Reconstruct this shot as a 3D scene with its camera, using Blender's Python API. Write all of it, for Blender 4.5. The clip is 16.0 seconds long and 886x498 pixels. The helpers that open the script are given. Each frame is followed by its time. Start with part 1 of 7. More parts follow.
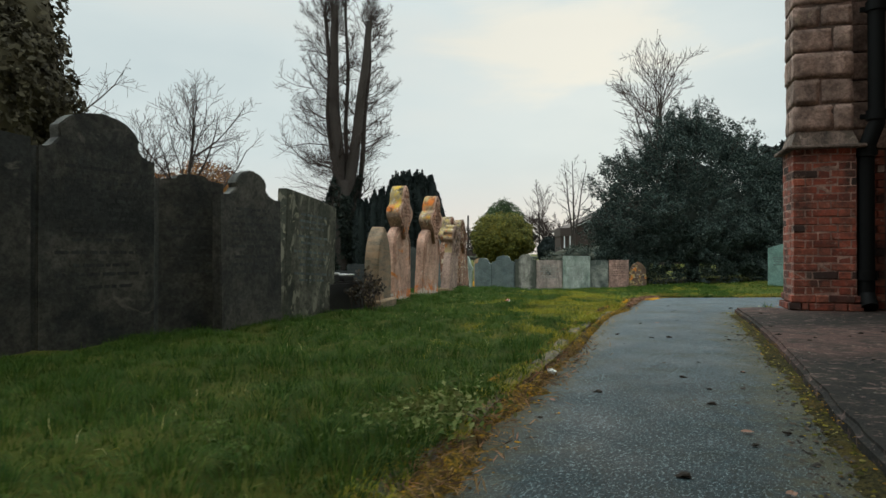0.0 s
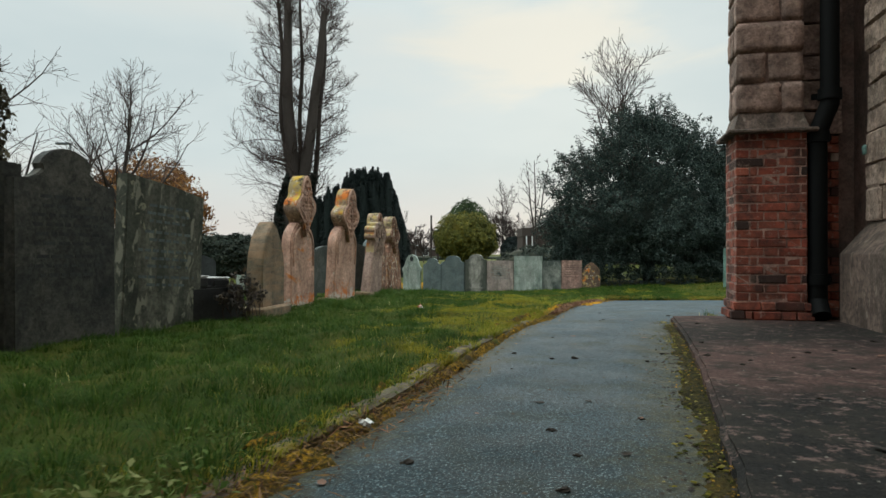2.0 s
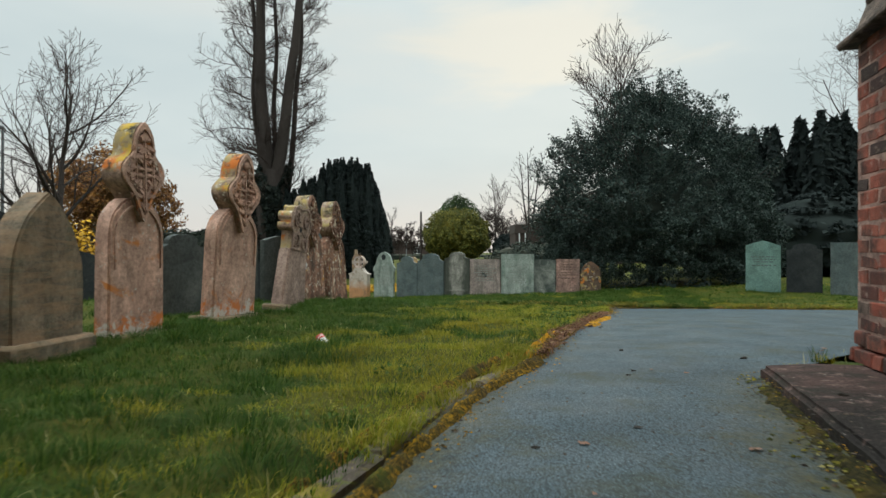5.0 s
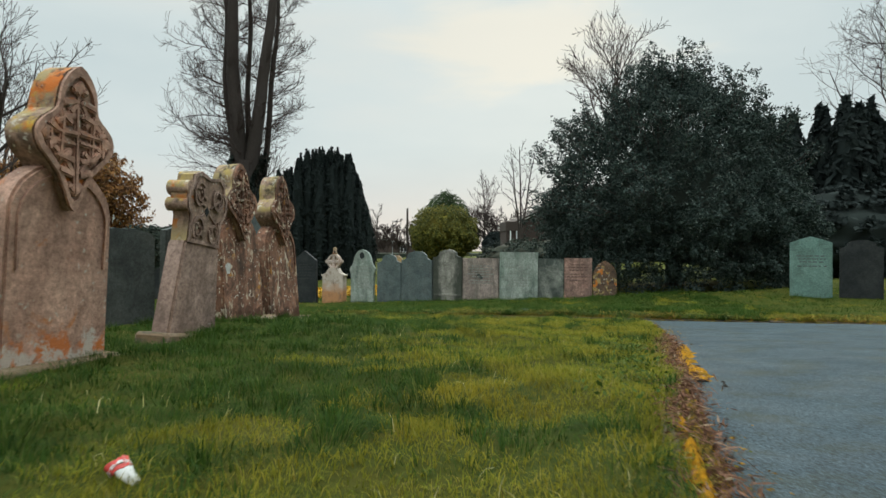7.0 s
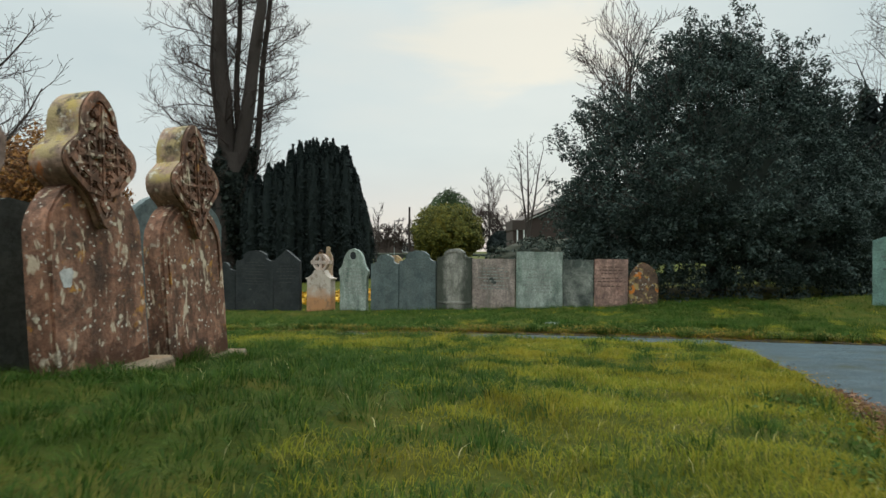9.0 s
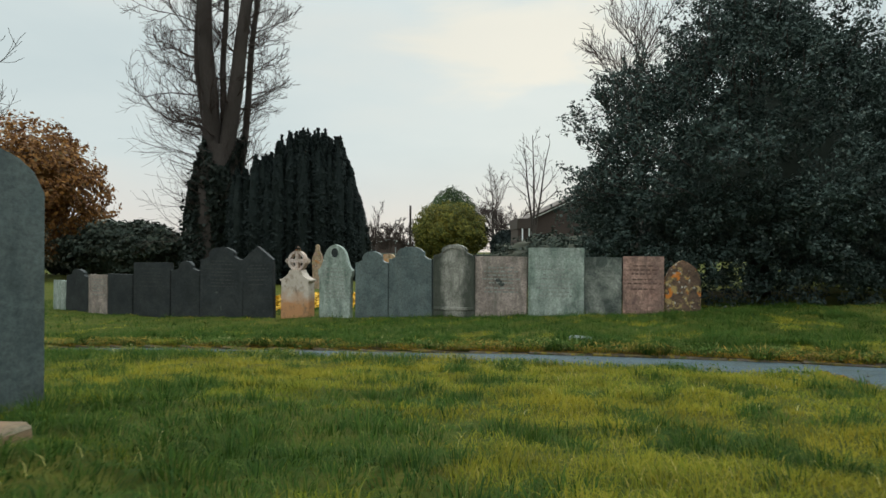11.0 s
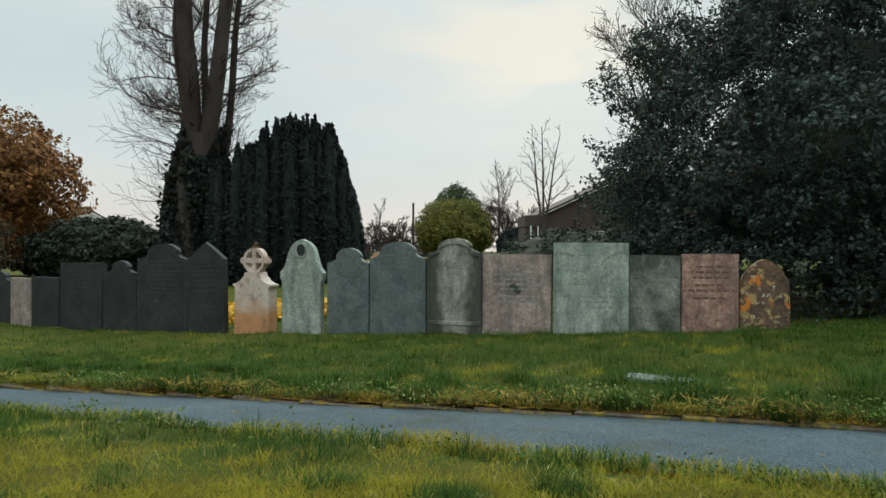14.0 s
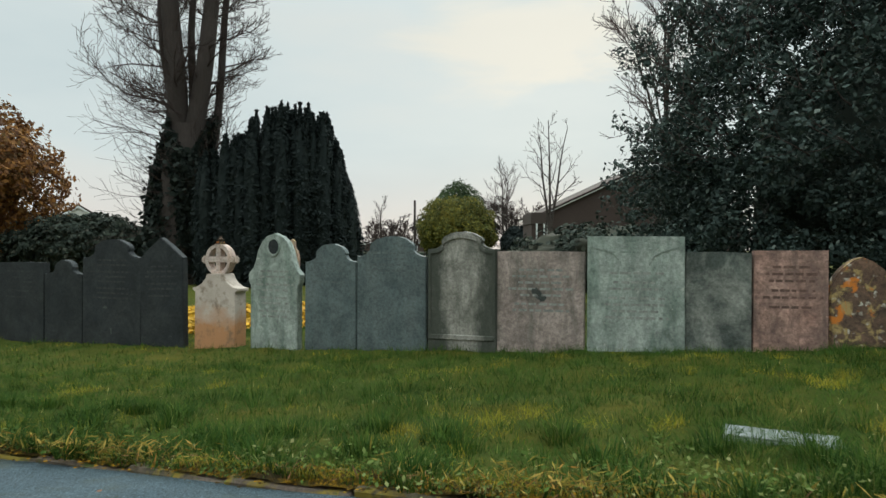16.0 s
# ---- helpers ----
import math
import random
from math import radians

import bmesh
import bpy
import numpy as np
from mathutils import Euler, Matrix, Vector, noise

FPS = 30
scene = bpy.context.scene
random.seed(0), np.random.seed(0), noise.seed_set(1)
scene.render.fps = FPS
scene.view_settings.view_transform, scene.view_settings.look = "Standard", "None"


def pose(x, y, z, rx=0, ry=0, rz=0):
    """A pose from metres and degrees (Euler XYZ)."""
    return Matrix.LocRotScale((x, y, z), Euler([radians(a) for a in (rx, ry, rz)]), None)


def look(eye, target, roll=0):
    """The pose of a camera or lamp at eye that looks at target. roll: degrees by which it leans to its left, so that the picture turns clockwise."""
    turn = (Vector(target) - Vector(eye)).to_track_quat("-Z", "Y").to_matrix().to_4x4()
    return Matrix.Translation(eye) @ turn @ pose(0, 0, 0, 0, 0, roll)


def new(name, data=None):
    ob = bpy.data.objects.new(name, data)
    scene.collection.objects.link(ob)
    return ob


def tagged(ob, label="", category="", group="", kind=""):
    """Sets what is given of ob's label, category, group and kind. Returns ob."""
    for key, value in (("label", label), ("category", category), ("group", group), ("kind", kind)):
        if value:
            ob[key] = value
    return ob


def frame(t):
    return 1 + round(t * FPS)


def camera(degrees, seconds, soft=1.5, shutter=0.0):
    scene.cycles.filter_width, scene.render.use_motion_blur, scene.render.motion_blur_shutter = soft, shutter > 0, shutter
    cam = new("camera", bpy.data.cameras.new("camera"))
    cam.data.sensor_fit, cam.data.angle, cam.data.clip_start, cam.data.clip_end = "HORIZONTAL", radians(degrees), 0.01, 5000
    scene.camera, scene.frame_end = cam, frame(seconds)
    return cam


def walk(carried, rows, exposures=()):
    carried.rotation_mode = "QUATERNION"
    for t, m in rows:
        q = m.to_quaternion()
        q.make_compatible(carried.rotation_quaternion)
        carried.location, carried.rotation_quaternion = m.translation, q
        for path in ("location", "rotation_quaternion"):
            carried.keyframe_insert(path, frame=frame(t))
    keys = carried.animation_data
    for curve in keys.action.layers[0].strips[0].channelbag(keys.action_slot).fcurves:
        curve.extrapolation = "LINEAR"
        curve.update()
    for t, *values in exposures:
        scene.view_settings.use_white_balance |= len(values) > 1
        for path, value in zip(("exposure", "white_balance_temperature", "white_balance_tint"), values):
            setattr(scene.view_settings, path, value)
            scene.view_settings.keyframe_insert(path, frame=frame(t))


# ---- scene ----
cam = camera(65.2, 16.0, shutter=0.3)
METRES, EYE, TILT, LEAN, TURN = 16.0, 0.6, 0.4, 0.0, 0.0
ROWS = [
    (0.0, 0.0, 0.0, 0.0, -0.0, 0.0, 0.0),
    (0.5, 0.0121, 0.0183, 0.0002, -0.21, 0.02, -0.02),
    (1.0, 0.0217, 0.0333, -0.0005, -2.58, 0.02, -0.1),
    (1.5, 0.0336, 0.0489, -0.0006, -2.58, 0.02, -0.13),
    (2.0, 0.0431, 0.0646, -0.0006, -2.58, 0.01, -0.13),
    (2.5, 0.0521, 0.0844, -0.0011, -2.56, 0.01, -0.14),
    (3.0, 0.0595, 0.1076, -0.0013, -2.55, -0.0, -0.15),
    (3.5, 0.0675, 0.137, -0.0017, -2.54, -0.03, -0.16),
    (4.0, 0.0736, 0.1682, -0.0019, -2.54, -0.06, -0.16),
    (6.5, 0.089, 0.3751, -0.0049, -4.06, -0.25, -0.29),
    (7.0, 0.0894, 0.4147, -0.0053, -4.1, -0.26, -0.3),
    (7.5, 0.0898, 0.4559, -0.0054, -4.05, -0.28, -0.33),
    (8.0, 0.0914, 0.4939, -0.0057, -4.0, -0.26, -0.34),
    (8.5, 0.0939, 0.5351, -0.0071, -3.94, -0.23, -0.35),
    (9.0, 0.0969, 0.5718, -0.0078, -3.88, -0.23, -0.38),
    (11.5, 0.1152, 0.7364, -0.0142, -3.57, -0.17, -0.29),
    (12.0, 0.1187, 0.7656, -0.0145, -3.5, -0.18, -0.27),
    (12.5, 0.1225, 0.7961, -0.0152, -3.42, -0.19, -0.28),
    (13.0, 0.1252, 0.8227, -0.016, -3.36, -0.19, -0.25),
    (13.5, 0.1269, 0.8495, -0.0167, -3.28, -0.2, -0.24),
    (14.0, 0.1286, 0.8736, -0.0167, -3.2, -0.22, -0.24),
    (14.5, 0.1301, 0.8995, -0.0173, -3.11, -0.23, -0.23),
    (15.0, 0.1317, 0.9248, -0.0181, -3.03, -0.26, -0.23),
    (15.5, 0.1324, 0.9522, -0.0189, -2.95, -0.29, -0.19),
    (16.0, 0.1329, 0.9792, -0.0191, -3.03, -0.3, -0.2),
]
walk(cam, [(t, pose(0, 0, EYE, TILT, LEAN, TURN) @ pose(METRES * x, METRES * y, METRES * z, 90 + pitch, roll, yaw)) for t, x, y, z, yaw, pitch, roll in ROWS])

# ---------------------------------------------------------------- light
world = bpy.data.worlds.new("overcast_sky")
scene.world = world
world.use_nodes = True
wt = world.node_tree
wt.nodes.clear()


def wn(kind, **values):
    n = wt.nodes.new(kind)
    for k, v in values.items():
        n.inputs[k].default_value = v
    return n


SUN_EL, SUN_AZ = radians(17), radians(14)      # azimuth from +y towards +x
sky = wt.nodes.new("ShaderNodeTexSky")
sky.sky_type = "NISHITA"
sky.sun_disc = False
sky.sun_elevation, sky.sun_rotation = SUN_EL, SUN_AZ
sky.air_density, sky.dust_density = 1.0, 2.0
skyscale = wt.nodes.new("ShaderNodeVectorMath")
skyscale.operation = "SCALE"
skyscale.inputs["Scale"].default_value = 0.09
wt.links.new(sky.outputs[0], skyscale.inputs[0])
coord = wt.nodes.new("ShaderNodeTexCoord")
cloudmap = wt.nodes.new("ShaderNodeMapping")
cloudmap.inputs["Scale"].default_value = (1.0, 1.0, 3.2)
cloudmap.inputs["Location"].default_value = (0.35, 0.1, 0.55)
wt.links.new(coord.outputs["Generated"], cloudmap.inputs[0])
cloud = wn("ShaderNodeTexNoise", Scale=1.7, Detail=5.0, Roughness=0.5)
wt.links.new(cloudmap.outputs[0], cloud.inputs["Vector"])
deck = wt.nodes.new("ShaderNodeValToRGB")
for e, (p, c) in zip(deck.color_ramp.elements, ((0.34, (0.575, 0.675, 0.69, 1)), (0.68, (0.72, 0.76, 0.73, 1)))):
    e.position, e.color = p, c
mid = deck.color_ramp.elements.new(0.52)
mid.color = (0.65, 0.735, 0.735, 1)
wt.links.new(cloud.outputs[0], deck.inputs[0])
# warm, brighter band low in the sky, as the cloud thins towards the horizon
sep = wt.nodes.new("ShaderNodeSeparateXYZ")
wt.links.new(coord.outputs["Generated"], sep.inputs[0])
low = wt.nodes.new("ShaderNodeMapRange")
low.interpolation_type = "SMOOTHSTEP"
for k, v in (("From Min", 0.0), ("From Max", 0.15), ("To Min", 0.7), ("To Max", 0.0)):
    low.inputs[k].default_value = v
wt.links.new(sep.outputs[2], low.inputs[0])
band = wt.nodes.new("ShaderNodeMix")
band.data_type = "RGBA"
band.inputs[7].default_value = (0.76, 0.69, 0.63, 1)
wt.links.new(low.outputs[0], band.inputs[0])
wt.links.new(deck.outputs[0], band.inputs[6])
# thin cloud lit from behind by the low sun
near_sun = wt.nodes.new("ShaderNodeVectorMath")
near_sun.operation = "SUBTRACT"
near_sun.inputs[1].default_value = (math.sin(radians(10.5)) * math.cos(radians(17)), math.cos(radians(10.5)) * math.cos(radians(17)), math.sin(radians(17)))
wt.links.new(coord.outputs["Generated"], near_sun.inputs[0])
squash = wt.nodes.new("ShaderNodeVectorMath")
squash.operation = "MULTIPLY"
squash.inputs[1].default_value = (1.0, 1.0, 2.6)
wt.links.new(near_sun.outputs[0], squash.inputs[0])
away = wt.nodes.new("ShaderNodeVectorMath")
away.operation = "LENGTH"
wt.links.new(squash.outputs[0], away.inputs[0])
wisp = wn("ShaderNodeTexNoise", Scale=4.5, Detail=6.0, Roughness=0.55, Distortion=0.4)
wt.links.new(cloudmap.outputs[0], wisp.inputs["Vector"])
edge = wt.nodes.new("ShaderNodeMath")
edge.operation = "MULTIPLY_ADD"
edge.inputs[1].default_value, edge.inputs[2].default_value = 0.42, -0.21
wt.links.new(wisp.outputs[0], edge.inputs[0])
ragged = wt.nodes.new("ShaderNodeMath")
wt.links.new(away.outputs["Value"], ragged.inputs[0])
wt.links.new(edge.outputs[0], ragged.inputs[1])
lit = wt.nodes.new("ShaderNodeMapRange")
lit.interpolation_type = "SMOOTHSTEP"
for k, v in (("From Min", 0.08), ("From Max", 0.22), ("To Min", 0.7), ("To Max", 0.0)):
    lit.inputs[k].default_value = v
wt.links.new(ragged.outputs[0], lit.inputs[0])
glow = wt.nodes.new("ShaderNodeMix")
glow.data_type = "RGBA"
glow.inputs[7].default_value = (0.84, 0.81, 0.70, 1)
wt.links.new(lit.outputs[0], glow.inputs[0])
wt.links.new(band.outputs[2], glow.inputs[6])
cover = wt.nodes.new("ShaderNodeMix")
cover.data_type = "RGBA"
cover.inputs[0].default_value = 0.975
wt.links.new(skyscale.outputs[0], cover.inputs[6])
wt.links.new(glow.outputs[2], cover.inputs[7])
# an overcast sky is about three times as bright overhead as low down
lift = wt.nodes.new("ShaderNodeMapRange")
lift.interpolation_type = "SMOOTHSTEP"
for k, v in (("From Min", 0.30), ("From Max", 1.0), ("To Min", 1.0), ("To Max", 4.7)):
    lift.inputs[k].default_value = v
wt.links.new(sep.outputs[2], lift.inputs[0])
bg = wt.nodes.new("ShaderNodeBackground")
wt.links.new(cover.outputs[2], bg.inputs[0])
wt.links.new(lift.outputs[0], bg.inputs[1])
wo = wt.nodes.new("ShaderNodeOutputWorld")
wt.links.new(bg.outputs[0], wo.inputs[0])

sun = new("sun", bpy.data.lights.new("sun", "SUN"))
sun.data.energy, sun.data.angle, sun.data.color = 0.7, radians(30), (1.0, 0.88, 0.74)
toward = Vector((math.sin(SUN_AZ) * math.cos(SUN_EL), math.cos(SUN_AZ) * math.cos(SUN_EL), math.sin(SUN_EL)))
sun.matrix_world = look(toward * 60, (0, 0, 0))


# ---------------------------------------------------------------- materials
class Mat:
    """A small builder of procedural materials."""

    def __init__(self, name, rough=0.8, spec=0.3):
        self.m = bpy.data.materials.new(name)
        self.m.use_nodes = True
        self.t = self.m.node_tree
        self.b = self.t.nodes["Principled BSDF"]
        self.b.inputs["Roughness"].default_value = rough
        self.b.inputs["Specular IOR Level"].default_value = spec
        tc = self.t.nodes.new("ShaderNodeTexCoord")
        info = self.t.nodes.new("ShaderNodeObjectInfo")
        mul = self.t.nodes.new("ShaderNodeMath")
        mul.operation = "MULTIPLY"
        mul.inputs[1].default_value = 37.0
        self.link(info.outputs["Random"], mul.inputs[0])
        add = self.t.nodes.new("ShaderNodeVectorMath")
        self.link(tc.outputs["Object"], add.inputs[0])
        self.link(mul.outputs[0], add.inputs[1])
        self.own, self.random = add.outputs[0], info.outputs["Random"]

    def link(self, a, b):
        self.t.links.new(a, b)

    def place(self):
        return self.t.nodes.new("ShaderNodeNewGeometry").outputs["Position"]

    def island(self):
        return self.t.nodes.new("ShaderNodeNewGeometry").outputs["Random Per Island"]

    def noise(self, scale, detail=4.0, rough=0.55, stretch=None, vec=None, distort=0.0):
        vec = vec or self.own
        if stretch:
            mp = self.t.nodes.new("ShaderNodeMapping")
            mp.inputs["Scale"].default_value = stretch
            self.link(vec, mp.inputs[0])
            vec = mp.outputs[0]
        n = self.t.nodes.new("ShaderNodeTexNoise")
        for k, v in (("Scale", scale), ("Detail", detail), ("Roughness", rough), ("Distortion", distort)):
            n.inputs[k].default_value = v
        self.link(vec, n.inputs["Vector"])
        return n.outputs[0]

    def cells(self, scale, vec=None):
        n = self.t.nodes.new("ShaderNodeTexVoronoi")
        n.inputs["Scale"].default_value = scale
        self.link(vec or self.own, n.inputs["Vector"])
        return n.outputs["Distance"]

    def ramp(self, fac, *stops):
        r = self.t.nodes.new("ShaderNodeValToRGB")
        els = r.color_ramp.elements
        while len(els) < len(stops):
            els.new(0.5)
        for e, (p, c) in zip(els, stops):
            e.position = p
            e.color = (*c, 1) if isinstance(c, tuple) else (c, c, c, 1)
        self.link(fac, r.inputs[0])
        return r.outputs[0]

    def mix(self, fac, a, b, blend="MIX"):
        n = self.t.nodes.new("ShaderNodeMix")
        n.data_type, n.blend_type = "RGBA", blend
        for sock, v in ((0, fac), (6, a), (7, b)):
            if isinstance(v, tuple):
                n.inputs[sock].default_value = (*v, 1)
            elif isinstance(v, (int, float)):
                n.inputs[sock].default_value = v
            else:
                self.link(v, n.inputs[sock])
        return n.outputs[2]

    def times(self, a, b):
        n = self.t.nodes.new("ShaderNodeMath")
        n.operation = "MULTIPLY"
        for i, v in enumerate((a, b)):
            if isinstance(v, (int, float)):
                n.inputs[i].default_value = v
            else:
                self.link(v, n.inputs[i])
        return n.outputs[0]

    def done(self, colour, height=None, bump=0.3, dist=0.01, rough=None):
        self.link(colour, self.b.inputs["Base Color"])
        if height is not None:
            bp = self.t.nodes.new("ShaderNodeBump")
            bp.inputs["Strength"].default_value, bp.inputs["Distance"].default_value = bump, dist
            self.link(height, bp.inputs["Height"])
            self.link(bp.outputs[0], self.b.inputs["Normal"])
        if rough is not None:
            self.link(rough, self.b.inputs["Roughness"])
        return self.m


def stone_mat(name, a, b, stain=None, stain_amt=0.5, lichen=(), rough=0.85, bump=0.35, streak=True, spec=0.25, grain=60, mottle=0.0, soot=(0.05, 0.038, 0.03), crust=(), bands=None, flecks=None, sides=None, foot=()):
    """Weathered headstone: mottled ground, running stains, grain, and lichen spots (colour, scale, limit, softness)."""
    m = Mat(name, rough, spec)
    col = m.mix(m.ramp(m.noise(3.0, 6, 0.6), (0.3, 0.0), (0.7, 1.0)), a, b)
    fine = m.noise(grain, 4, 0.7)
    col = m.mix(0.55, col, m.ramp(fine, (0.25, 0.45), (0.75, 1.0)), "MULTIPLY")
    if stain:
        s = m.noise(2.2, 5, 0.65, (3.2, 3.2, 0.7) if streak else None, distort=0.4)
        col = m.mix(m.times(m.ramp(s, (0.42, 0.0), (0.62, 1.0)), stain_amt), col, stain)
    if mottle:
        col = m.mix(m.times(m.ramp(m.noise(9, 6, 0.7, distort=0.8), (0.44, 0.0), (0.62, 1.0)), mottle), col, soot)
        col = m.mix(m.times(m.ramp(m.noise(26, 5, 0.7), (0.52, 0.0), (0.66, 1.0)), mottle), col, soot)
    col = m.mix(0.75, col, m.ramp(m.noise(3.6, 7, 0.72, distort=0.7), (0.34, 0.66), (0.66, 1.45)), "MULTIPLY")
    col = m.mix(0.6, col, m.ramp(m.noise(34, 5, 0.75), (0.36, 0.50), (0.58, 1.18)), "MULTIPLY")
    for c, scale, limit, soft in lichen:
        if limit < 0.3:          # round spots
            bend = m.t.nodes.new("ShaderNodeVectorMath")
            m.link(m.own, bend.inputs[0])
            sc = m.t.nodes.new("ShaderNodeTexNoise")
            sc.inputs["Scale"].default_value, sc.inputs["Detail"].default_value = scale * 1.4, 4
            m.link(m.own, sc.inputs["Vector"])
            small = m.t.nodes.new("ShaderNodeVectorMath")
            small.operation = "SCALE"
            small.inputs["Scale"].default_value = 1.1 / scale
            m.link(sc.outputs["Color"], small.inputs[0])
            m.link(small.outputs[0], bend.inputs[1])
            d = m.cells(scale, bend.outputs[0])
            here = m.ramp(m.noise(scale * 0.35, 3), (0.46, 0.0), (0.58, 1.0))
            spot = m.times(m.ramp(d, (limit, 1.0), (limit + soft, 0.0)), here)
            col = m.mix(spot, col, c)
        else:
            l = m.noise(scale, 5, 0.6, distort=0.6)
            col = m.mix(m.ramp(l, (limit, 0.0), (limit + soft, 1.0)), col, c)
    if bands:
        col = m.mix(m.times(m.ramp(m.noise(2.5, 7, 0.7, (1.2, 1.2, 8), distort=0.5), (0.44, 0.0), (0.62, 1.0)), 0.5), col, bands)
    if flecks:           # pale vertical scabs
        fl = m.noise(flecks[1], 3, 0.55, (1.0, 1.0, 0.42), distort=0.5)
        col = m.mix(m.ramp(fl, (flecks[2], 0.0), (flecks[2] + 0.05, 0.95)), col, flecks[0])
    if sides:            # soot that has run down both sides of the face
        tc = m.t.nodes.new("ShaderNodeTexCoord")
        sp = m.t.nodes.new("ShaderNodeSeparateXYZ")
        m.link(tc.outputs["Object"], sp.inputs[0])
        ab = m.t.nodes.new("ShaderNodeMath")
        ab.operation = "ABSOLUTE"
        m.link(sp.outputs[0], ab.inputs[0])
        wob = m.t.nodes.new("ShaderNodeMath")
        wob.operation = "MULTIPLY_ADD"
        wob.inputs[1].default_value = 0.45
        m.link(m.noise(3.5, 5, 0.65, (1.5, 1.5, 0.6)), wob.inputs[0])
        m.link(ab.outputs[0], wob.inputs[2])
        col = m.mix(m.ramp(wob.outputs[0], (0.33, 0.0), (0.46, 0.85)), col, sides)
    for c, top, scale, limit in foot:     # crusts that climb from the damp turf
        tc = m.t.nodes.new("ShaderNodeTexCoord")
        sp = m.t.nodes.new("ShaderNodeSeparateXYZ")
        m.link(tc.outputs["Object"], sp.inputs[0])
        climb = m.t.nodes.new("ShaderNodeMapRange")
        for key, value in (("From Min", 0.0), ("From Max", top), ("To Min", 1.0), ("To Max", 0.0)):
            climb.inputs[key].default_value = value
        m.link(sp.outputs[2], climb.inputs[0])
        patch = m.times(m.noise(scale, 6, 0.7, distort=0.5), climb.outputs[0])
        col = m.mix(m.ramp(patch, (limit, 0.0), (limit + 0.07, 0.9)), col, c)
    if crust:            # lichen that keeps to faces open to the rain
        dot = m.t.nodes.new("ShaderNodeVectorMath")
        dot.operation = "DOT_PRODUCT"
        dot.inputs[1].default_value = (-0.15, -0.2, 0.97)
        m.link(m.t.nodes.new("ShaderNodeNewGeometry").outputs["Normal"], dot.inputs[0])
        up = m.ramp(dot.outputs["Value"], (0.12, 0.0), (0.40, 1.0))
        for c, scale, limit in crust:
            col = m.mix(m.times(up, m.ramp(m.noise(scale, 6, 0.65), (limit, 0.0), (limit + 0.1, 1.0))), col, c)
    h = m.mix(0.5, m.noise(14, 5, 0.6), fine)
    return m.done(col, h, bump, 0.015)


def through_leaf(m, colour, share):
    """Lets part of the light through a thin leaf."""
    m.done(colour)
    tr = m.t.nodes.new("ShaderNodeBsdfTranslucent")
    m.link(colour, tr.inputs[0])
    both = m.t.nodes.new("ShaderNodeMixShader")
    both.inputs[0].default_value = share
    m.link(m.b.outputs[0], both.inputs[1])
    m.link(tr.outputs[0], both.inputs[2])
    m.link(both.outputs[0], m.t.nodes["Material Output"].inputs[0])
    return m.m


def leaf_mat(name, *stops, rough=0.55, spec=0.35, patch=0.5, share=0.2):
    m = Mat(name, rough, spec)
    col = m.ramp(m.island(), *stops)
    big = m.noise(0.9, 3, 0.5, vec=m.place())
    col = m.mix(patch, col, m.ramp(big, (0.35, 0.45), (0.65, 1.0)), "MULTIPLY")
    return through_leaf(m, col, share)


SLATE = stone_mat("slate_dark", (0.018, 0.022, 0.024), (0.030, 0.035, 0.037), (0.054, 0.059, 0.057), 0.4, (((0.10, 0.105, 0.095), 6, 0.66, 0.1),), rough=0.7, bump=0.35, streak=False, mottle=0.4, soot=(0.020, 0.024, 0.025))
SLATE_NEAR = stone_mat("slate_dark_weathered", (0.030, 0.034, 0.033), (0.056, 0.060, 0.056), (0.13, 0.122, 0.10), 0.6, (((0.17, 0.155, 0.13), 3, 0.64, 0.08),), rough=0.8, bump=0.5, streak=False, mottle=0.6, soot=(0.020, 0.022, 0.022))
SLATE_MID = stone_mat("slate_grey_green_weathered", (0.050, 0.060, 0.056), (0.080, 0.090, 0.083), (0.12, 0.125, 0.11), 0.4, rough=0.75, bump=0.4, streak=False, mottle=0.4, soot=(0.04, 0.048, 0.045))
SLATE_BLUE = stone_mat("slate_blue_green", (0.085, 0.115, 0.118), (0.115, 0.145, 0.143), (0.15, 0.17, 0.165), 0.35, rough=0.6, bump=0.25, mottle=0.3, soot=(0.075, 0.10, 0.10))
SLATE_MOSS = stone_mat("slate_algae_streaked", (0.045, 0.050, 0.038), (0.115, 0.12, 0.092), (0.23, 0.22, 0.17), 0.6,
                       (((0.24, 0.23, 0.16), 9, 0.62, 0.05),), bump=0.5, mottle=0.6, soot=(0.040, 0.045, 0.036), flecks=((0.23, 0.222, 0.17), 13, 0.58))
SANDSTONE = stone_mat("sandstone_pink", (0.58, 0.335, 0.245), (0.66, 0.425, 0.32), (0.20, 0.125, 0.095), 0.55,
                      (((0.46, 0.43, 0.36), 16, 0.71, 0.03), ((0.50, 0.45, 0.37), 14, 0.12, 0.06), ((0.50, 0.18, 0.05), 4, 0.615, 0.08)), bump=0.5, mottle=0.4, soot=(0.22, 0.13, 0.10), flecks=((0.56, 0.50, 0.42), 26, 0.66), foot=(((0.55, 0.16, 0.035), 0.50, 5, 0.37), ((0.52, 0.48, 0.42), 0.6, 11, 0.42)))
SANDSTONE_GREY = stone_mat("sandstone_grey_pink", (0.40, 0.27, 0.215), (0.50, 0.36, 0.295), (0.17, 0.12, 0.10), 0.6,
                           (((0.44, 0.42, 0.36), 16, 0.68, 0.04),), bump=0.6, mottle=0.5, soot=(0.15, 0.10, 0.08))
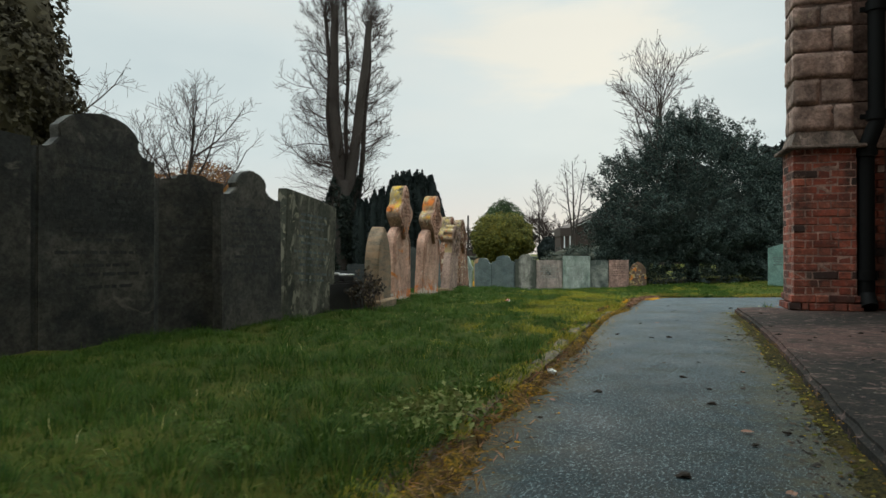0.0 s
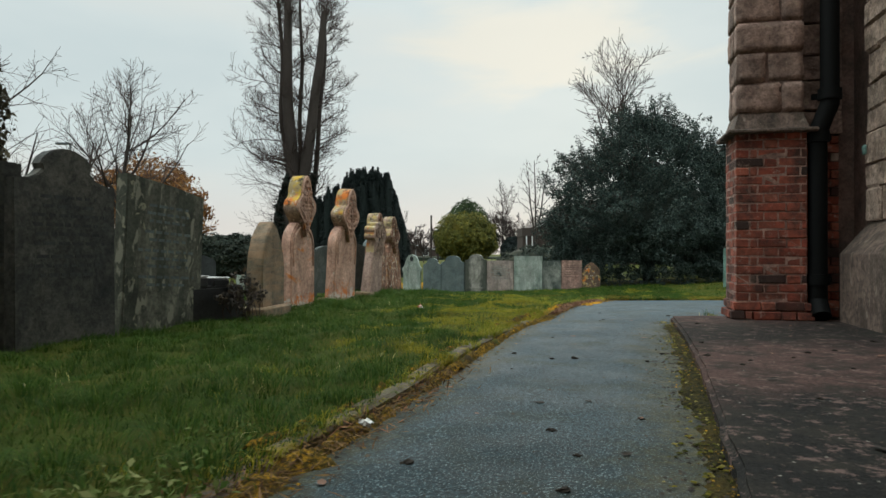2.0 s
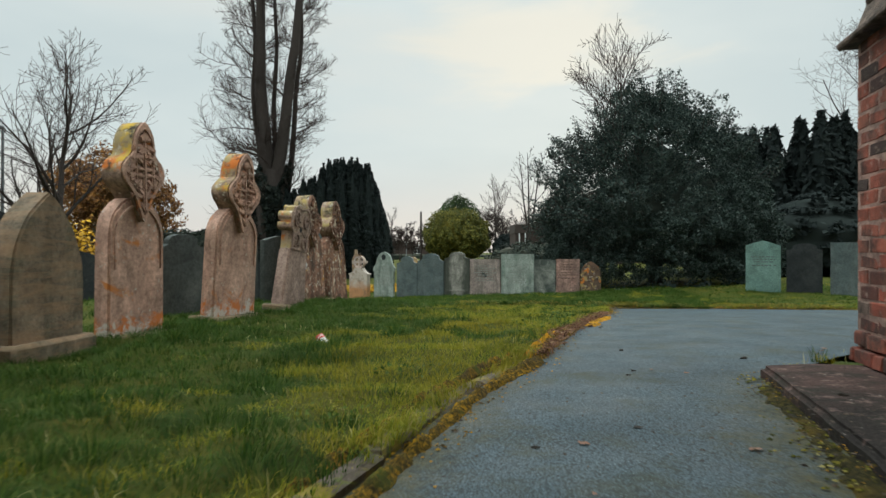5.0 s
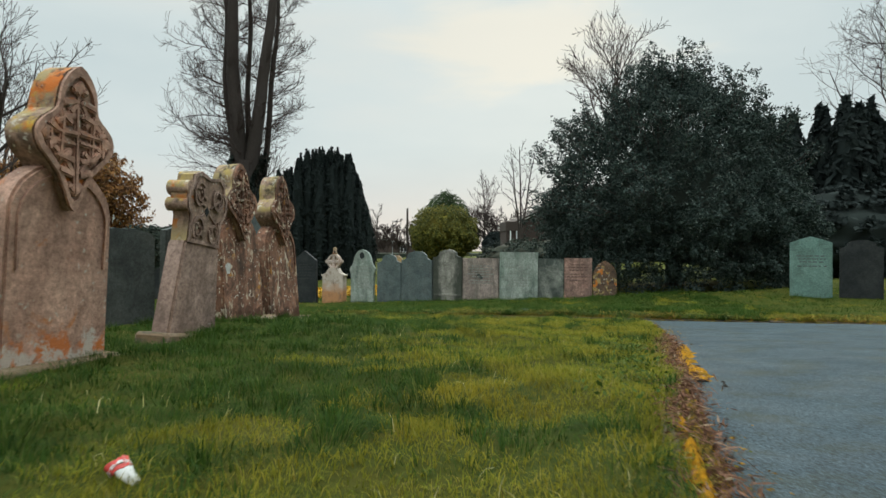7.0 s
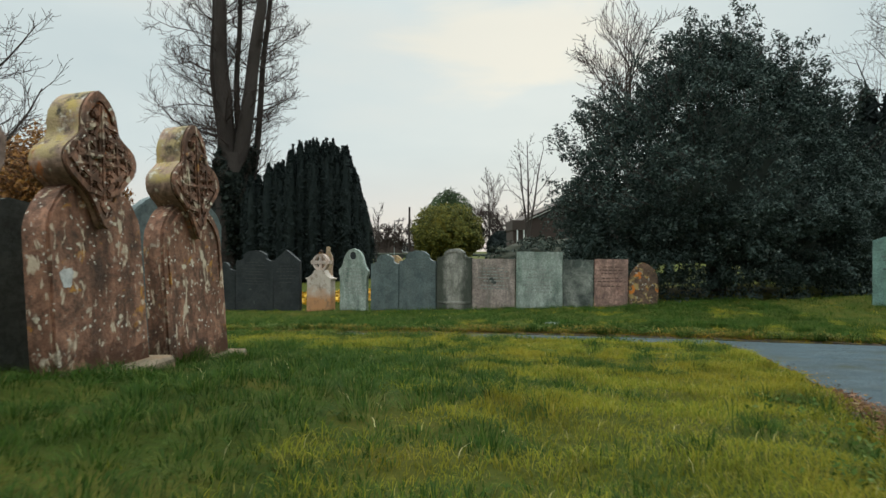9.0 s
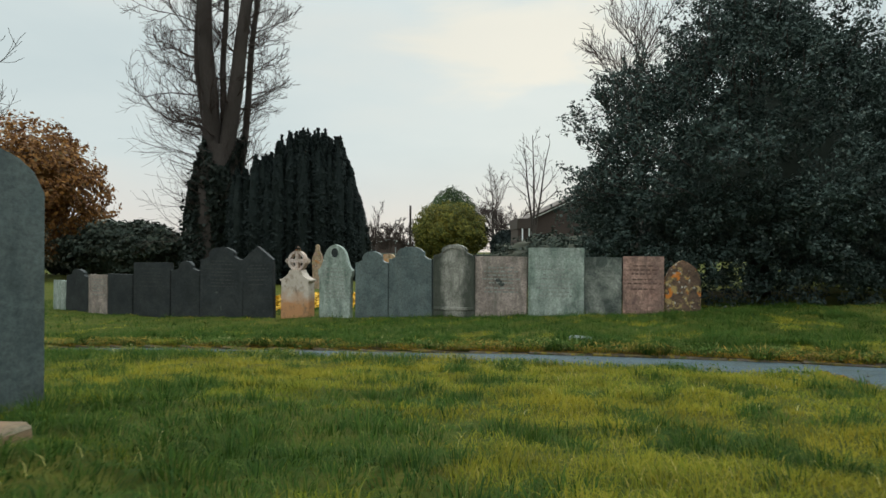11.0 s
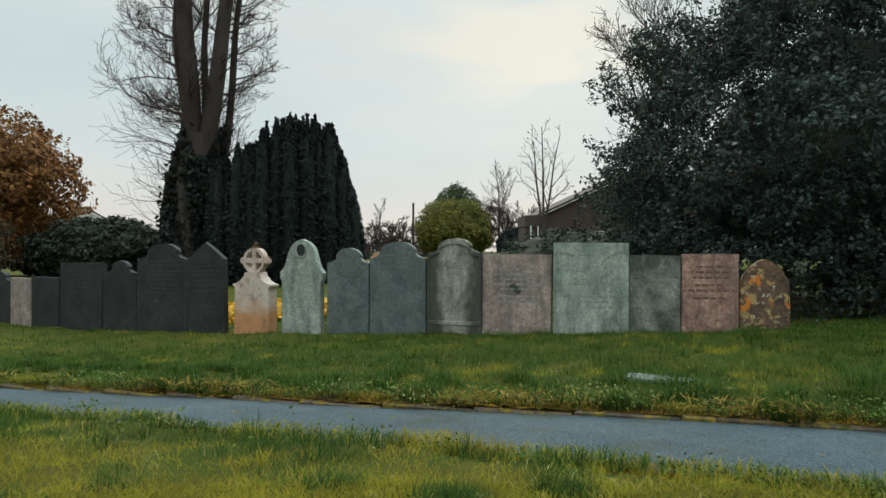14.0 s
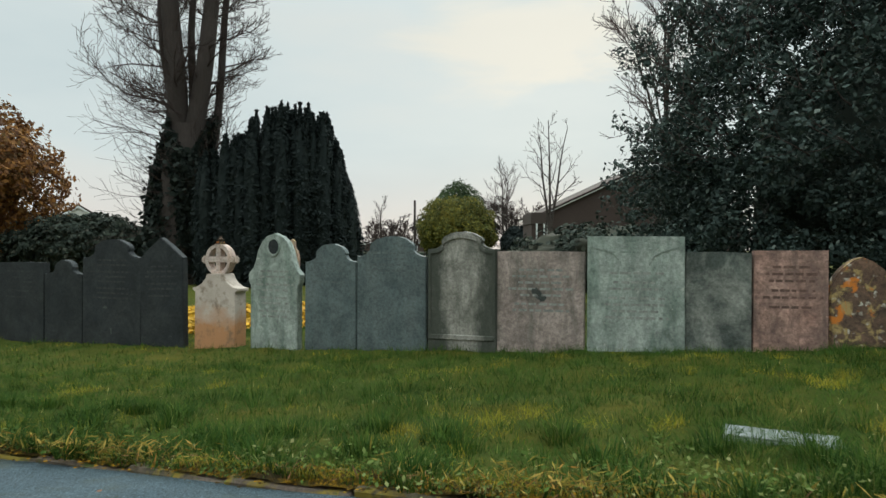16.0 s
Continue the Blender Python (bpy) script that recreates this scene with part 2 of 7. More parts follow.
SANDSTONE_LICHEN = stone_mat("sandstone_lichen_spotted", (0.34, 0.165, 0.105), (0.44, 0.235, 0.155), (0.08, 0.042, 0.028), 0.8,
                             (((0.62, 0.54, 0.42), 11, 0.16, 0.08), ((0.70, 0.66, 0.56), 30, 0.18, 0.08), ((0.46, 0.22, 0.05), 6, 0.64, 0.05)), bump=0.7, mottle=0.6, flecks=((0.60, 0.50, 0.37), 17, 0.60), foot=(((0.07, 0.032, 0.018), 0.5, 6, 0.36),))
SANDSTONE_TOP = stone_mat("sandstone_orange_lichen", (0.44, 0.285, 0.215), (0.52, 0.37, 0.285), (0.09, 0.06, 0.04), 0.5,
                          (((0.60, 0.56, 0.46), 20, 0.15, 0.08), ((0.50, 0.16, 0.035), 5, 0.60, 0.06)), bump=0.7, mottle=0.5, crust=(((0.36, 0.28, 0.14), 6, 0.42), ((0.55, 0.36, 0.05), 7, 0.50), ((0.60, 0.17, 0.03), 5, 0.52), ((0.05, 0.042, 0.03), 9, 0.55), ((0.62, 0.58, 0.48), 13, 0.58)))
SANDSTONE_TOP_DULL = stone_mat("sandstone_tan_lichen", (0.44, 0.285, 0.215), (0.52, 0.37, 0.285), (0.09, 0.06, 0.04), 0.5,
                          (((0.60, 0.56, 0.46), 20, 0.15, 0.08), ((0.50, 0.16, 0.035), 5, 0.60, 0.06)), bump=0.7, mottle=0.5, crust=(((0.36, 0.28, 0.14), 6, 0.42), ((0.42, 0.31, 0.10), 7, 0.52), ((0.50, 0.19, 0.05), 5, 0.58), ((0.05, 0.042, 0.03), 9, 0.55), ((0.62, 0.58, 0.48), 13, 0.58)))
SANDSTONE_BROWN = stone_mat("sandstone_brown_grey", (0.19, 0.145, 0.10), (0.27, 0.205, 0.145), (0.085, 0.085, 0.055), 0.8,
                            (((0.40, 0.20, 0.07), 5, 0.68, 0.06),), bump=0.5, mottle=0.4, soot=(0.10, 0.075, 0.05), bands=(0.33, 0.19, 0.10))
PALE_PINK = stone_mat("stone_pale_pink_grey", (0.36, 0.285, 0.25), (0.46, 0.375, 0.335), (0.15, 0.14, 0.12), 0.85, bump=0.3, mottle=0.6, soot=(0.17, 0.14, 0.125))
PALE_GREEN = stone_mat("stone_pale_green_grey", (0.32, 0.36, 0.325), (0.42, 0.46, 0.415), (0.14, 0.185, 0.155), 0.9,
                       (((0.42, 0.43, 0.38), 12, 0.66, 0.05),), bump=0.3, mottle=0.4, soot=(0.20, 0.24, 0.21))
GREY_STREAK = stone_mat("stone_grey_black_streaked", (0.33, 0.315, 0.275), (0.43, 0.41, 0.365), (0.10, 0.105, 0.085), 0.6, bump=0.35, mottle=0.4, soot=(0.14, 0.14, 0.12), sides=(0.034, 0.042, 0.032))
DARK_PATCH = stone_mat("stone_dark_green_patched", (0.058, 0.073, 0.064), (0.088, 0.102, 0.092), (0.33, 0.34, 0.30), 0.75, streak=False, bump=0.3, mottle=0.3, soot=(0.07, 0.085, 0.075))
PINK_STREAK = stone_mat("stone_pink_black_streaked", (0.48, 0.275, 0.215), (0.58, 0.37, 0.30), (0.10, 0.08, 0.07), 0.7, bump=0.5, mottle=0.75, soot=(0.17, 0.105, 0.09), bands=(0.17, 0.115, 0.10))
LICHEN_END = stone_mat("stone_brown_orange_lichen", (0.16, 0.095, 0.065), (0.25, 0.155, 0.105), (0.045, 0.035, 0.028), 0.8,
                       (((0.36, 0.26, 0.11), 9, 0.53, 0.10), ((0.55, 0.18, 0.03), 6, 0.585, 0.06), ((0.50, 0.47, 0.40), 13, 0.15, 0.14),), bump=0.7, streak=False, mottle=0.6)
VERDIGRIS = stone_mat("stone_blue_green_algae", (0.145, 0.255, 0.225), (0.185, 0.30, 0.265), (0.12, 0.19, 0.165), 0.5, bump=0.15)
CROSS_STONE = stone_mat("limestone_pinkish_white", (0.45, 0.365, 0.325), (0.53, 0.445, 0.40), (0.42, 0.22, 0.10), 0.35,
                        (((0.56, 0.53, 0.46), 14, 0.66, 0.04),), bump=0.3)


def foot_stained(name):
    """Pale limestone that a ragged orange stain has climbed."""
    m = Mat(name, 0.85, 0.2)
    tc = m.t.nodes.new("ShaderNodeTexCoord")
    sp = m.t.nodes.new("ShaderNodeSeparateXYZ")
    m.link(tc.outputs["Object"], sp.inputs[0])
    wob = m.t.nodes.new("ShaderNodeMath")
    wob.operation = "MULTIPLY_ADD"
    wob.inputs[1].default_value = 0.5
    m.link(m.noise(5, 5, 0.6), wob.inputs[0])
    m.link(sp.outputs[2], wob.inputs[2])
    col = m.mix(m.ramp(m.noise(4, 5, 0.6), (0.35, 0.0), (0.65, 1.0)), (0.44, 0.375, 0.32), (0.54, 0.47, 0.41))
    col = m.mix(m.ramp(wob.outputs[0], (0.42, 0.9), (0.66, 0.0)), col, (0.45, 0.21, 0.085))
    col = m.mix(m.ramp(m.noise(9, 6, 0.7), (0.52, 0.0), (0.68, 0.7)), col, (0.17, 0.12, 0.08))
    return m.done(col, m.noise(30, 5, 0.7), 0.5, 0.012)


CROSS_STAINED = foot_stained("limestone_orange_stained_foot")
GRANITE_BLACK = stone_mat("granite_black_matt", (0.018, 0.018, 0.018), (0.028, 0.028, 0.027), rough=0.4, bump=0.1)
GRANITE_WHITE = stone_mat("marble_white_worn", (0.52, 0.52, 0.50), (0.62, 0.62, 0.60), (0.4, 0.4, 0.38), 0.4, rough=0.5, bump=0.1)
ASHLAR = stone_mat("ashlar_brown_sandstone", (0.33, 0.215, 0.17), (0.47, 0.32, 0.26), (0.085, 0.064, 0.054), 0.75,
                   (((0.34, 0.26, 0.19), 5, 0.62, 0.1),), bump=1.0, streak=False, mottle=0.5, soot=(0.075, 0.045, 0.035))
ASHLAR_PINK = stone_mat("rubble_pink_sandstone", (0.56, 0.39, 0.30), (0.68, 0.52, 0.42), (0.17, 0.13, 0.10), 0.6,
                        (((0.42, 0.36, 0.28), 7, 0.66, 0.05),), bump=1.0, streak=False, mottle=0.6)
PLINTH = stone_mat("plinth_grey_brown_stone", (0.17, 0.12, 0.098), (0.28, 0.20, 0.16), (0.05, 0.045, 0.035), 0.7, bump=0.9, mottle=0.7, flecks=((0.26, 0.21, 0.17), 18, 0.64))
INSCRIPTION = stone_mat("inscription_cut_dark", (0.25, 0.262, 0.235), (0.32, 0.33, 0.30), mottle=0.5, soot=(0.16, 0.17, 0.155))
INSCRIPTION_DARK = stone_mat("inscription_cut_faint", (0.046, 0.050, 0.049), (0.060, 0.064, 0.062), mottle=0.6, soot=(0.03, 0.033, 0.033))
INSCRIPTION_SLATE = stone_mat("inscription_cut_pale", (0.105, 0.13, 0.13), (0.13, 0.155, 0.15))


def brick_mat():
    m = Mat("brick_red_weathered", 0.9, 0.2)
    col = m.ramp(m.random, (0.0, (0.29, 0.072, 0.046)), (0.5, (0.40, 0.11, 0.068)), (0.82, (0.46, 0.15, 0.095)), (0.88, (0.13, 0.05, 0.038)), (0.96, (0.055, 0.032, 0.028)), (0.985, (0.46, 0.32, 0.25)))
    col = m.mix(0.6, col, m.ramp(m.noise(25, 5, 0.65), (0.3, 0.5), (0.7, 1.0)), "MULTIPLY")
    col = m.mix(m.ramp(m.noise(9, 4, 0.6), (0.6, 0.0), (0.75, 0.6)), col, (0.20, 0.13, 0.10))
    col = m.mix(m.ramp(m.noise(14, 6, 0.7, vec=m.place()), (0.57, 0.0), (0.67, 0.7)), col, (0.46, 0.33, 0.27))
    soot = m.noise(3.4, 6, 0.7, vec=m.place())
    col = m.mix(m.ramp(soot, (0.40, 0.0), (0.62, 0.9)), col, (0.040, 0.028, 0.024))
    return m.done(col, m.mix(0.5, m.noise(50, 5, 0.7), m.noise(12, 4, 0.6)), 0.8, 0.012)


BRICK = brick_mat()
BRICK_MORTAR = stone_mat("brick_mortar_reddish", (0.34, 0.18, 0.14), (0.54, 0.36, 0.29), (0.09, 0.055, 0.045), 0.6, bump=0.6, streak=False, mottle=0.5, soot=(0.07, 0.045, 0.04))
MORTAR = stone_mat("lime_mortar", (0.15, 0.088, 0.070), (0.22, 0.135, 0.108), (0.06, 0.05, 0.042), 0.7, bump=0.6, streak=False)


def asphalt_mat():
    m = Mat("asphalt_blue_grey", 0.8, 0.2)
    p = m.place()
    chips = m.cells(120, vec=p)
    col = m.ramp(chips, (0.10, (0.108, 0.162, 0.188)), (0.40, (0.064, 0.096, 0.114)), (0.68, (0.027, 0.042, 0.050)))
    col = m.mix(0.8, col, m.ramp(m.noise(55, 4, 0.75, vec=p), (0.34, 0.5), (0.64, 1.25)), "MULTIPLY")
    col = m.mix(0.7, col, m.ramp(m.noise(1.6, 5, 0.6, vec=p), (0.3, 0.55), (0.7, 1.0)), "MULTIPLY")
    col = m.mix(m.ramp(m.noise(2.6, 6, 0.7, vec=p), (0.50, 0.0), (0.68, 0.75)), col, (0.036, 0.040, 0.022))
    # shade over the southern end put into the colour; worn is its mask
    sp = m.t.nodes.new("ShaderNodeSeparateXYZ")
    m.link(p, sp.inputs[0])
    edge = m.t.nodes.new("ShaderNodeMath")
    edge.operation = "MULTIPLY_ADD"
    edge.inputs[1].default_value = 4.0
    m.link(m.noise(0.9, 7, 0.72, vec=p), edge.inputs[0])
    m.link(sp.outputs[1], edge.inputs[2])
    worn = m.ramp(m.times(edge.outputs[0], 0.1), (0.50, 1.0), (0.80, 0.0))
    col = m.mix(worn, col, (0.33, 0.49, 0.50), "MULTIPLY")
    # a second, deeper multiply of this painted shade at the beginning of the path
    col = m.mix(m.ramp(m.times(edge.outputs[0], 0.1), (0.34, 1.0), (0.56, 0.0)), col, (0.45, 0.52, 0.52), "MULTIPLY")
    # bare pale chips
    col = m.mix(m.times(m.ramp(m.noise(130, 3, 0.6, vec=p), (0.585, 0.0), (0.64, 0.9)), m.ramp(worn, (0.0, 0.2), (0.5, 1.0))), col, (0.15, 0.205, 0.215))
    # soil and moss washed in along both edges
    for slope, lie, sign, wide in ((-0.342, 0.61, -1.0, 0.42), (-0.33, -0.68, 1.0, 0.30)):
        slant = m.t.nodes.new("ShaderNodeMath")
        slant.operation = "MULTIPLY_ADD"
        slant.inputs[1].default_value = slope
        m.link(sp.outputs[1], slant.inputs[0])
        m.link(sp.outputs[0], slant.inputs[2])
        away = m.t.nodes.new("ShaderNodeMath")
        away.operation = "MULTIPLY_ADD"
        away.inputs[1].default_value, away.inputs[2].default_value = sign / wide, -sign * lie / wide
        m.link(slant.outputs[0], away.inputs[0])
        rag = m.t.nodes.new("ShaderNodeMath")
        rag.operation = "MULTIPLY_ADD"
        rag.inputs[1].default_value = 1.5
        m.link(m.noise(5, 7, 0.7, vec=p), rag.inputs[0])
        m.link(away.outputs[0], rag.inputs[2])
        along = m.ramp(m.times(sp.outputs[1], 0.1), (0.66, 1.0), (0.74, 0.0))
        wash = m.ramp(m.times(rag.outputs[0], 0.5), (0.42, 0.85), (0.86, 0.0))
        col = m.mix(m.times(wash, along), col, m.ramp(m.noise(22, 5, 0.7, vec=p), (0.4, (0.022, 0.026, 0.015)), (0.62, (0.078, 0.066, 0.020))))
    return m.done(col, chips, 0.28, 0.005, m.ramp(m.noise(3, 4, 0.6, vec=p), (0.3, 0.7), (0.7, 0.9)))


def apron_mat():
    m = Mat("concrete_reddish_dark", 0.95, 0.06)
    p = m.place()
    # the southern half lies under a ragged black stain
    sp = m.t.nodes.new("ShaderNodeSeparateXYZ")
    m.link(p, sp.inputs[0])
    edge = m.t.nodes.new("ShaderNodeMath")
    edge.operation = "MULTIPLY_ADD"
    edge.inputs[1].default_value = 2.6
    m.link(m.noise(1.1, 8, 0.75, vec=p), edge.inputs[0])
    m.link(sp.outputs[1], edge.inputs[2])
    tenth = m.times(edge.outputs[0], 0.1)
    col = m.mix(m.ramp(tenth, (0.47, 0.0), (0.53, 1.0), (0.62, 1.0), (0.68, 0.08), (0.745, 0.12), (0.80, 0.85)), (0.020, 0.020, 0.019), (0.086, 0.053, 0.046))
    col = m.mix(0.6, col, m.ramp(m.noise(70, 5, 0.8, vec=p), (0.38, 0.15), (0.62, 1.35)), "MULTIPLY")
    col = m.mix(m.ramp(m.noise(4, 7, 0.75, vec=p), (0.47, 0.0), (0.58, 0.85)), col, (0.028, 0.026, 0.022))
    col = m.mix(m.ramp(m.noise(13, 6, 0.75, vec=p), (0.55, 0.0), (0.64, 0.75)), col, (0.165, 0.112, 0.098))
    col = m.mix(m.ramp(m.cells(14, vec=p), (0.05, 0.8), (0.09, 0.0)), col, (0.26, 0.24, 0.21))
    return m.done(col, m.noise(40, 5, 0.7, vec=p), 0.5, 0.01)


def soil_mat():
    m = Mat("turf_floor", 0.95, 0.1)
    p = m.place()
    col = m.mix(m.ramp(m.noise(2.2, 5, 0.6, vec=p), (0.35, 0.0), (0.65, 1.0)), (0.042, 0.064, 0.008), (0.088, 0.083, 0.012))
    col = m.mix(0.6, col, m.ramp(m.noise(45, 5, 0.7, vec=p), (0.3, 0.45), (0.7, 1.0)), "MULTIPLY")
    return m.done(col, m.noise(30, 5, 0.7, vec=p), 0.8, 0.03)


def lush_mat():
    """Deeper green of the longer, wetter tufts."""
    m = Mat("grass_blades_lush", 0.75, 0.08)
    p = m.place()
    col = m.ramp(m.island(), (0.0, (0.022, 0.056, 0.011)), (0.5, (0.040, 0.087, 0.014)), (0.9, (0.070, 0.122, 0.018)), (1.0, (0.17, 0.19, 0.05)))
    col = m.mix(0.5, col, m.ramp(m.noise(1.4, 4, 0.6, vec=p), (0.36, 0.5), (0.6, 1.0)), "MULTIPLY")
    return through_leaf(m, col, 0.35)


def grass_mat():
    m = Mat("grass_blades", 0.8, 0.06)
    p = m.place()
    col = m.ramp(m.island(), (0.0, (0.124, 0.157, 0.017)), (0.45, (0.207, 0.222, 0.024)), (0.80, (0.285, 0.262, 0.030)), (0.95, (0.32, 0.275, 0.05)), (1.0, (0.44, 0.36, 0.13)))
    col = m.mix(m.ramp(m.noise(0.6, 5, 0.65, vec=p), (0.40, 0.0), (0.60, 0.65)), col, (0.275, 0.215, 0.022))
    # mixed towards a darker, deeper green beside the front row of memorials
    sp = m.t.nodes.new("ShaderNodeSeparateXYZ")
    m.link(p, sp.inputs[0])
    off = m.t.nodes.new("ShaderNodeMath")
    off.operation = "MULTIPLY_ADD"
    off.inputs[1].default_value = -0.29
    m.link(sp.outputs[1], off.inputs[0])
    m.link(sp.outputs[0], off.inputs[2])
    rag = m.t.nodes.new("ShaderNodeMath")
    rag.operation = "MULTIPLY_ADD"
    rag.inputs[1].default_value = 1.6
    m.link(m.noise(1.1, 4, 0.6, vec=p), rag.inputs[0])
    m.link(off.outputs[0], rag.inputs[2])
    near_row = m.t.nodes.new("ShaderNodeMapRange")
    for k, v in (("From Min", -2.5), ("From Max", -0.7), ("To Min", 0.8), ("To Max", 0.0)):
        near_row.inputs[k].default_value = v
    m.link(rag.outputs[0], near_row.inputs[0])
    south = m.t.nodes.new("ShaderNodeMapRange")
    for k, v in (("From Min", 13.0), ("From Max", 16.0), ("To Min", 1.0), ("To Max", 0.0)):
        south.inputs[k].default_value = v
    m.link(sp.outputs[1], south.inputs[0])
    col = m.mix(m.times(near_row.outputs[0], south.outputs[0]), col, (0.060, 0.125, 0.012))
    col = m.mix(0.7, col, m.ramp(m.noise(2.8, 4, 0.6, vec=p), (0.36, 0.45), (0.54, 1.0)), "MULTIPLY")
    return through_leaf(m, col, 0.4)


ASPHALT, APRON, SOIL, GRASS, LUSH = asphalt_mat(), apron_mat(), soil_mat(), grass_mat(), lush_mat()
KERB = stone_mat("kerb_concrete_mossy", (0.095, 0.072, 0.055), (0.17, 0.13, 0.105), (0.065, 0.058, 0.028), 0.75, (((0.20, 0.15, 0.024), 7, 0.50, 0.10), ((0.06, 0.075, 0.018), 11, 0.58, 0.06)), bump=0.6, streak=False)
MOSS = leaf_mat("moss_yellow_brown", (0.0, (0.035, 0.027, 0.012)), (0.35, (0.10, 0.062, 0.016)), (0.65, (0.24, 0.135, 0.018)), (0.92, (0.40, 0.21, 0.016)), (1.0, (0.08, 0.095, 0.018)), rough=0.95, spec=0.05)
MOSS_CUSHION = leaf_mat("moss_cushion_green_gold", (0.0, (0.030, 0.034, 0.010)), (0.4, (0.075, 0.075, 0.014)), (0.8, (0.15, 0.125, 0.018)), (1.0, (0.30, 0.26, 0.10)), rough=0.95, spec=0.05)
STRAW = leaf_mat("dead_straw", (0.0, (0.05, 0.03, 0.018)), (0.5, (0.15, 0.085, 0.04)), (0.9, (0.28, 0.18, 0.08)), (1.0, (0.36, 0.16, 0.10)), rough=0.9, spec=0.05)
MUD = leaf_mat("leaf_litter_dark", (0.0, (0.020, 0.017, 0.014)), (0.6, (0.045, 0.036, 0.026)), (1.0, (0.09, 0.065, 0.04)), rough=0.9)
WEED = leaf_mat("weed_leaves", (0.0, (0.05, 0.095, 0.018)), (0.6, (0.09, 0.145, 0.03)), (1.0, (0.14, 0.18, 0.055)), rough=0.8, spec=0.08)
WEED_PALE = leaf_mat("weed_leaves_pale", (0.0, (0.09, 0.125, 0.03)), (0.6, (0.16, 0.19, 0.06)), (1.0, (0.26, 0.26, 0.11)), rough=0.8, spec=0.08)
STRAW_PALE = leaf_mat("grass_bleached", (0.0, (0.22, 0.20, 0.06)), (0.6, (0.40, 0.36, 0.14)), (1.0, (0.60, 0.54, 0.30)), rough=0.9, spec=0.05)
LITTER_RED = leaf_mat("dead_needles_reddish", (0.0, (0.07, 0.035, 0.022)), (0.5, (0.19, 0.095, 0.060)), (0.9, (0.32, 0.18, 0.12)), (1.0, (0.40, 0.30, 0.20)), rough=0.9, spec=0.05)
STRAW_YELLOW = leaf_mat("grass_yellowed", (0.0, (0.14, 0.12, 0.025)), (0.5, (0.26, 0.20, 0.04)), (0.9, (0.38, 0.27, 0.07)), (1.0, (0.42, 0.20, 0.05)), rough=0.9, spec=0.05)
HOLLY = leaf_mat("holly_leaves", (0.0, (0.026, 0.041, 0.036)), (0.65, (0.038, 0.058, 0.050)), (0.90, (0.062, 0.088, 0.074)), (1.0, (0.13, 0.15, 0.13)), share=0.12, rough=0.65, spec=0.12, patch=0.3)
# colour of the ivy, and of the shade painted inside the holly
IVY_AND_CORE_SHADE = leaf_mat("ivy_leaves_and_core_shade", (0.0, (0.016, 0.022, 0.019)), (0.7, (0.024, 0.032, 0.027)), (1.0, (0.040, 0.050, 0.040)), rough=0.7, spec=0.12, patch=0.2)
YEW = leaf_mat("yew_needles", (0.0, (0.016, 0.022, 0.021)), (0.7, (0.019, 0.026, 0.025)), (1.0, (0.026, 0.034, 0.031)), rough=0.8, spec=0.08, patch=0.0)
GOLD = leaf_mat("golden_conifer_needles", (0.0, (0.05, 0.07, 0.018)), (0.6, (0.13, 0.13, 0.025)), (1.0, (0.24, 0.20, 0.03)), rough=0.7, spec=0.15)
GREEN_CONIFER = leaf_mat("green_conifer_needles", (0.0, (0.025, 0.05, 0.022)), (1.0, (0.07, 0.105, 0.035)), rough=0.7, spec=0.15)
BROWN_CONIFER = leaf_mat("dull_brown_conifer", (0.0, (0.030, 0.026, 0.016)), (0.7, (0.065, 0.055, 0.032)), (1.0, (0.10, 0.085, 0.05)), rough=0.8, spec=0.15)
AUTUMN = leaf_mat("autumn_leaves", (0.0, (0.11, 0.05, 0.024)), (0.5, (0.22, 0.098, 0.030)), (0.85, (0.36, 0.165, 0.038)), (1.0, (0.11, 0.075, 0.03)), rough=0.7, spec=0.2)
YELLOW = leaf_mat("yellow_leaves", (0.0, (0.35, 0.20, 0.02)), (1.0, (0.75, 0.42, 0.03)), rough=0.7, spec=0.2)
HEDGE = leaf_mat("hedge_leaves", (0.0, (0.024, 0.034, 0.026)), (0.8, (0.044, 0.058, 0.042)), (1.0, (0.085, 0.085, 0.062)), rough=0.7, spec=0.15)


def bark_mat(name, a, b):
    m = Mat(name, 0.9, 0.15)
    n = m.noise(4, 6, 0.65, (6, 6, 0.8), vec=m.place())
    return m.done(m.mix(n, a, b), n, 0.7, 0.04)




def dark_moss():
    m = Mat("moss_mat_brown", 0.95, 0.05)
    p = m.place()
    col = m.ramp(m.noise(55, 5, 0.75, vec=p), (0.32, (0.012, 0.012, 0.008)), (0.5, (0.034, 0.031, 0.014)), (0.66, (0.088, 0.070, 0.020)), (0.8, (0.20, 0.16, 0.05)))
    col = m.mix(m.ramp(m.noise(2.2, 5, 0.65, vec=p), (0.54, 0.0), (0.68, 0.7)), col, (0.125, 0.085, 0.018))
    return m.done(col, m.noise(140, 4, 0.7, vec=p), 1.0, 0.012)


def bright_moss():
    m = Mat("moss_mat_orange", 0.95, 0.05)
    p = m.place()
    col = m.ramp(m.noise(60, 5, 0.7, vec=p), (0.30, (0.06, 0.035, 0.008)), (0.46, (0.30, 0.15, 0.014)), (0.60, (0.58, 0.27, 0.016)), (0.72, (0.66, 0.36, 0.03)))
    col = m.mix(m.ramp(m.noise(7, 5, 0.65, vec=p), (0.52, 0.0), (0.64, 0.85)), col, (0.16, 0.10, 0.02))
    return m.done(col, m.noise(140, 4, 0.7, vec=p), 1.0, 0.01)


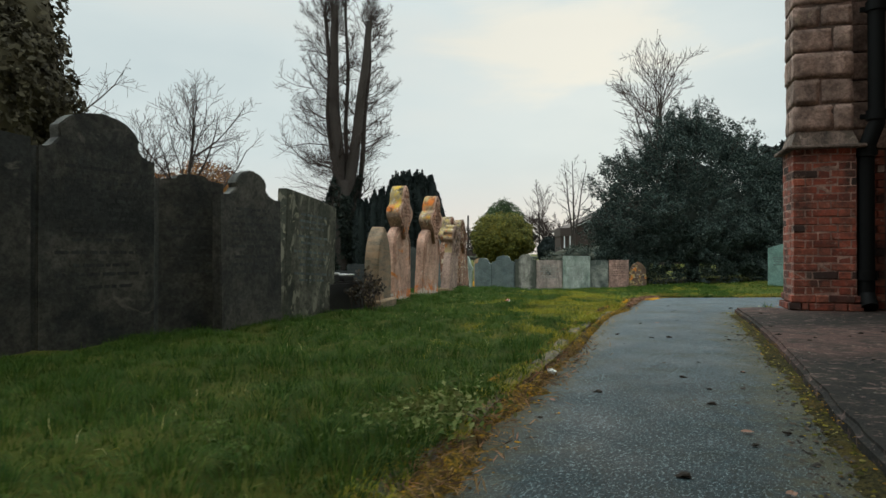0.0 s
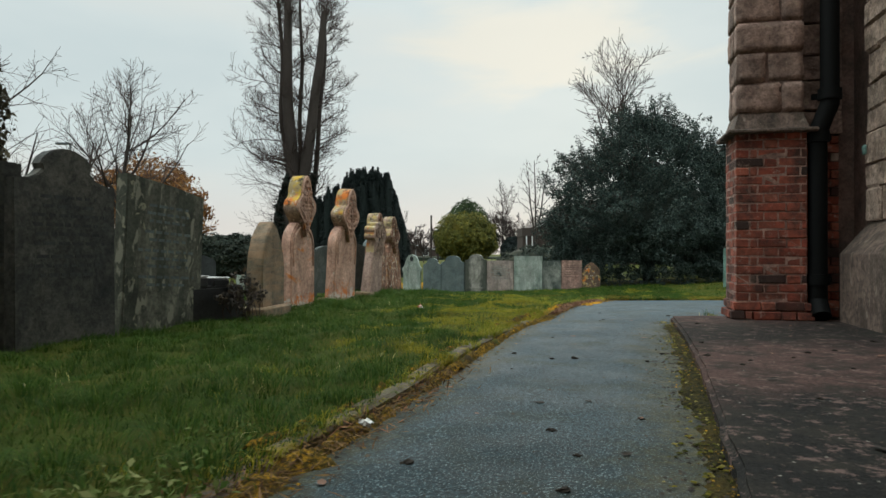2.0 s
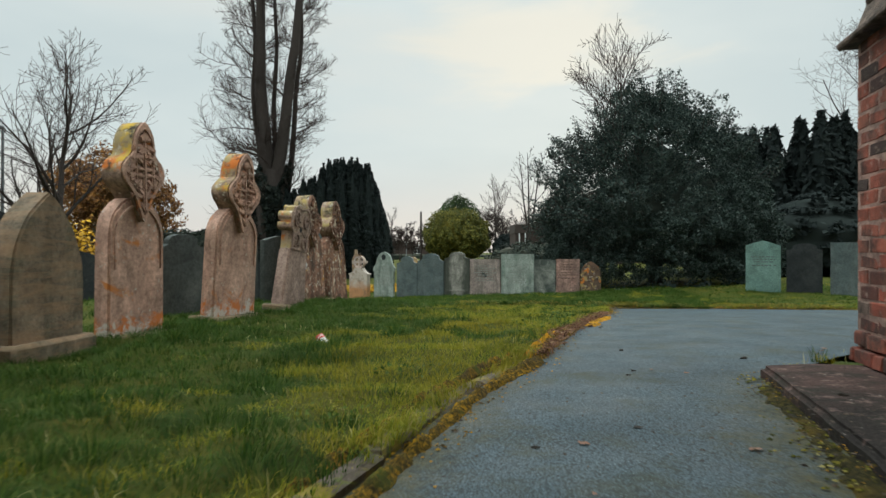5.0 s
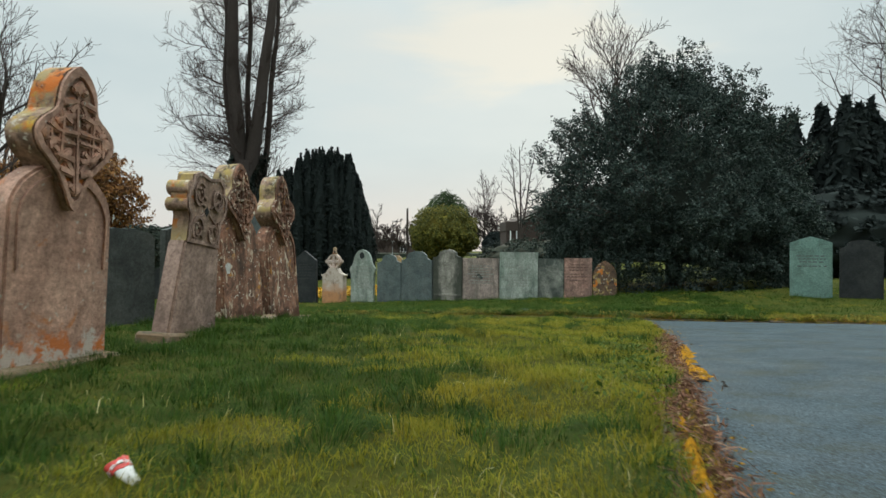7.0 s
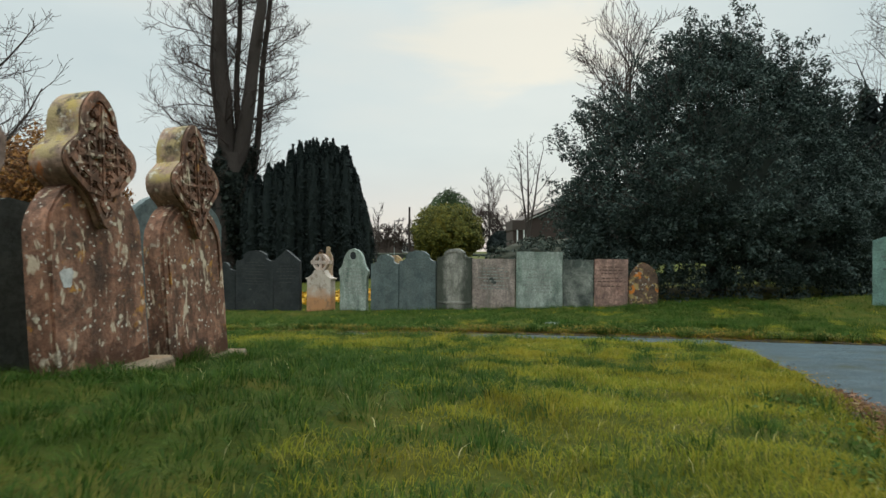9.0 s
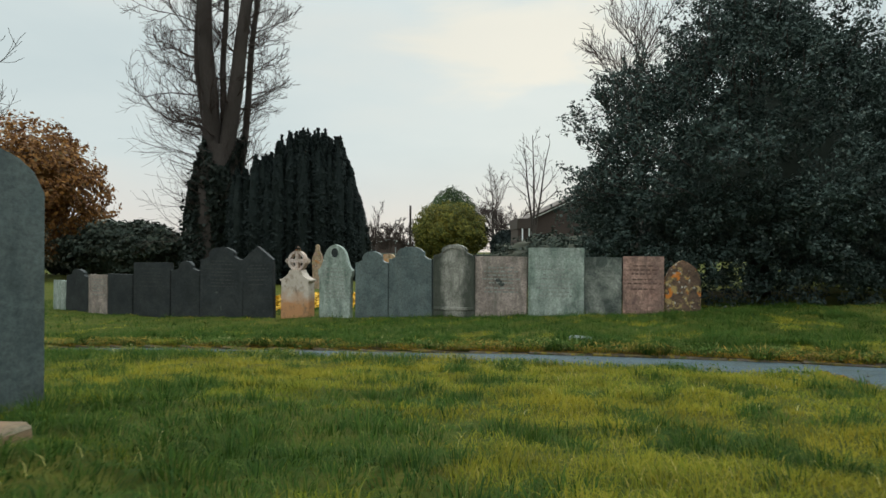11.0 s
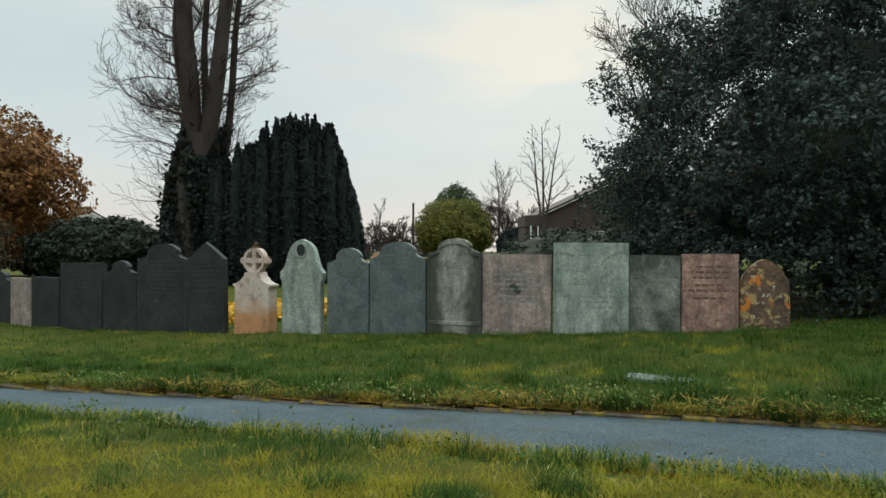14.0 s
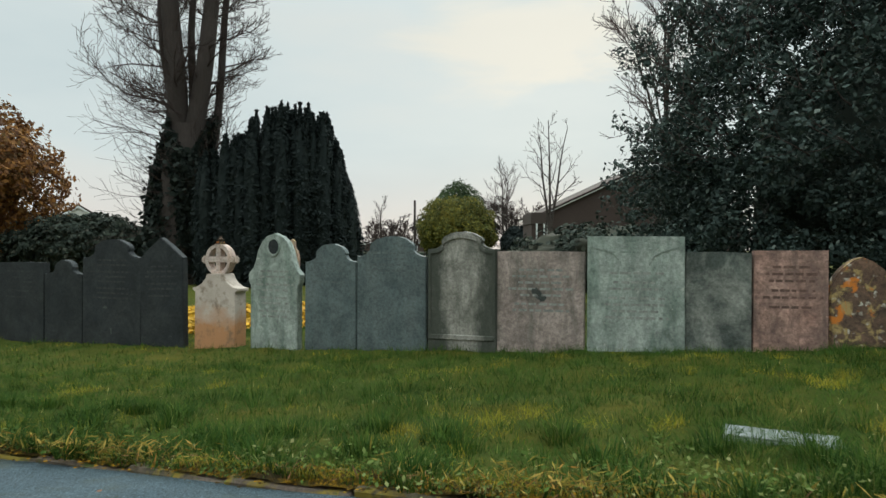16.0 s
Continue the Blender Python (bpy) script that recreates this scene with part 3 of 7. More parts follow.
def moss_mat():
    m = Mat("moss_mat_ochre", 0.95, 0.05)
    p = m.place()
    col = m.ramp(m.noise(60, 5, 0.7, vec=p), (0.30, (0.022, 0.018, 0.008)), (0.48, (0.085, 0.060, 0.014)), (0.60, (0.29, 0.16, 0.016)), (0.72, (0.50, 0.26, 0.02)))
    col = m.mix(m.ramp(m.noise(3.5, 5, 0.65, vec=p), (0.50, 0.0), (0.64, 0.9)), col, (0.045, 0.036, 0.020))
    col = m.mix(m.ramp(m.noise(5.5, 4, 0.6, vec=p), (0.56, 0.0), (0.68, 0.8)), col, (0.062, 0.082, 0.018))
    return m.done(col, m.noise(140, 4, 0.7, vec=p), 1.0, 0.01)


MOSS_MAT, MOSS_DARK, MOSS_BRIGHT = moss_mat(), dark_moss(), bright_moss()
BARK = bark_mat("bark_grey_brown", (0.026, 0.022, 0.020), (0.074, 0.060, 0.053))
TWIG = bark_mat("twig_brown", (0.036, 0.027, 0.024), (0.072, 0.052, 0.045))


def plain(name, colour, rough=0.5, metal=0.0, spec=0.4):
    m = Mat(name, rough, spec)
    m.b.inputs["Metallic"].default_value = metal
    n = m.noise(12, 4, 0.6)
    return m.done(m.mix(0.4, colour, m.ramp(n, (0.3, 0.6), (0.7, 1.0)), "MULTIPLY"), n, 0.1, 0.005)


IRON = plain("cast_iron_black_paint", (0.005, 0.0055, 0.0055), 0.65, 0.0, 0.12)
STEEL = plain("galvanised_steel", (0.20, 0.22, 0.23), 0.5, 0.6)
PAPER = plain("paper_white", (0.75, 0.74, 0.72), 0.7)
RED = plain("plastic_red", (0.65, 0.05, 0.035), 0.4)
ROOF = plain("roof_tiles_brown", (0.055, 0.040, 0.034), 0.8)
HOUSE_BRICK = plain("house_brick_distance", (0.055, 0.038, 0.032), 0.9)
RENDERED = plain("house_white_plaster", (0.68, 0.67, 0.64), 0.8)
WHITE_PAINT = plain("white_paint", (0.72, 0.74, 0.74), 0.4)
GLASS_DARK = plain("window_glass_dark", (0.03, 0.035, 0.04), 0.08, 0.0, 0.6)
SLATE_CHIP = stone_mat("marble_grey_flat", (0.24, 0.27, 0.275), (0.33, 0.36, 0.36), (0.09, 0.10, 0.08), 0.7, mottle=0.6, soot=(0.10, 0.12, 0.08))
LEAF_DRY = plain("dry_leaf_brown", (0.17, 0.085, 0.05), 0.8)
MUD_LUMP = plain("wet_leaf_mould", (0.022, 0.018, 0.014), 0.9, 0.0, 0.1)


# ---------------------------------------------------------------- mesh helpers
def ground_z(x, y):
    return float(ground_array(np.float64(x), np.float64(y)))


def bumpy(x, y):
    """Small unevenness of the turf."""
    return noise.noise((x * 0.9, y * 0.9, 0)) * 0.03 + noise.noise((x * 2.6, y * 2.6, 5)) * 0.034 + noise.noise((x * 6, y * 6, 8)) * 0.014


def mesh_of(name, verts, faces, material):
    me = bpy.data.meshes.new(name)
    v = np.asarray(verts, np.float32).reshape(-1, 3)
    f = np.asarray(faces, np.int32)
    me.vertices.add(len(v))
    me.vertices.foreach_set("co", v.ravel())
    n, k = f.shape
    me.loops.add(n * k)
    me.loops.foreach_set("vertex_index", f.ravel())
    me.polygons.add(n)
    me.polygons.foreach_set("loop_start", np.arange(0, n * k, k, dtype=np.int32))
    me.update(calc_edges=True)
    me.materials.append(material)
    return me


def part(name, bm, material=None, parent=None, label="", m=None):
    """Links a bmesh (or a ready mesh) as one object, under a thing if one is given."""
    if isinstance(bm, bmesh.types.BMesh):
        me = bpy.data.meshes.new(name)
        bmesh.ops.recalc_face_normals(bm, faces=bm.faces)
        bm.to_mesh(me)
        bm.free()
        me.materials.append(material)
        me.polygons.foreach_set("use_smooth", np.ones(len(me.polygons), bool))
        me.set_sharp_from_angle(angle=radians(38))
    else:
        me = bm
    ob = new(name, me)
    if parent:
        ob.parent = parent
    if m is not None:
        ob.matrix_basis = m
    if label:
        # more of the darker LUSH blades along the memorials, by the beginning of the walk and past the cross path, and
        # in scattered tufts everywhere
        ob["label"] = label
    return ob


def thing(name, label, category, m=None, group="", kind=""):
    ob = new(name)
    ob.empty_display_size = 0.2
    if m is not None:
        ob.matrix_basis = m
    return tagged(ob, label, category, group, kind)


def box(w, d, h, z0=0.0, bevel=0.01, cx=0.0, cy=0.0, seg=1):
    bm = bmesh.new()
    bmesh.ops.create_cube(bm, size=1)
    for v in bm.verts:
        v.co = Vector((v.co.x * w + cx, v.co.y * d + cy, (v.co.z + 0.5) * h + z0))
    if bevel:
        bmesh.ops.bevel(bm, geom=bm.edges[:], offset=bevel, segments=seg, affect="EDGES")
    return bm


def join(*bms):
    out = bmesh.new()
    for b in bms:
        me = bpy.data.meshes.new("tmp")
        b.to_mesh(me)
        b.free()
        out.from_mesh(me)
        bpy.data.meshes.remove(me)
    return out


def moved(bm, m):
    bmesh.ops.transform(bm, matrix=m, verts=bm.verts)
    return bm


def slab(outline, thick, bevel=0.008, y0=0.0, rough=0.002, seed=1):
    """An upright slab: the outline (x, z), front face towards -y."""
    r = random.Random(seed)
    bm = bmesh.new()
    vs = [bm.verts.new((x + r.uniform(-rough, rough), y0 - thick / 2, z + r.uniform(-rough, rough))) for x, z in outline]
    face = bm.faces.new(vs)
    ex = bmesh.ops.extrude_face_region(bm, geom=[face])
    bmesh.ops.translate(bm, verts=[e for e in ex["geom"] if isinstance(e, bmesh.types.BMVert)], vec=(0, thick, 0))
    if bevel:
        rims = [e for e in bm.edges if abs(e.verts[0].co.y - e.verts[1].co.y) < 1e-5 and e.verts[0].co.z + e.verts[1].co.z > -0.15]
        bmesh.ops.bevel(bm, geom=rims, offset=bevel, segments=2, affect="EDGES", clamp_overlap=True)
    bmesh.ops.recalc_face_normals(bm, faces=bm.faces)
    return bm


def arc(cx, cz, rx, rz, a0, a1, n=10):
    return [(cx + rx * math.cos(radians(a0 + (a1 - a0) * i / n)), cz + rz * math.sin(radians(a0 + (a1 - a0) * i / n))) for i in range(n + 1)]


def mirrored(right):
    """A closed outline from its right half (bottom to top)."""
    left = [(-x, z) for x, z in reversed(right) if x > 1e-4]
    return right + left


def out_flat(w, h, tilt=0.0):
    return [(-w / 2, -0.2), (w / 2, -0.2), (w / 2, h - tilt / 2), (0.1 * w, h + 0.004), (-w / 2, h + tilt / 2)]


def out_serpentine(w, h, shoulder, head=0.62):
    """A round head between two shoulders, joined by hollow curves."""
    r = w * head / 2
    rise = h - shoulder
    pts = [(w / 2, -0.2), (w / 2, shoulder)]
    pts += [(x, z) for x, z in arc(w / 2, shoulder + rise * 0.42, w / 2 - r * 0.92, rise * 0.42, 262, 190, 6)]
    pts += arc(0, h - rise * 0.62, r * 0.98, rise * 0.62, 10, 90, 10)
    return mirrored(pts)


def out_gable(w, h, shoulder):
    return mirrored([(w / 2, -0.2), (w / 2, shoulder), (w * 0.26, shoulder + (h - shoulder) * 0.52), (0.0, h)])


def out_round(w, h, rise):
    return mirrored([(w / 2, -0.2), (w / 2, h - rise)] + arc(0, h - rise, w / 2, rise, 8, 90, 12))


def out_gothic(w, h, spring):
    """Pointed arch."""
    rise = h - spring
    r = (rise * rise + w * w / 4) / w
    pts = [(w / 2, -0.2), (w / 2, spring)]
    a1 = math.degrees(math.asin(min(1, rise / r)))
    pts += [(w / 2 - r + r * math.cos(radians(a1 * i / 10)), spring + r * math.sin(radians(a1 * i / 10))) for i in range(1, 11)]
    pts[-1] = (0.0, h)
    return mirrored(pts)


def stand(left, right, sink=0.0, lean=0.0):
    """The pose of a slab whose front foot runs from left to right in plan; also its width."""
    (x0, y0), (x1, y1) = left, right
    cx, cy = (x0 + x1) / 2, (y0 + y1) / 2
    w = math.hypot(x1 - x0, y1 - y0)
    return pose(cx, cy, ground_z(cx, cy) - sink, lean, 0, math.degrees(math.atan2(y1 - y0, x1 - x0))), w


def letter_bars(w, z0, z1, y, seed, step=0.06, size=0.022):
    """Worn lines of cutting that nobody can read, as short low bars."""
    r = random.Random(seed)
    bms = []
    z = z1
    while z > z0:
        half = w * r.uniform(0.22, 0.38)
        x = -half
        while x < half:
            n = r.uniform(0.03, 0.10)
            bms.append(box(min(n, half - x + 0.01), 0.003, size, z, 0, x + n / 2, y))
            x += n + r.uniform(0.012, 0.03)
        z -= step * r.choice((1, 1, 1.4))
    return join(*bms)


def ring(outline, inner, depth, y0, cx=0.0, cz=0.0, closed=True):
    """A raised rim that follows an outline, between it and itself drawn in by the factor inner."""
    n = len(outline)
    verts, faces = [], []
    for x, z in outline:
        xi, zi = cx + (x - cx) * inner, cz + (z - cz) * inner
        verts += [(x, y0, z), (x, y0 - depth, z), (xi, y0 - depth, zi), (xi, y0, zi)]
    for i in range(n if closed else n - 1):
        a, b = 4 * i, 4 * ((i + 1) % n)
        for j in range(4):
            k = (j + 1) % 4
            faces.append((a + j, b + j, b + k, a + k))
    bm = bmesh.new()
    vs = [bm.verts.new(v) for v in verts]
    for f in faces:
        bm.faces.new([vs[i] for i in f])
    return bm


def rod(p, q, r0, r1=None, n=8, caps=True):
    p, q = Vector(p), Vector(q)
    r1 = r0 if r1 is None else r1
    bm = bmesh.new()
    bmesh.ops.create_cone(bm, cap_ends=caps, segments=n, radius1=r0, radius2=r1, depth=(q - p).length)
    return moved(bm, Matrix.Translation((p + q) / 2) @ (q - p).to_track_quat("Z", "Y").to_matrix().to_4x4())


# ---------------------------------------------------------------- plan of the paths
LEFT_EDGE = [(-0.75, -1.0), (-0.13, 1.72), (0.30, 3.06), (0.63, 3.95), (1.0, 5.2), (1.55, 6.8), (1.96, 7.65), (2.17, 8.24), (2.45, 9.05), (2.75, 9.8), (3.0, 10.6), (3.2, 11.1), (3.5, 11.8), (3.8, 12.65), (4.2, 13.7), (4.55, 15.0), (4.9, 16.3)]
RIGHT_EDGE = [(0.35, -1.0), (1.32, 2.18), (1.92, 3.8), (2.2, 4.61), (2.6, 5.81), (3.02, 7.15), (3.9, 7.9), (5.6, 8.8), (7.2, 9.6), (9.0, 10.6), (10.5, 11.6), (11.2, 12.2), (11.9, 12.6)]
NEAR_EDGE = [(-16, 26.4), (-9, 22.7), (-4, 20.1), (-0.8, 18.65), (0.16, 18.12), (1.35, 17.5), (2.29, 17.13), (3.33, 16.62), (4.2, 16.2), (5.2, 15.8), (7.0, 14.6), (10, 12.4), (20, 5.5)]
FAR_EDGE = [(-15.4, 27.8), (-8.5, 24.0), (-4, 21.4), (-1.68, 20.2), (-0.6, 19.6), (0.5, 19.1), (1.58, 18.57), (2.73, 18.14), (4.07, 17.7), (5.3, 17.2), (6.6, 16.6), (7.7, 15.85), (10.8, 13.6), (20.8, 6.9)]


def dense(line, n):
    """The polyline with n even steps, smoothed."""
    p = np.array(line, float)
    s = np.concatenate([[0], np.cumsum(np.hypot(*np.diff(p, axis=0).T))])
    u = np.linspace(0, s[-1], n)
    q = np.stack([np.interp(u, s, p[:, 0]), np.interp(u, s, p[:, 1])], 1)
    for _ in range(3):
        q[1:-1] = (q[:-2] + 2 * q[1:-1] + q[2:]) / 4
    return q


L_LINE, R_LINE = dense(LEFT_EDGE, 120), dense(RIGHT_EDGE, 120)
N_LINE, F_LINE = dense(NEAR_EDGE, 160), dense(FAR_EDGE, 160)
MAIN_POLY = np.concatenate([L_LINE, R_LINE[::-1]])
CROSS_POLY = np.concatenate([N_LINE, F_LINE[::-1]])
# the concrete apron between the path and the church wall
CHURCH_TURN = 15.0
ch_c, ch_s = math.cos(radians(CHURCH_TURN)), math.sin(radians(CHURCH_TURN))
CORNER = Vector((3.46, 6.84))           # front corner of the buttress, nearest to the path


def church(u, v):
    """Plan of the church: u along the buttress face to the right, v on past it."""
    return CORNER.x + u * ch_c + v * ch_s, CORNER.y - u * ch_s + v * ch_c


APRON_POLY = np.array([(0.27, -1.0), (1.30, 2.18), (1.90, 3.8), (2.19, 4.61), (2.6, 5.81), (3.02, 7.17), (3.3, 7.22), church(0.3, 0.3), church(1.0, 0.1), church(1.0, -9.0)])


def inside(poly, x, y):
    x, y = np.asarray(x), np.asarray(y)
    hit = np.zeros(x.shape, bool)
    px, py = poly[:, 0], poly[:, 1]
    for i in range(len(poly)):
        x0, y0, x1, y1 = px[i - 1], py[i - 1], px[i], py[i]
        if y0 == y1:
            continue
        cond = ((y0 > y) != (y1 > y)) & (x < (x1 - x0) * (y - y0) / (y1 - y0) + x0)
        hit ^= cond
    return hit


def ground_array(x, y):
    z = np.interp(y, (12, 13.6, 16.3, 19, 22), (0, -0.155, -0.40, -0.58, -0.67))
    z = z + 0.045 * np.clip(x - 1, -4, 9) * np.clip((y - 17) / 4, 0, 1)
    # the lawn falls away a little sooner towards the path
    return z + np.interp(y, (8, 9, 10, 12, 14, 16.3, 18), (0, -0.022, -0.06, -0.155, -0.09, -0.02, 0)) * np.clip((x - 1) / 2.2, 0, 1)


# ---------------------------------------------------------------- ground
def steps(lo, hi, fine0, fine1, d):
    mid = np.arange(fine0, fine1 + d / 2, d)
    out, s, a = [], d, fine1
    while a < hi:
        s *= 1.25
        a += s
        out.append(min(a, hi))
    back, s, a = [], d, fine0
    while a > lo:
        s *= 1.25
        a -= s
        back.append(max(a, lo))
    return np.array(back[::-1] + mid.tolist() + out)


gx, gy = steps(-900, 900, -5, 10, 0.11), steps(-400, 1600, 0, 24, 0.11)
GX, GY = np.meshgrid(gx, gy)
bumps = np.array([bumpy(x, y) for x, y in zip(GX.ravel(), GY.ravel())]).reshape(GX.shape)
GZ = ground_array(GX, GY) + bumps * (np.hypot(GX, GY - 10) < 60)
sunk = inside(MAIN_POLY, GX, GY) | inside(CROSS_POLY, GX, GY) | inside(APRON_POLY, GX, GY)
verge = sunk.copy()
for ax, sh in ((0, 1), (0, -1), (1, 1), (1, -1)):
    verge |= np.roll(sunk, sh, ax)
GZ = np.where(sunk, ground_array(GX, GY) - 0.14, np.where(verge, ground_array(GX, GY) - 0.055, GZ))
ny, nx = GX.shape
idx = np.arange(nx * ny).reshape(ny, nx)
quads = np.stack([idx[:-1, :-1], idx[:-1, 1:], idx[1:, 1:], idx[1:, :-1]], -1).reshape(-1, 4)
ground = part("ground", mesh_of("ground", np.stack([GX, GY, GZ], -1), quads, SOIL))
tagged(ground, "uneven churchyard turf over dark soil", "ground", kind="structure")
ground.data.polygons.foreach_set("use_smooth", np.ones(len(ground.data.polygons), bool))


def strip(name, a, b, across, drop, material, label):
    t = np.linspace(0, 1, across + 1)
    p = a[:, None, :] * (1 - t)[None, :, None] + b[:, None, :] * t[None, :, None]
    wav = np.array([noise.noise((x * 0.7, y * 0.7, 9)) * 0.008 for x, y in p.reshape(-1, 2)]).reshape(p.shape[:2])
    crown = 0.02 * (1 - (2 * t - 1) ** 2)[None, :]
    z = ground_array(p[..., 0], p[..., 1]) - drop + wav + crown
    i = np.arange(p.shape[0] * p.shape[1]).reshape(p.shape[:2])
    f = np.stack([i[:-1, :-1], i[:-1, 1:], i[1:, 1:], i[1:, :-1]], -1).reshape(-1, 4)
    ob = part(name, mesh_of(name, np.concatenate([p, z[..., None]], -1), f, material))
    ob.data.polygons.foreach_set("use_smooth", np.ones(len(f), bool))
    return tagged(ob, label, "path", kind="structure")


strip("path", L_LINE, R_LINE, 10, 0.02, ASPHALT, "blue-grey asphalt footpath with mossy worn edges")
strip("cross_path", N_LINE, F_LINE, 8, 0.045, ASPHALT, "narrow blue-grey asphalt path across the lawn")

bm = bmesh.new()
vs = [bm.verts.new((x, y, 0.0)) for x, y in APRON_POLY]
f = bm.faces.new(vs)
bmesh.ops.subdivide_edges(bm, edges=[e for e in bm.edges if max(v.co.x for v in e.verts) < 3.1], cuts=14)
rr = random.Random(3)
for v in bm.verts:
    if v not in vs and v.co.x < 3.1:
        v.co.x += 0.012 * noise.noise((v.co.x * 4, v.co.y * 4, 1)) + rr.uniform(-0.003, 0.003)
bm.faces.ensure_lookup_table()
f = bm.faces[0]
ex = bmesh.ops.extrude_face_region(bm, geom=[f])
bmesh.ops.translate(bm, verts=[e for e in ex["geom"] if isinstance(e, bmesh.types.BMVert)], vec=(0, 0, 0.13))
for v in bm.verts:
    v.co.z -= 0.085
bmesh.ops.bevel(bm, geom=[e for e in bm.edges if min(v.co.z for v in e.verts) > 0.04], offset=0.02, segments=3, affect="EDGES")
tagged(part("pavement", bm, APRON), "stained reddish concrete apron beside the church wall", "pavement", kind="structure")

# kerb of short concrete edgings along the lawn side of the path
kerb = thing("kerb", "low concrete path edging, worn and mossy", "kerb", kind="structure")
kerb_mesh = []
for k in range(3):
    r = random.Random(k)
    b = box(0.078, 0.597, 0.14, -0.13, 0.014)
    for v in b.verts:
        v.co += Vector((r.uniform(-0.006, 0.006), r.uniform(-0.006, 0.006), r.uniform(-0.006, 0.004)))
    me = bpy.data.meshes.new("edging")
    bmesh.ops.recalc_face_normals(b, faces=b.faces)
    b.to_mesh(me)
    b.free()
    me.materials.append(KERB)
    kerb_mesh.append(me)
d = dense(LEFT_EDGE, 900)
s = np.concatenate([[0], np.cumsum(np.hypot(*np.diff(d, axis=0).T))])
r = random.Random(4)
for k in range(27):
    i = int(np.searchsorted(s, 0.3 + 0.6 * k))
    if i >= len(d) - 8:
        break
    a = math.degrees(math.atan2(d[i + 4][1] - d[i - 4][1], d[i + 4][0] - d[i - 4][0])) - 90
    part("edging", kerb_mesh[k % 3], KERB, kerb, m=pose(d[i][0] - 0.03, d[i][1], ground_z(*d[i]) + r.uniform(-0.012, 0.004) + (0.016 if 3.2 < d[i][1] < 6.6 else -0.008), r.uniform(-1, 1), r.uniform(-3, 3), a + r.uniform(-1.5, 1.5)))
for line, side, name in ((dense(FAR_EDGE, 900), 0.03, "cross_path_kerb"),):
    k2 = thing(name, "low half-sunk concrete edging under overhanging grass", "kerb", kind="structure")
    s = np.concatenate([[0], np.cumsum(np.hypot(*np.diff(line, axis=0).T))])
    for k in range(60):
        i = int(np.searchsorted(s, 8 + 0.6 * k))
        if i >= len(line) - 8:
            break
        a = math.degrees(math.atan2(line[i + 4][1] - line[i - 4][1], line[i + 4][0] - line[i - 4][0])) - 90
        part("edging", kerb_mesh[k % 3], KERB, k2, m=pose(line[i][0], line[i][1] + side, ground_z(*line[i]) - 0.034 + r.uniform(-0.006, 0.003), 0, r.uniform(-2, 2), a) @ Matrix.Diagonal((1, 1.02, 1, 1)))


# ---------------------------------------------------------------- church corner
def church_pose(u, v, z):
    x, y = church(u, v)
    return pose(x, y, z, 0, 0, -CHURCH_TURN)


BASE = 0.045
buttress = thing("buttress", "church corner buttress of red brick below weathered sandstone blocks", "buttress", church_pose(0, 0, BASE), kind="structure")
BW, BD, BH = 0.56, 0.48, 1.60
part("core", box(BW - 0.006, BD - 0.006, BH, 0, 0, BW / 2, BD / 2), BRICK_MORTAR, buttress)
# string course with a sloping top
bm = box(BW + 0.16, BD + 0.16, 0.17, BH, 0, BW / 2, BD / 2)
for v in bm.verts:
    if v.co.z > BH + 0.1:
        v.co.x = BW / 2 + (v.co.x - BW / 2) * (BW - 0.06) / (BW + 0.16)
        v.co.y = BD / 2 + (v.co.y - BD / 2) * (BD - 0.06) / (BD + 0.16)
    elif v.co.z < BH + 0.01:
        v.co.x = BW / 2 + (v.co.x - BW / 2) * (BW + 0.05) / (BW + 0.16)
        v.co.y = BD / 2 + (v.co.y - BD / 2) * (BD + 0.05) / (BD + 0.16)
bm2 = box(BW + 0.15, BD + 0.15, 0.035, BH - 0.02, 0.01, BW / 2, BD / 2)
part("string_course", join(bm, bm2), PLINTH, buttress, "dark weathered sandstone string course")
part("shaft_core", box(BW - 0.06, BD - 0.06, 3.6, BH + 0.15, 0, BW / 2, BD / 2), MORTAR, buttress)

# church walls behind
wall = thing("wall_church", "rubble sandstone church wall above a sloping plinth", "wall", church_pose(0, 0, BASE), kind="structure")
WU = 1.02
TALL = 13.0
part("core", box(0.6, 14, TALL, -0.1, 0.0, WU + 0.33, -6.6), MORTAR, wall)
part("core", box(9.4, 0.5, TALL, -0.1, 0.0, 5.05, 0.66), MORTAR, wall)
# plinth: upright course below a splayed one
bm = bmesh.new()
prof = [(WU - 0.22, -0.1), (WU - 0.22, 0.56), (WU, 0.82), (WU + 0.1, 0.82), (WU + 0.1, -0.1)]
for v0, v1 in ((-0.95, -0.02), (-1.9, -0.955), (-2.9, -1.905), (-4.0, -2.905), (-5.2, -4.005), (-9.0, -5.205)):
    a = [bm.verts.new((x, v0, z)) for x, z in prof]
    b = [bm.verts.new((x, v1, z)) for x, z in prof]
    bm.faces.new(a)
    bm.faces.new(b[::-1])
    for i in range(5):
        bm.faces.new((a[i], b[i], b[(i + 1) % 5], a[(i + 1) % 5]))
bmesh.ops.bevel(bm, geom=bm.edges[:], offset=0.006, segments=1, affect="EDGES")
part("plinth", bm, PLINTH, wall, "grey-brown stone plinth with a sloping top")
bm = box(0.16, 6.0, 0.12, 2.05, 0.02, WU - 0.04, -4.4)
part("hood_mould", bm, ASHLAR, wall)
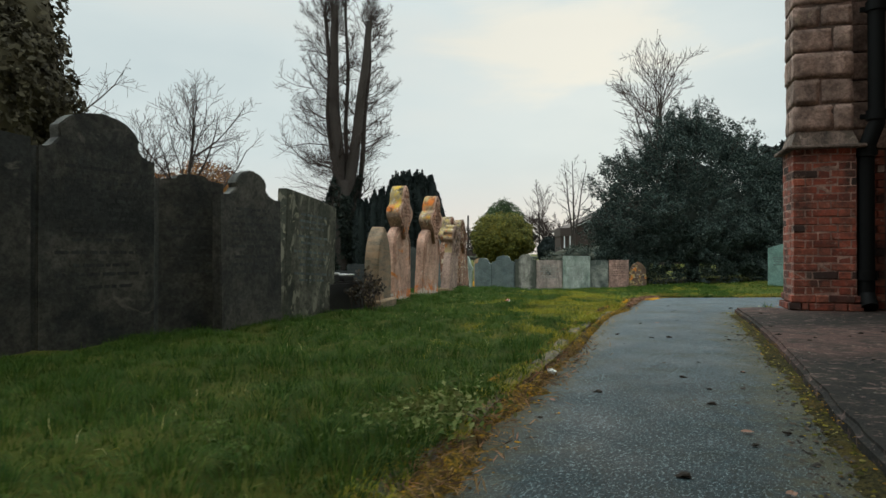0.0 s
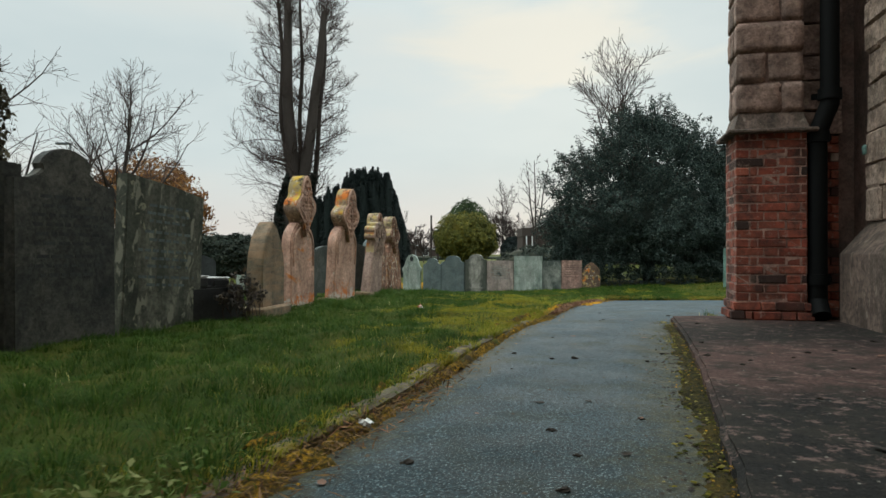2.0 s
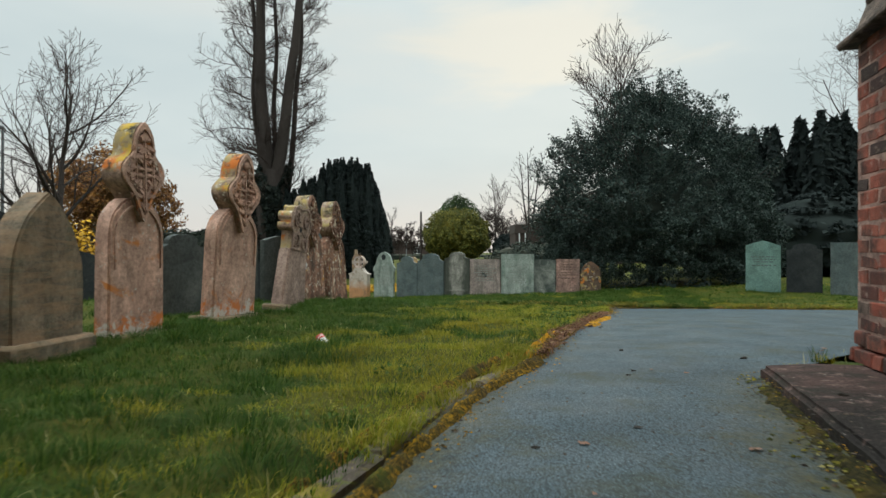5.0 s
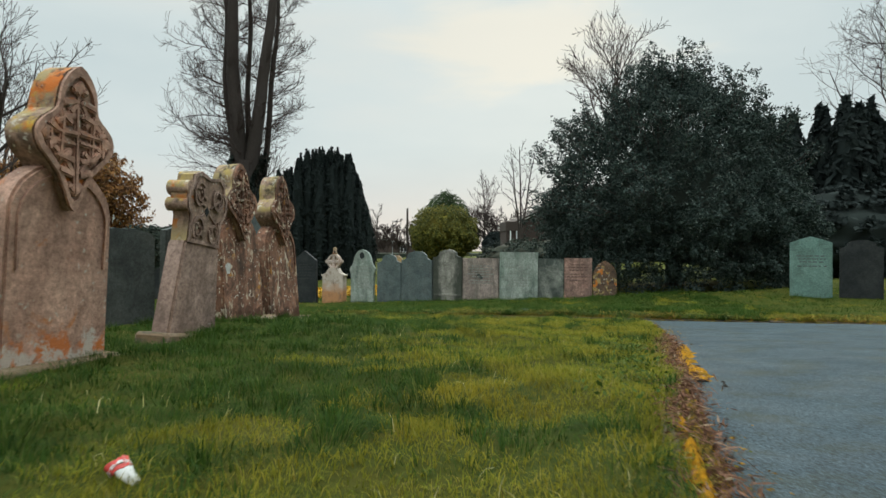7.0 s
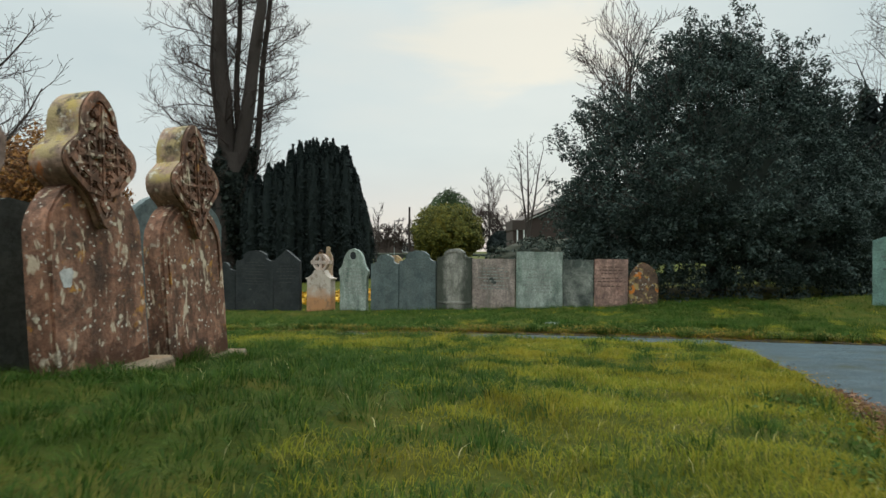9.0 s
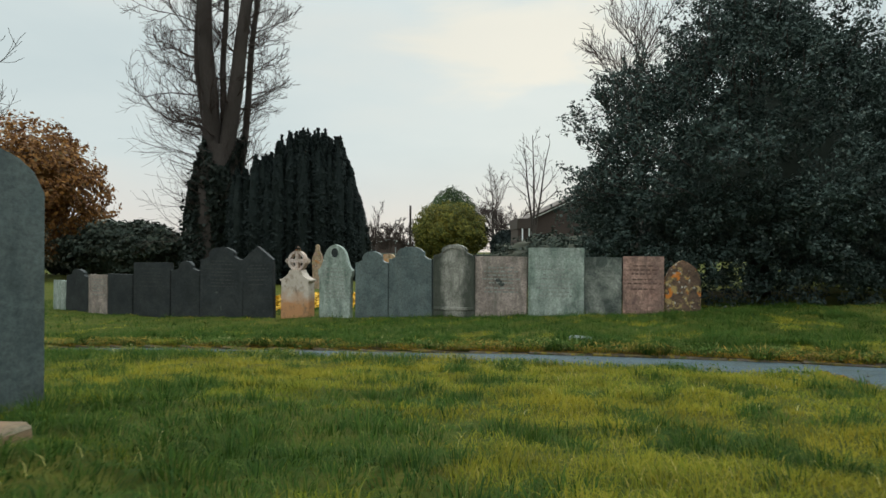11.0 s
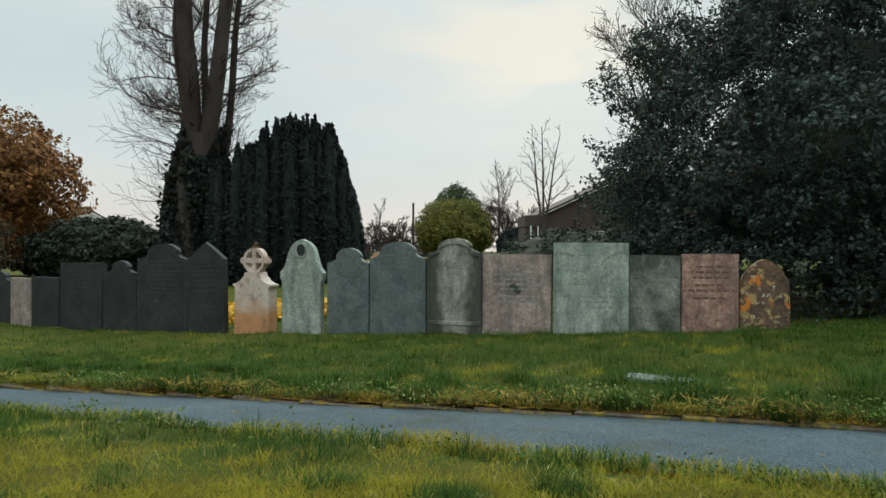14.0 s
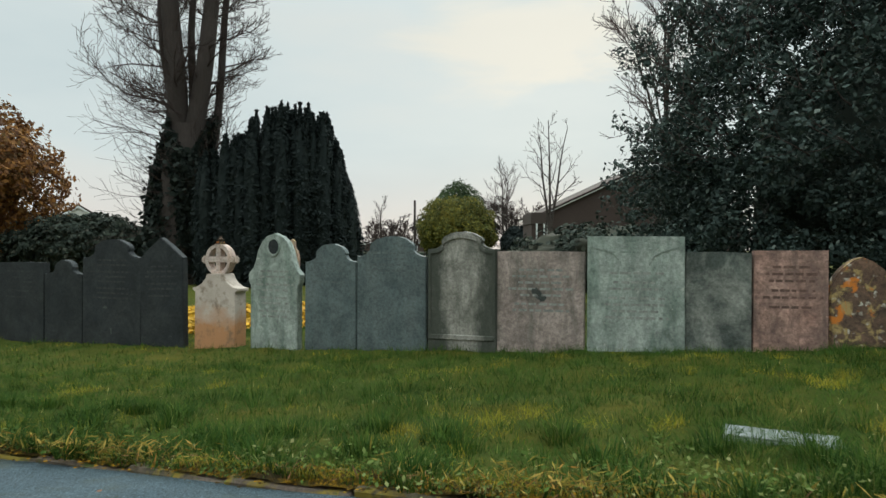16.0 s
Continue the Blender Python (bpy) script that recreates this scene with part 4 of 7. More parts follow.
# unseen plain wall, added behind the walk's beginning to block sky and darken it
back = part("wall_back", box(16, 0.5, 9.0, -0.2, 0.02), ASHLAR, None, m=pose(-3.0, -1.9, 0, 0, 0, -12))
tagged(back, "unseen plain wall added to shade the beginning of the walk", "wall", kind="structure")
# roof over all
roof = part("church_roof", moved(join(box(3.2, 15, 0.12, 0, 0.01)), church_pose(WU + 1.2, -6, 13.4) @ pose(0, 0, 0, 0, -40, 0)), ROOF)
tagged(roof, "dark church roof slope", "roof", kind="structure")

plate = part("wall_plate", box(0.02, 0.055, 0.075, -0.04, 0.006), VERDIGRIS, None, m=church_pose(WU - 0.065, -0.11, 1.45))
tagged(plate, "small green metal plate fixed to the church wall", "plate")

# rainwater pipe beside the buttress
pipe = thing("drainpipe", "black cast-iron rainwater pipe in the angle of the wall", "drainpipe", church_pose(BW + 0.125, 0.05, BASE))
part("pipe", join(rod((-0.03, 0, 0.12), (-0.03, 0, 1.60), 0.074, n=14), rod((-0.03, 0, 1.58), (0.055, -0.03, 1.82), 0.074, n=14), rod((0.055, -0.03, 1.80), (0.055, -0.03, 5.0), 0.074, n=14)), IRON, pipe)
for x, y, z in ((-0.03, 0, 0.3), (-0.03, 0, 1.50), (0.055, -0.03, 1.85), (0.055, -0.03, 2.9), (0.055, -0.03, 4.3)):
    part("collar", join(rod((x, y, z), (x, y, z + 0.09), 0.092, n=14), box(0.24, 0.025, 0.05, z + 0.02, 0.004, x, 0.05)), IRON, pipe)
part("shoe", join(rod((-0.03, 0, 0.16), (-0.03, -0.10, 0.04), 0.076, n=12)), IRON, pipe)


# ---------------------------------------------------------------- headstones
def headstone(name, label, left, right, outline, thick, material, lean=0.0, bars=None, bar_mat=None, seed=1, group="", parts=(), sink=0.0, twist=0.0):
    m, w = stand(left, right, sink)
    th = thing(name, label, "headstone", m @ pose(0, 0, 0, lean, twist, 0), group)
    o = outline(w)
    part("slab", slab(o, thick, 0.008, thick / 2, 0.0045, seed), material, th)
    if bars:
        tagged(part("inscription", letter_bars(w, bars[0], bars[1], 0.0, seed), bar_mat or INSCRIPTION, th, "worn lines of cutting"), kind="stuff")
    return th, w


def flat(h, tilt=0.0):
    return lambda w: out_flat(w, h, tilt)


# the dark slates beside the near lawn
NEAR = "near row of slates"
headstone("headstone", "large dark slate headstone with a round head between shoulders", (-2.46, 4.20), (-2.08, 5.0), lambda w: out_serpentine(w, 1.53, 1.26, 0.72), 0.10, SLATE_NEAR, seed=11, group=NEAR, bars=(0.35, 1.15), bar_mat=INSCRIPTION_DARK)
headstone("headstone", "dark stained slate headstone with a flat wavy top", (-2.06, 5.03), (-1.72, 5.42), lambda w: out_serpentine(w, 1.20, 1.15, 0.5), 0.09, SLATE_NEAR, seed=12, group=NEAR, bars=(0.4, 0.95), bar_mat=INSCRIPTION_DARK)
headstone("headstone", "dark slate headstone with a rounded head and pale worn patch", (-1.70, 5.32), (-1.40, 6.04), lambda w: out_serpentine(w, 1.28, 1.06, 0.52), 0.09, SLATE_NEAR, seed=13, group=NEAR, lean=-1, bars=(0.4, 0.95), bar_mat=INSCRIPTION_DARK)
headstone("headstone", "flat-topped slate headstone streaked with pale green algae", (-1.42, 6.18), (-1.10, 6.98), flat(1.13, 0.08), 0.11, SLATE_MOSS, bars=(0.3, 0.95), bar_mat=INSCRIPTION_SLATE, seed=14, group=NEAR, twist=3)
headstone("headstone", "dark slate headstone at the beginning of the row", (-3.2, 2.6), (-2.48, 4.16), lambda w: out_serpentine(w, 1.36, 1.31, 0.5), 0.10, SLATE_NEAR, seed=15, group=NEAR)

# low black kerb tomb with pale caps
tomb = thing("kerb_tomb", "low black granite tomb with worn white caps", "tomb", pose(-1.21, 7.18, ground_z(-1.2, 7.2), 0, 0, 62))
part("body", box(0.84, 0.40, 0.365, -0.05, 0.02, seg=2), GRANITE_BLACK, tomb)
part("cap", box(0.30, 0.30, 0.09, 0.305, 0.012, -0.17, -0.04), GRANITE_BLACK, tomb)
part("cap_top", box(0.30, 0.30, 0.012, 0.396, 0.003, -0.17, -0.04), GRANITE_WHITE, tomb, "worn white marble top")
part("cap", box(0.20, 0.26, 0.07, 0.305, 0.012, 0.16, -0.04), GRANITE_BLACK, tomb)
part("cap_top", box(0.20, 0.26, 0.012, 0.376, 0.003, 0.16, -0.04), GRANITE_WHITE, tomb, "worn white marble top")

CROSSES = "front row of sandstone memorials"
m0, w0 = stand((-0.712, 7.607), (-0.613, 8.201), -0.03)
th = thing("headstone", "brown sandstone headstone with a pointed arch, flaking in bands", "headstone", m0, CROSSES)
part("slab", slab(out_gothic(w0, 0.88, 0.36), 0.16, 0.012, 0.08, 0.003, 21), SANDSTONE_BROWN, th)
part("base", box(w0 + 0.1, 0.28, 0.14, -0.08, 0.02, 0, 0.08), SANDSTONE_BROWN, th)


def lobe_head(w, zb, zt):
    """The pointed four-lobed head of a memorial cross: a tapering foot, broad arms, a pointed top lobe."""
    a, h = w / 2, zt - zb
    half = ((0.0, 0.0), (0.10, 0.025), (0.24, 0.13), (0.42, 0.245), (0.66, 0.325), (0.87, 0.385), (0.98, 0.445), (1.0, 0.50), (0.95, 0.555), (0.83, 0.60), (0.66, 0.64), (0.53, 0.68), (0.485, 0.73), (0.475, 0.79), (0.42, 0.86), (0.29, 0.93), (0.13, 0.98), (0.0, 1.0))
    return mirrored([(a * x, zb + h * z) for x, z in half])


def cross_memorial(label, left, right, shoulder, zt, zb, body_mat, head_mat, seed, lean=0.0, thick=0.16, moulding=True, tip=0.0):
    m, w = stand(left, right)
    th = thing("memorial_cross", label, "headstone", m @ pose(0, 0, 0, lean, tip, 0), CROSSES)
    r = random.Random(seed)
    taper = lambda o: [(x * (1.0 - 0.05 * max(0, z)), z) for x, z in o]
    part("slab", slab(taper(out_round(w, shoulder + 0.05, 0.26)), thick, 0.014, thick / 2, 0.003, seed), body_mat, th)
    o = lobe_head(w * 0.73, zb, zt)
    part("head", slab(o, thick + 0.05, 0.012, thick / 2 - 0.012, 0.003, seed + 1), head_mat, th, "four-lobed head crusted with yellow and orange lichen")
    zc = zb + (zt - zb) * 0.5
    y = -0.037
    part("rim", ring(o, 0.86, 0.016, y, 0, zc), body_mat, th)
    # interlaced cross in relief: upright, arms and leaf ends
    k = w * 0.73
    h = zt - zb
    arm = k * 0.5
    lobes = [(0, 0.5, 0.03, h * 0.64, 0)]
    for sz in (-1, 1):                      # crossbars and leaf ends on the upright
        for at, wide in ((0.17, 0.13), (0.29, 0.11), (0.40, 0.05)):
            lobes += [(sx * wide * 0.55, 0.5 + sz * at * 0.82, wide * 0.8, 0.030, sx * sz * 14) for sx in (-1, 1)]
        lobes.append((0, 0.5 + sz * 0.345, 0.055, 0.055, 45))
    for sx in (-1, 1):                      # arms, doubled and woven over the upright
        lobes += [(sx * arm * 0.42, 0.5 + dz, arm * 0.8, 0.024, sx * r.uniform(-3, 3)) for dz in (-0.035, 0.03)]
        lobes += [(sx * arm * at, 0.5, 0.028, wide, 0) for at, wide in ((0.40, 0.20), (0.66, 0.13))]
        lobes.append((sx * arm * 0.80, 0.5, 0.05, 0.05, 45))
        for sz in (-1, 1):                  # leaves that fill the quarters
            for at, up, turn in ((0.26, 0.115, 40), (0.50, 0.10, -30), (0.62, 0.055, 20), (0.16, 0.20, -50)):
                lobes.append((sx * arm * at, 0.5 + sz * up, 0.062, 0.030, -sx * sz * turn + r.uniform(-8, 8)))
    bits = []
    for x, z, wide, tall, turn in lobes:
        bits.append(moved(box(wide * 1.08, 0.036, tall * 1.25, -tall * 0.62, 0.009, 0, 0, 2), pose(x, y + r.uniform(-0.008, 0.0), zb + h * z, r.uniform(-5, 5), turn, r.uniform(-5, 5))))
    tagged(part("carving", join(*bits), body_mat, th, "worn interlaced cross in relief"), kind="stuff")
    if moulding:
        arch = [(x, z) for x, z in taper(out_round(w * 0.86, shoulder, 0.23)) if z > 0]
        a2 = [(w * 0.41, 0.46)] + [p for p in arch] + [(-w * 0.41, 0.46)]
        part("moulding", ring(a2, 0.955, 0.012, 0.0, 0, 0.5, closed=False), body_mat, th)
    part("base", box(w + 0.10, thick + 0.20, 0.16, -0.135, 0.02, 0.02, thick / 2), SANDSTONE_BROWN, th)
    return th


cross_memorial("pink sandstone memorial with a lobed cross head, yellow lichen on top", (-0.604, 8.519), (-0.416, 9.019), 0.90, 1.46, 0.78, SANDSTONE, SANDSTONE_TOP, 31, thick=0.13)
cross_memorial("pink sandstone memorial with a lobed cross head and orange lichen", (-0.291, 9.784), (-0.073, 10.399), 0.92, 1.445, 0.745, SANDSTONE, SANDSTONE_TOP, 32, thick=0.13, lean=2, tip=1.5)
spotted = cross_memorial("brown sandstone memorial with a lobed head, spotted with white lichen", (0.111, 12.209), (0.306, 12.791), 0.87, 1.32, 0.68, SANDSTONE_LICHEN, SANDSTONE_TOP_DULL, 34, moulding=False, thick=0.15, lean=-3, tip=-2.5)
cross_memorial("brown sandstone memorial with a narrow lobed head and white lichen", (0.327, 12.996), (0.52, 13.553), 0.90, 1.38, 0.72, SANDSTONE_LICHEN, SANDSTONE_TOP_DULL, 35, thick=0.13, lean=-3, tip=-2.5)

# the squat carved one between them
m3, w3 = stand((0.077, 10.943), (0.231, 11.401))
th = thing("memorial_cross", "squat sandstone memorial with a carved foliate cross, its arms broken", "headstone", m3 @ pose(0, 0, 0, 2, 7, 0), CROSSES)
part("slab", slab(mirrored([(w3 * 0.52, -0.1), (w3 * 0.52, 0.05), (w3 * 0.40, 0.575), (w3 * 0.38, 0.60), (0.0, 0.61)]), 0.13, 0.014, 0.065, 0.003, 41), SANDSTONE_GREY, th)
head_out = mirrored([(0.172, 0.595), (0.165, 0.62), (0.168, 0.76), (0.205, 0.81), (0.218, 0.86), (0.212, 0.93), (0.178, 0.965), (0.165, 1.03), (0.11, 1.058), (0.0, 1.035)])
part("head", slab(head_out, 0.135, 0.012, 0.065, 0.004, 42), SANDSTONE_TOP_DULL, th, "broken head crusted with orange lichen")
part("rim", ring(head_out, 0.90, 0.012, 0.0, 0, 0.82), SANDSTONE_GREY, th)
# no hole is cut: a thin dark plate gives the piercing's shade
part("hollow", slab([(0.0, 0.78), (0.026, 0.815), (0.0, 0.85), (-0.026, 0.815)], 0.006, 0, -0.001, 0), SLATE, th, "dark lozenge plate standing for the shade in a piercing")
for z, rr in ((0.83, 0.045), (0.935, 0.05), (1.02, 0.042)):
    part("arm_roll", rod((-0.185 if z < 1 else -0.09, -0.004, z), (-0.185 if z < 1 else -0.09, 0.15, z), rr, n=14), SANDSTONE_TOP, th, "rounded arm end with orange lichen")
r = random.Random(5)
bits = []
for cx, cz, turn in ((-0.088, 0.69, 0), (0.088, 0.69, 180), (-0.10, 0.915, 40), (0.10, 0.915, 140)):
    for rad, a0 in ((0.062, turn), (0.036, turn + 150)):
        bits.append(ring(arc(cx, cz, rad, rad * 1.35, a0, a0 + 235, 12), 0.78, 0.018, 0.0, cx, cz, closed=False))
    for k in range(9):
        a = k * 0.75 + r.random()
        q = 0.02 + 0.006 * k
        bits.append(moved(box(0.034, 0.022, 0.017, -0.008, 0.007), pose(cx + q * math.cos(a), -0.004, cz + q * math.sin(a) * 1.3, 0, math.degrees(a) + 60, 0)))
for a in (35, 145, 215, 325):
    bits.append(moved(box(0.17, 0.02, 0.018, -0.009, 0.006, 0.12), pose(0, -0.003, 0.815, 0, -a, 0)))
tagged(part("carving", join(*bits), SANDSTONE_GREY, th, "carved leaf scrolls in relief"), kind="stuff")
part("base", box(w3 + 0.14, 0.24, 0.14, -0.115, 0.02, -0.02, 0.065), SANDSTONE_BROWN, th)

# slates standing behind them, in a second row
BACK = "second row of slates"
for i, (l, rr, o, mt, lab) in enumerate((
        ((-3.35, 9.2), (-2.85, 9.85), lambda w: out_serpentine(w, 1.0, 0.86, 0.6), SLATE, "dark slate headstone with a wavy top in the second row"),
        ((-2.78, 9.9), (-2.25, 10.7), lambda w: out_gable(w, 1.02, 0.84), SLATE, "dark slate headstone with a low gable in the second row"),
        ((-3.40, 12.85), (-2.85, 13.75), lambda w: out_round(w, 0.71, 0.16), SLATE, "dark round-topped slate headstone before a yellow shrub"),
        ((-0.88, 10.28), (-0.62, 10.72), lambda w: out_serpentine(w, 0.74, 0.62, 0.7), SLATE_MID, "narrow grey-green slate headstone with a round head"),
        ((-0.76, 11.68), (-0.42, 12.18), lambda w: out_round(w, 0.72, 0.08), SLATE_MID, "dark round-topped slate headstone behind the sandstone memorials"),
        ((-0.36, 12.25), (-0.08, 12.7), lambda w: out_gable(w, 0.82, 0.76), SLATE_MID, "dark slate headstone behind the sandstone memorials"),
        ((-0.16, 13.72), (0.26, 14.4), lambda w: out_round(w, 1.12, 0.25), SLATE_BLUE, "grey-green round-topped slate headstone behind the memorials"),
        ((-2.4, 8.0), (-2.05, 8.6), flat(0.85), SLATE, "plain dark slate headstone with a flat top"))):
    headstone("headstone", lab, l, rr, o, 0.08, mt, seed=50 + i, group=BACK)

# ---------------------------------------------------------------- the long row beyond the cross path
ROW = "long row of headstones beyond the path"


def rowstone(label, left, right, outline, material, thick=0.09, seed=1, bars=None, bar_mat=None, lean=0.0, twist=0.0):
    return headstone("headstone", label, left, right, outline, thick, material, lean, bars, bar_mat, seed, ROW, sink=-0.09, twist=twist)


rowstone("small pale headstone at the end of the row", (-5.87, 27.2), (-5.48, 26.93), flat(0.55), PALE_GREEN, seed=60)
rowstone("narrow dark slate headstone with a wavy top", (-5.46, 26.9), (-4.80, 26.45), lambda w: out_serpentine(w, 0.81, 0.66, 0.55), SLATE, seed=61, twist=2)
rowstone("small pale grey square-topped headstone", (-4.78, 26.43), (-4.26, 26.09), flat(0.70), PALE_PINK, seed=62, bars=(0.25, 0.6))
rowstone("low dark slate headstone with a flat top", (-4.23, 26.06), (-3.58, 25.65), flat(0.73), SLATE, seed=63)
rowstone("broad dark slate headstone with a square top", (-3.55, 25.62), (-2.65, 25.08), flat(0.98), SLATE, seed=64, bars=(0.45, 0.85), bar_mat=INSCRIPTION_DARK)
rowstone("dark slate headstone with one raised shoulder", (-2.63, 25.06), (-1.98, 24.70), lambda w: out_serpentine(w, 0.99, 0.81, 0.5), SLATE, seed=65)
rowstone("large dark slate headstone with a round head", (-1.97, 24.68), (-1.06, 24.19), lambda w: out_serpentine(w, 1.22, 0.99, 0.62), SLATE, seed=66, bars=(0.45, 0.95), bar_mat=INSCRIPTION_DARK)
rowstone("dark slate headstone with a pointed top, leaning slightly", (-1.05, 24.16), (-0.455, 23.862), lambda w: out_gable(w, 1.2, 0.96), SLATE, seed=67, twist=-1.5, bars=(0.45, 0.85), bar_mat=INSCRIPTION_DARK)

# wheel cross on a shouldered block
mw, ww = stand((-0.335, 23.80), (0.24, 23.53), -0.08)
th = thing("wheel_cross", "small limestone wheel cross on a shouldered block, orange at the foot", "headstone", mw, ROW)
part("block", slab(mirrored([(ww * 0.45, -0.15), (ww * 0.45, 0.26), (ww * 0.445, 0.56), (ww * 0.50, 0.575), (ww * 0.50, 0.60), (ww * 0.40, 0.615), (ww * 0.29, 0.655), (ww * 0.215, 0.71), (ww * 0.18, 0.765), (0.0, 0.77)]), 0.20, 0.006, 0.10, 0.002, 72), CROSS_STAINED, th)
zc, ro = 0.925, 0.18
bits = [ring(arc(0, zc, ro, ro, 0, 352.5, 47), 0.76, 0.10, 0.15, 0, zc)]
bits += [box(0.07, 0.09, 0.33, zc - 0.165, 0.006, 0, 0.10), box(0.33, 0.09, 0.07, zc - 0.035, 0.006, 0, 0.10)]
part("wheel", join(*bits), CROSS_STONE, th, "pierced wheel head")
for px in (0.20, -0.20):
    part("knob", box(0.07, 0.12, 0.09, zc - 0.045, 0.02, px, 0.10, 2), CROSS_STONE, th)
part("finial", join(box(0.10, 0.11, 0.05, zc + 0.16, 0.02, 0.0, 0.10, 2), box(0.08, 0.09, 0.075, zc + 0.195, 0.032, 0.005, 0.10, 3)), LICHEN_END, th, "stub of a broken finial, crusted with orange lichen")


def oval_out(w):
    return mirrored([(w * 0.46, -0.2), (w * 0.46, 0.60), (w * 0.50, 0.65), (w * 0.505, 0.73), (w * 0.46, 0.77), (w * 0.41, 0.80), (w * 0.37, 0.88), (w * 0.32, 0.99), (w * 0.25, 1.08), (w * 0.15, 1.14), (0.0, 1.175)])


th, w = rowstone("pale green headstone with shoulders and an oval hollow in its head", (0.385, 23.446), (0.985, 23.165), oval_out, PALE_GREEN, 0.10, 73, (0.25, 0.75))
part("medallion", join(ring(arc(0, 1.03, 0.085, 0.10, 0, 345, 23), 0.80, 0.012, 0.0, 0, 1.03)), PALE_GREEN, th)
# uncut face: the recess's shade is a thin dark oval plate
part("hollow", slab(arc(0, 1.03, 0.066, 0.08, 0, 345, 23), 0.008, 0, -0.001, 0), SLATE, th, "dark oval plate standing for the shade in a recess")
# two stones that show behind the row
headstone("memorial_pillar", "narrow tan memorial pillar with a small finial, behind the row", (-1.03, 34.0), (-0.69, 34.0), lambda w: mirrored([(w * 0.5, -0.2), (w * 0.46, 0.55), (w * 0.5, 0.95), (w * 0.36, 1.12), (w * 0.2, 1.22), (w * 0.16, 1.34), (w * 0.2, 1.38), (0, 1.44)]), 0.3, SANDSTONE_TOP_DULL, seed=74)
headstone("headstone", "small round-topped headstone with orange lichen, behind the row", (1.3, 29.15), (1.72, 29.0), lambda w: out_round(w, 1.06, 0.22), 0.1, SANDSTONE_TOP, seed=75)

rowstone("blue-green slate headstone with a curved head", (1.048, 23.136), (1.61, 22.889), lambda w: out_serpentine(w, 1.03, 0.845, 0.6), SLATE_BLUE, seed=76, bars=(0.55, 0.8), bar_mat=INSCRIPTION_SLATE)
rowstone("large blue-green slate headstone with a round head", (1.615, 22.875), (2.325, 22.586), lambda w: out_serpentine(w, 1.08, 0.875, 0.66), SLATE_BLUE, seed=77, bars=(0.7, 0.9), bar_mat=INSCRIPTION_SLATE)
th, w = rowstone("grey stone with a round head and moulded edge, streaked black", (2.341, 22.56), (2.99, 22.30), lambda w: out_serpentine(w, 1.093, 0.92, 0.62), GREY_STREAK, 0.11, 78)
o = [(x * 0.97, z) for x, z in out_serpentine(w, 1.068, 0.905, 0.62) if z > 0]
part("moulding", ring([(w * 0.485, 0.12)] + o + [(-w * 0.485, 0.12)], 0.93, 0.012, 0.0, 0, 0.5, closed=False), GREY_STREAK, th)
part("moulding", box(w * 0.94, 0.02, 0.05, 0.03, 0.006, 0, 0.0), GREY_STREAK, th)
pale, w = rowstone("pale pinkish square headstone with a dark stain", (2.999, 22.324), (3.785, 22.039), flat(0.868), PALE_PINK, 0.10, 79, (0.28, 0.68))
th, w = rowstone("tall pale green square headstone with arched panel lines", (3.80, 22.01), (4.617, 21.74), flat(0.964), PALE_GREEN, 0.11, 80, (0.2, 0.62))
part("panel_lines", join(ring(arc(-w * 0.5, 0.70, w * 0.36, 0.17, 0, 80, 8), 0.97, 0.006, 0.0, -w * 0.5, 0.70, closed=False), ring(arc(w * 0.5, 0.70, w * 0.36, 0.17, 100, 180, 8), 0.97, 0.006, 0.0, w * 0.5, 0.70, closed=False),
                            letter_bars(w * 0.7, 0.8, 0.9, 0.0, 5, 0.035, 0.014)), PALE_GREEN, th)
rowstone("dark green-grey square headstone with pale patches", (4.627, 21.76), (5.155, 21.597), flat(0.785), DARK_PATCH, 0.09, 81)
pink, w = rowstone("pink square headstone streaked with black", (5.163, 21.575), (5.738, 21.415), flat(0.774), PINK_STREAK, 0.11, 82, (0.25, 0.62), MORTAR)
m9, w9 = stand((5.755, 21.43), (6.25, 21.28), -0.07)
th = thing("headstone", "small pointed-arch headstone crusted with orange and white lichen", "headstone", m9, ROW)
part("slab", slab(out_gothic(w9, 0.71, 0.36), 0.14, 0.014, 0.07, 0.004, 83), LICHEN_END, th)

# dark shapeless stains on two faces
def stain(x, z, w, h, material, seed, parent):
    rr = random.Random(seed)
    o = [(x + w / 2 * math.cos(a) * rr.uniform(0.6, 1.2), z + h / 2 * math.sin(a) * rr.uniform(0.6, 1.2)) for a in np.linspace(0, 2 * math.pi, 15)[:-1]]
    part("stain", slab(o, 0.003, 0, 0.0, 0), material, parent)


for sx, sz, sw, k in ((-0.04, 0.485, 0.08, 3), (-0.01, 0.455, 0.09, 4), (0.022, 0.42, 0.08, 5)):
    stain(sx, sz, sw, sw, SLATE_MID, k, pale)

part("lichen_patch", slab([(-0.21 + 0.035 * math.cos(a) * (1 + 0.2 * math.sin(3 * a)), 0.47 + 0.055 * math.sin(a) * (1 + 0.25 * math.cos(2 * a))) for a in np.linspace(0, 6.28, 17)[:-1]], 0.005, 0, 0.0, 0.003), GRANITE_WHITE, spotted, "white lichen rosette")

# two more on the right, beyond the junction
SIDE = "pair of headstones under the holly"
headstone("headstone", "blue-green slate headstone with a low gable, under the holly", (9.42, 20.10), (10.08, 19.72), lambda w: out_gable(w, 1.20, 1.08), 0.09, VERDIGRIS, seed=84, group=SIDE, bars=(0.55, 0.8), bar_mat=INSCRIPTION_SLATE)
